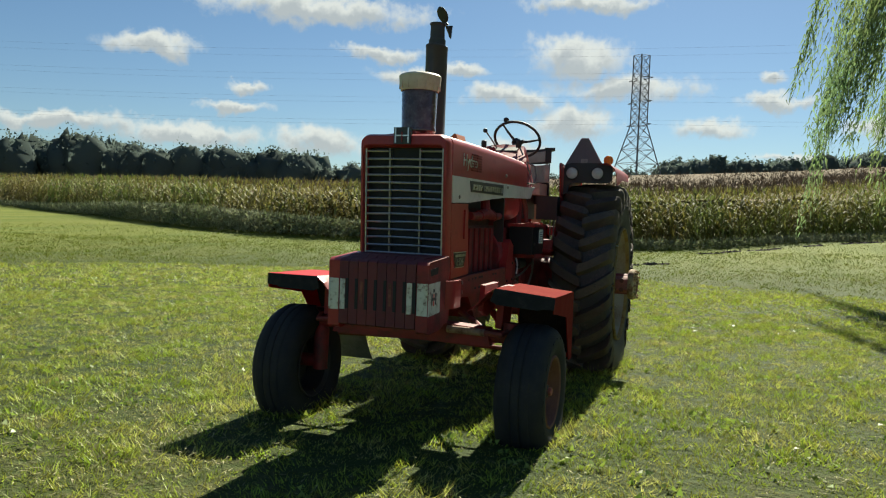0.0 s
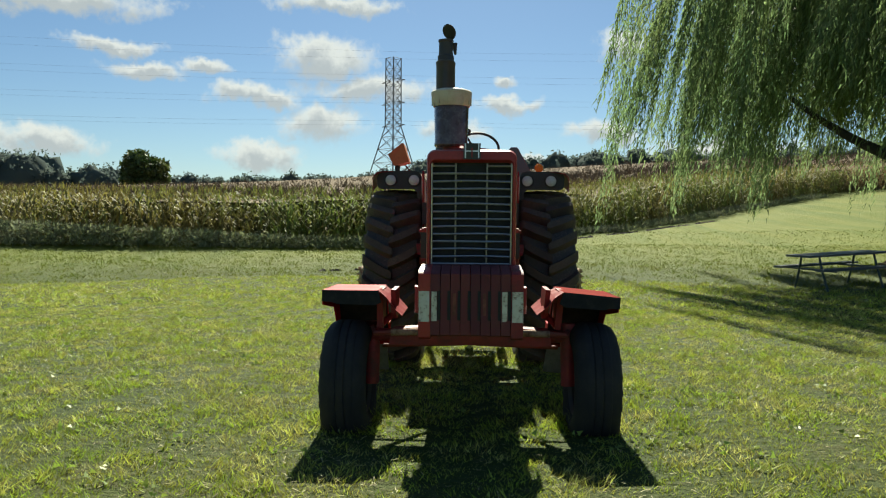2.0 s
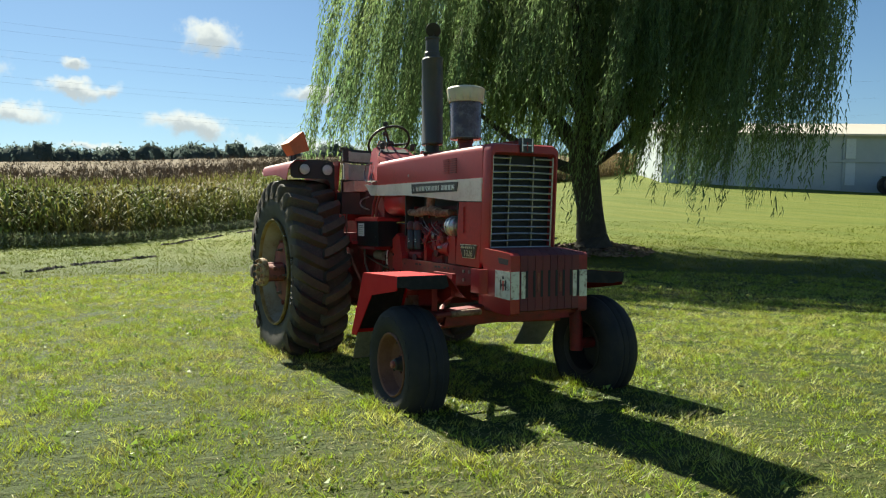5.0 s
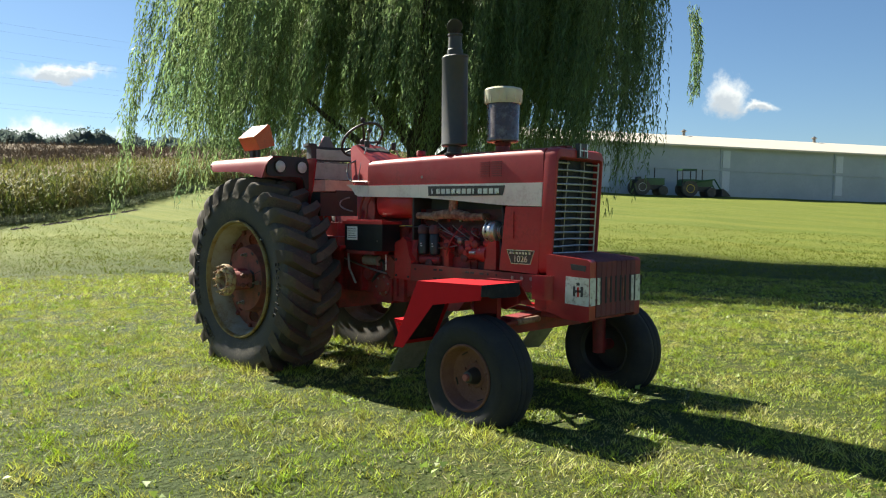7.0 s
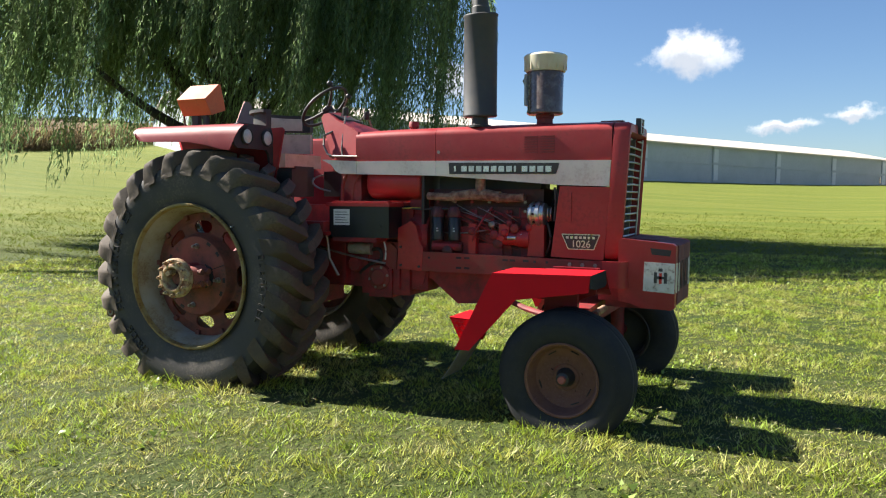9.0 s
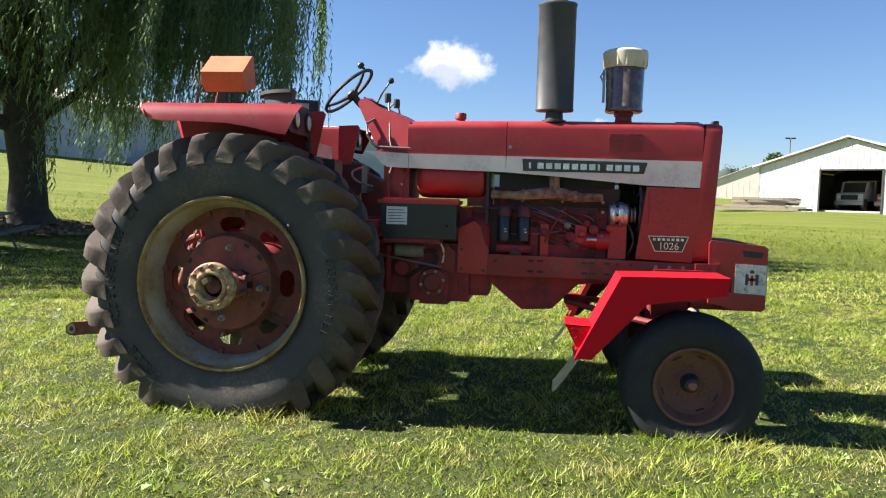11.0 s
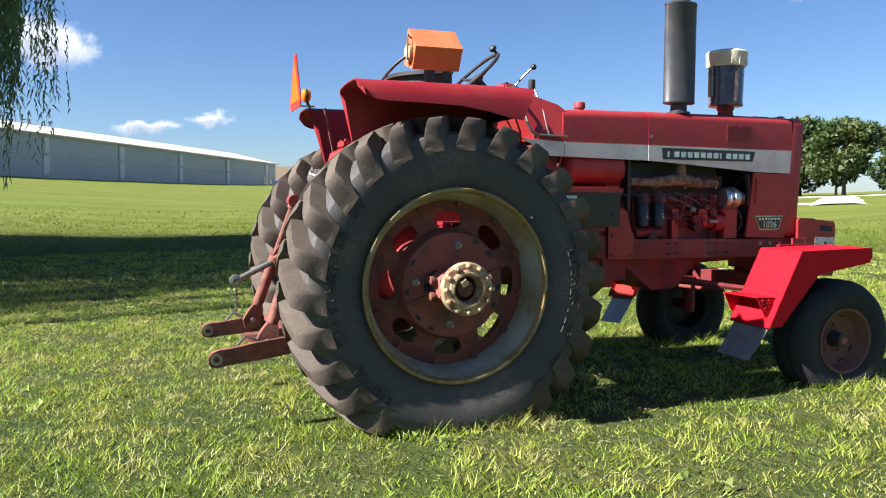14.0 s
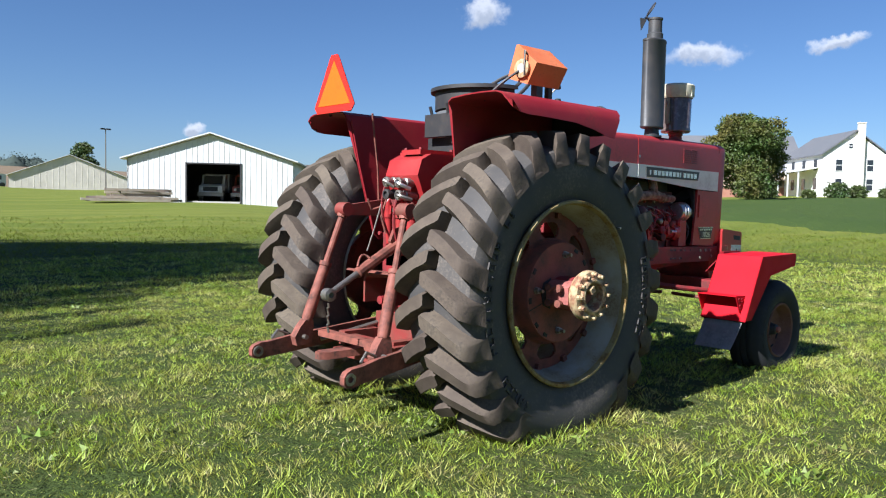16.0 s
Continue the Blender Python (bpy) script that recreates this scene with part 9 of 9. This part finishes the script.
def edge_out(s):
    t = edge_at(np.minimum(s + 2.5, cum[-1])) - edge_at(np.maximum(s - 2.5, 0))
    t /= np.linalg.norm(t, axis=-1)[..., None]
    return np.stack([-t[..., 1], t[..., 0]], -1)


def corn_plant(rnd, height, leaves, low=0.15):
    """Triangles of one plant at the origin: a thin stalk, arching leaves, a tassel."""
    tris = []
    for k in range(3):
        a0, a1 = 2 * math.pi * k / 3, 2 * math.pi * (k + 1) / 3
        r = 0.014
        p = [(r * math.cos(a0), r * math.sin(a0), 0), (r * math.cos(a1), r * math.sin(a1), 0), (0, 0, height)]
        tris.append(p)
    for k in range(leaves):
        z = height * (low + (0.92 - low) * (k + rnd.uniform(-0.3, 0.3)) / leaves)
        a = math.pi * k + rnd.uniform(-0.7, 0.7)
        L = rnd.uniform(0.45, 0.85) * (1.0 if z < height * 0.75 else 0.65)
        up = rnd.uniform(0.35, 0.75)
        d = np.array([math.cos(a), math.sin(a), 0])
        o = np.array([-math.sin(a), math.cos(a), 0]) * rnd.uniform(0.028, 0.045)
        b = np.array([0, 0, z])
        m = b + d * L * 0.5 + np.array([0, 0, L * up * 0.5])
        e = b + d * L * rnd.uniform(0.8, 1.0) + np.array([0, 0, L * (up * 0.5 - rnd.uniform(0.35, 0.8))])
        tris += [[b, m - o, m + o], [m - o, e, m + o]]
    for k in range(4):
        a = rnd.uniform(0, 2 * math.pi)
        b = np.array([0, 0, height * 0.97])
        e = b + np.array([0.10 * math.cos(a), 0.10 * math.sin(a), rnd.uniform(0.18, 0.32)])
        o = np.array([-math.sin(a), math.cos(a), 0]) * 0.012
        tris.append([b - o, b + o, e])
    return np.array(tris, float)


rc = np.random.RandomState(12)
full = [corn_plant(rc, 2.05, 13, 0.06) for k in range(10)]
tops = [corn_plant(rc, 2.05, 7, 0.55) for k in range(8)]


def place_plants(kinds, xy, rnd, lo=0.88, hi=1.1):
    out = []
    for (x, y), z in zip(xy, ground_z(xy[:, 0], xy[:, 1])):
        t = kinds[rnd.randint(len(kinds))]
        a, s = rnd.uniform(0, 2 * math.pi), rnd.uniform(lo, hi)
        c, sn = math.cos(a) * s, math.sin(a) * s
        lean = rnd.normal(0, 0.05, 2)
        q = np.empty_like(t)
        q[..., 0] = t[..., 0] * c - t[..., 1] * sn + x + t[..., 2] * lean[0]
        q[..., 1] = t[..., 0] * sn + t[..., 1] * c + y + t[..., 2] * lean[1]
        q[..., 2] = t[..., 2] * s + z
        out.append(q.reshape(-1, 3))
    return np.concatenate(out)


def rows_of_corn(r0, r1, s0, s1, step, kinds):
    out = []
    for row in range(r0, r1):
        s = np.arange(s0, s1, step) + rc.uniform(-0.08, 0.08)
        s = s + rc.uniform(-0.06, 0.06, len(s))
        xy = edge_at(s) + edge_out(s) * (0.35 + 0.76 * row) + rc.normal(0, 0.06, (len(s), 2))
        out.append(place_plants(kinds, xy, rc))
    return np.concatenate(out)


cv = np.concatenate([rows_of_corn(0, 4, 50.0, 145.0, 0.20, full), rows_of_corn(4, 12, 50.0, 145.0, 0.30, tops), rows_of_corn(0, 4, 8.0, 50.0, 0.3, full), rows_of_corn(4, 9, 8.0, 50.0, 0.5, tops)])
corn = sheet("corn_rows", cv, tri_faces(len(cv) // 3), CORN)
ripe = rows_of_corn(0, 5, 145.0, 198.0, 0.26, full)
ripe_corn = sheet("ripe_corn_rows", ripe, tri_faces(len(ripe) // 3), CORN_RIPE)
tagged(ripe_corn, "brown ripe corn along the far lawn edge", "corn", kind="stuff")
tagged(corn, "tall ripening corn plants along the lawn edge", "corn", kind="stuff")
# the closed canopy behind the first rows
ks = np.linspace(-6, cum[-1] + 30, 110)
kd = np.concatenate([np.linspace(2.6, 12, 8), np.geomspace(14, 260, 40)])
cxy = edge_at(np.clip(ks, 0, cum[-1]))
cdir = edge_out(np.clip(ks, 0, cum[-1]))
fan = cxy - np.array([10.0, -3.0])
fan /= np.linalg.norm(fan, axis=1)[:, None]
blend = np.clip(kd / 60.0, 0, 1)[:, None, None]
CXY = cxy[None] + (cdir[None] * (1 - blend) + fan[None] * blend) * kd[:, None, None]
CZ = ground_z(CXY[..., 0], CXY[..., 1]) + 1.70 + 0.10 * rc.normal(size=CXY.shape[:2]) * np.clip(20 / kd[:, None], 0.25, 1)
n1, n2 = CZ.shape
fi, fj = np.meshgrid(np.arange(n1 - 1), np.arange(n2 - 1), indexing="ij")
ff = np.stack([fi * n2 + fj, (fi + 1) * n2 + fj, (fi + 1) * n2 + fj + 1, fi * n2 + fj + 1], -1).reshape(-1, 4)
canopy = sheet("corn_canopy", np.concatenate([CXY, CZ[..., None]], -1).reshape(-1, 3), ff, CORN_DRY, smooth=True)
tagged(canopy, "brown tasselled canopy of a ripening corn field", "corn field", kind="stuff")
# tassels and top leaves standing over it
n = 20000
s = rc.uniform(10, 172, n)
dd = 9 + 110 * rc.uniform(0, 1, n) ** 1.6
bl = np.clip(dd / 60.0, 0, 1)[:, None]
fn = edge_at(s) - np.array([10.0, -3.0])
fn /= np.linalg.norm(fn, axis=1)[:, None]
xy = edge_at(s) + (edge_out(s) * (1 - bl) + fn * bl) * dd[:, None]
p = np.concatenate([xy, (ground_z(xy[:, 0], xy[:, 1]) + 1.75)[:, None]], 1)
p = np.repeat(p, 4, axis=0) + rc.normal(0, 0.12, (4 * n, 3))
tv = leaf_tris(p, 0.55, 0.14, -1.3, rc)
tass = sheet("corn_tassels", tv, tri_faces(len(tv) // 3), CORN_DRY)
tagged(tass, "dry brown tassels above the corn field", "corn", kind="stuff")
# weeds at the foot of the corn
n = 6000
s = rc.uniform(40, 140, n)
dens = np.clip(0.35 + 0.65 * np.exp(-((s - 82) / 14) ** 2) + 0.3 * np.exp(-((s - 62) / 9) ** 2), 0, 1)
s = s[rc.uniform(size=n) < dens]
xy = edge_at(s) - edge_out(s) * rc.uniform(-0.5, 0.7, (len(s), 1))
tall = 0.25 + 0.75 * np.exp(-((s - 80) / 15) ** 2)
p = np.concatenate([xy, ground_z(xy[:, 0], xy[:, 1])[:, None]], 1)
p = np.repeat(p, 14, axis=0)
hh = np.repeat(tall, 14) * rc.uniform(0.1, 1.0, len(p))
p += np.stack([rc.normal(0, 0.12, len(p)), rc.normal(0, 0.12, len(p)), hh], -1)
wv = leaf_tris(p, 0.17, 0.35, -0.8, rc)
weeds = sheet("weeds", wv, tri_faces(len(wv) // 3), WEEDS)
tagged(weeds, "pale seeding weeds and tall grass beside corn", "weeds", kind="stuff")

# ---- weeping willow ----
TX, TY = -9.6, 10.7
TZ = gz(TX, TY)
willow = thing("willow_tree", "large weeping willow with long hanging green curtains", "tree", (TX, TY, TZ - 0.05))
bm = bmesh.new()
tube(bm, [(0, 0, -0.3), (0.0, 0, 0.05), (-0.03, -0.04, 0.4), (0.08, -0.22, 1.2), (0.22, -0.50, 2.2), (0.34, -0.70, 3.0)], [0.72, 0.57, 0.42, 0.36, 0.37, 0.40], 18)
for v in bm.verts:
    a = math.atan2(v.co.y, v.co.x)
    v.co.x *= 1 + 0.06 * math.sin(5 * a + 2 * v.co.z)
    v.co.y *= 1 + 0.06 * math.cos(4 * a + 3 * v.co.z)
part("trunk", bm, BARK, willow)
BOUGHS = [((0.25, -0.65, 2.6), (-1.2, -0.8, 4.2), (-3.0, -2.6, 6.8), 0.24), ((0.35, -0.55, 2.6), (0.5, 0.9, 4.2), (2.6, 2.6, 7.4), 0.26), ((0.33, -0.68, 2.7), (-0.4, 0.3, 5.0), (-0.6, 0.6, 9.2), 0.28),
         ((0.33, -0.66, 2.5), (1.2, -1.4, 3.8), (3.4, -3.4, 6.4), 0.22), ((0.28, -0.6, 2.5), (-1.6, 1.6, 4.2), (-3.6, 3.4, 6.9), 0.20), ((0.25, -0.5, 2.2), (0.7, 0.6, 2.8), (2.2, 1.7, 4.9), 0.13),
         ((0.20, -0.55, 2.1), (-0.5, -1.9, 2.5), (-1.3, -3.2, 3.9), 0.17)]
for a, b, c, r in BOUGHS:
    bm = bmesh.new()
    tube(bm, bez(a, b, c, 8), [r * (1 - 0.09 * i) for i in range(9)], 9)
    part("limb", bm, BARK, willow)
rq = np.random.RandomState(77)


def hang_leaves(q, tan, size, width):
    """A narrow leaf at each place q along its strand's direction tan."""
    n = len(q)
    d = tan + rq.normal(0, 0.30, (n, 3))
    d /= np.linalg.norm(d, axis=1)[:, None]
    o = np.cross(d, rq.normal(size=(n, 3)))
    o /= np.linalg.norm(o, axis=1)[:, None]
    L = size * rq.uniform(0.6, 1.35, (n, 1))
    return np.stack([q - o * width * 0.5, q + o * width * 0.5, q + d * L], 1).reshape(-1, 3)


def hem(deg):
    """Height over the root at which the curtains end, by the compass."""
    return np.interp((deg + 180) % 360 - 180, [-180, -130, -100, -72, -54, -42, -30, -22, -14, -6, 8, 22, 34, 58, 72, 110, 150, 180],
                     [1.4, 1.0, 1.6, 1.9, 1.7, 0.9, 1.2, 1.6, 0.9, 0.8, 0.9, 1.7, 2.3, 2.0, 0.8, 1.4, 1.6, 1.4])


def outer(deg):
    """How far the crown reaches, by the compass."""
    lobe = 1 + 0.07 * np.sin(3 * np.radians(deg) + 0.6) + 0.07 * np.sin(7 * np.radians(deg) + 2.0)
    near = lambda d, w: np.exp(-(((deg - d + 180) % 360 - 180) / w) ** 2)
    return np.minimum(6.9 * lobe, 7.4) * (1 + 0.17 * near(-150, 36.0)) * (1 - 0.13 * near(-78, 26.0)) * (1 + 0.15 * near(46, 30.0)) * (1 - 0.09 * near(8, 24.0))


leaf_v = []
N_BRANCH = 112
for k in range(N_BRANCH):
    deg = 137.508 * k % 360
    tier = (k % 4) / 3.0                                    # 0: low outer skirt, 1: top of the dome
    az = radians(deg)
    R = float(outer(deg)) * (1.0 - 0.50 * tier ** 1.2) * rq.uniform(0.82, 1.03)
    apex = 8.3 + 3.8 * tier + rq.uniform(-0.5, 0.6)
    base = Vector((0.1 * math.cos(az), 0.1 * math.sin(az), rq.uniform(3.2, 4.6) + 2.2 * tier))
    tip = Vector((R * math.cos(az), R * math.sin(az) + 1.6 * tier, apex - rq.uniform(0.6, 1.6)))
    ctrl = Vector((0.55 * R * math.cos(az + 0.15), 0.55 * R * math.sin(az + 0.15) + 1.2 * tier, apex + 1.2))
    pts = bez(base, ctrl, tip, 10)
    if k % 3 == 0:
        bm = bmesh.new()
        tube(bm, pts, [0.10 * (1 - 0.09 * i) for i in range(11)], 5)
        part("branch", bm, BARK, willow)
    P = np.array([tuple(v) for v in pts])
    m = (84, 70, 56, 44)[k % 4]
    if abs((deg + 150 + 180) % 360 - 180) < 45:             # fuller on the side towards the corn
        m = int(1.35 * m)
    locks = 6 if tier < 0.9 else 4
    of = rq.randint(0, locks, m)                            # the lock that each strand belongs to
    u = (rq.uniform(0.10, 1.0, locks) ** 0.6 * 10)[of]
    i = np.minimum(u.astype(int), 9)
    start = P[i] + (P[i + 1] - P[i]) * (u - i)[:, None] + (rq.normal(0, 1, (locks, 3)) * (0.22, 0.22, 0.12))[of] + rq.normal(0, 1, (m, 3)) * (0.115, 0.115, 0.12)
    rad = np.hypot(start[:, 0], start[:, 1])
    hz = hem(np.degrees(np.arctan2(start[:, 1], start[:, 0]))) + rq.normal(0, 0.65) + 0.18 * np.maximum(0, 4.5 - rad)
    drop = np.maximum(start[:, 2] - hz, 0.8)
    if tier > 0.5:
        drop = np.minimum(drop, rq.uniform(3.5, 8.0))
    drop = drop * (rq.uniform(0.35, 1.0, locks) ** 0.5)[of] * rq.uniform(0.6, 1.0, m) ** 0.5
    steps = np.linspace(0, 1, 50)[None, :] + rq.uniform(-0.008, 0.008, (m, 50))
    steps = np.clip(steps, 0, 1)
    flow = 0.22 * np.sin(np.clip(steps * 1.3, 0, 1) * np.pi / 2) * (0.2 + rad / 9)[:, None]
    gust = (0.07 + 0.10 * rq.uniform()) * (1 - 0.5 * tier) * steps ** 1.5 * drop[:, None]
    sway = rq.normal(0, 0.20, (locks, 2))[of] + rq.normal(0, 0.07, (m, 2))
    X = start[:, :1] + np.cos(az) * flow - 0.45 * gust + sway[:, :1] * steps
    Y = start[:, 1:2] + np.sin(az) * flow - 0.90 * gust + sway[:, 1:] * steps
    Z = start[:, 2:] - drop[:, None] * steps
    Q = np.stack([X, Y, Z], -1)
    T = np.gradient(Q, axis=1)
    T /= np.linalg.norm(T, axis=2)[..., None] + 1e-6
    keep = Z > 0.75
    Q, T = Q[keep], T[keep]
    leaf_v.append(hang_leaves(Q + rq.normal(0, 0.022, Q.shape), T, 0.19, 0.033))
leaf_v = np.concatenate(leaf_v)
sheet("hanging_leaves", leaf_v, tri_faces(len(leaf_v) // 3), WILLOW, willow)

# ---- lawn blades round the tractor ----
_tuft = np.random.RandomState(3)
TUFT_H, TUFT_A = 0.55 + 0.65 * _tuft.uniform(0, 1, 4096) ** 1.4, _tuft.uniform(0, 2 * np.pi, 4096)

def blades(n, r0, r1, h, w, rnd, centre=(1.2, -0.8), low=0.18, coarse=0.0):
    rr = np.sqrt(rnd.uniform(r0 ** 2, r1 ** 2, n))
    a = rnd.uniform(0, 2 * np.pi, n)
    x, y = centre[0] + rr * np.cos(a), centre[1] + rr * np.sin(a)
    clump = 0.75 + 0.35 * np.sin(x * 3.1 + 2 * np.sin(y * 2.3)) * np.sin(y * 2.7 + 1.7 * np.sin(x * 1.9)) + 0.25 * np.sin(11 * x + 7 * y) * np.sin(9 * y - 6 * x) + 0.42 * np.sin(15 * x + 3 * np.sin(4.1 * y)) * np.sin(17 * y + 3 * np.sin(5.3 * x))
    clump += coarse * np.sin(5.3 * x + 2 * np.sin(1.7 * y)) * np.sin(5.9 * y + 2 * np.sin(2.1 * x))
    hh = h * np.clip(clump, low, 1.9) * rnd.uniform(0.4, 1.5, n)
    # longer where the mower cannot reach, against the tyres
    for tx, ty, lx, ly in ((0, -0.70, 0.55, 0.36), (0, 0.70, 0.55, 0.36), (FRONT_X, -0.775, 0.3, 0.24), (FRONT_X, 0.775, 0.3, 0.24)):
        near = (np.abs(x - tx) < lx) & (np.abs(y - ty) < ly)
        hh = np.where(near, hh * 1.7 + 0.01, hh)
    # tufts: blades of one small patch share a height and a lean
    ci, cj = np.floor(x / 0.075 + 0.3 * np.sin(9 * y)).astype(int), np.floor(y / 0.075 + 0.3 * np.sin(8 * x)).astype(int)
    patch = (ci * 73856093 ^ cj * 19349663) % 4096
    hh = hh * TUFT_H[patch]
    d = TUFT_A[patch] + rnd.normal(0, 0.9, n)
    tilt = rnd.uniform(0.3, 1.7, n) * hh
    f = rnd.uniform(0, 2 * np.pi, n)
    ww = w * rnd.uniform(0.6, 1.4, n)
    z = ground_z(x, y) - 0.004
    b0 = np.stack([x - np.cos(f) * ww, y - np.sin(f) * ww, z], -1)
    b1 = np.stack([x + np.cos(f) * ww, y + np.sin(f) * ww, z], -1)
    t = np.stack([x + np.cos(d) * tilt, y + np.sin(d) * tilt, z + hh], -1)
    return np.stack([b0, b1, t], 1).reshape(-1, 3)


rg = np.random.RandomState(40)
gv = np.concatenate([blades(640000, 0, 7.5, 0.043, 0.0030, rg), blades(320000, 7.5, 13, 0.052, 0.0072, rg, coarse=0.35)])
lawn = sheet("lawn_grass", gv, tri_faces(len(gv) // 3), GRASS)
gv = np.concatenate([blades(300000, 13, 24, 0.052, 0.011, rg, low=0.3, coarse=0.5), blades(60000, 24, 32, 0.05, 0.017, rg, low=0.3, coarse=0.5)])
far_lawn = sheet("far_lawn_grass", gv, tri_faces(len(gv) // 3), GRASS_FAR)
tagged(far_lawn, "even mown green grass of the outer lawn", "grass", kind="stuff")
tagged(lawn, "short mown green grass with paler dry blades", "grass", kind="stuff")
# clippings and dry blades lying on the lawn, and broad clover and plantain leaves between
n = 52000
rr, aa = 11.0 * np.sqrt(rg.uniform(0, 1, n)), rg.uniform(0, 2 * np.pi, n)
x, y = 1.2 + rr * np.cos(aa), -0.8 + rr * np.sin(aa)
keep = np.sin(x * 1.7 + 2 * np.sin(y * 1.1)) * np.sin(y * 1.9 + np.sin(x * 0.8)) + rg.normal(0, 0.5, n) > 0.1
x, y = x[keep], y[keep]
n = len(x)
z = ground_z(x, y) + rg.uniform(0.012, 0.034, n)
d, L, w = rg.uniform(0, 2 * np.pi, n), rg.uniform(0.02, 0.055, n), 0.0032
dx, dy = np.cos(d), np.sin(d)
cv = np.stack([np.stack([x - dy * w, y + dx * w, z], -1), np.stack([x + dy * w, y - dx * w, z], -1), np.stack([x + dx * L, y + dy * L, z + rg.normal(0, 0.008, n)], -1)], 1).reshape(-1, 3)
clip = sheet("grass_clippings", cv, tri_faces(n), STRAW)
tagged(clip, "pale dry clippings scattered over the lawn", "clippings", kind="stuff")
n = 6000
rr, aa = 10.0 * np.sqrt(rg.uniform(0, 1, n)), rg.uniform(0, 2 * np.pi, n)
x, y = 1.2 + rr * np.cos(aa), -0.8 + rr * np.sin(aa)
keep = np.sin(x * 2.3 + 1.4 * np.sin(y * 1.7)) * np.sin(y * 2.1 + np.sin(x * 1.3)) + rg.normal(0, 0.3, n) > 0.35
p = np.stack([x, y, ground_z(x, y) + 0.02], -1)[keep]
p = np.repeat(p, 5, axis=0) + rg.normal(0, 1, (5 * len(p), 3)) * (0.03, 0.03, 0.007)
lv = leaf_tris(p, 0.036, 0.8, -0.35, rg)
clover = sheet("lawn_weeds", lv, tri_faces(len(lv) // 3), CLOVER)
tagged(clover, "broad-leaved clover and plantain in the lawn", "weeds", kind="stuff")
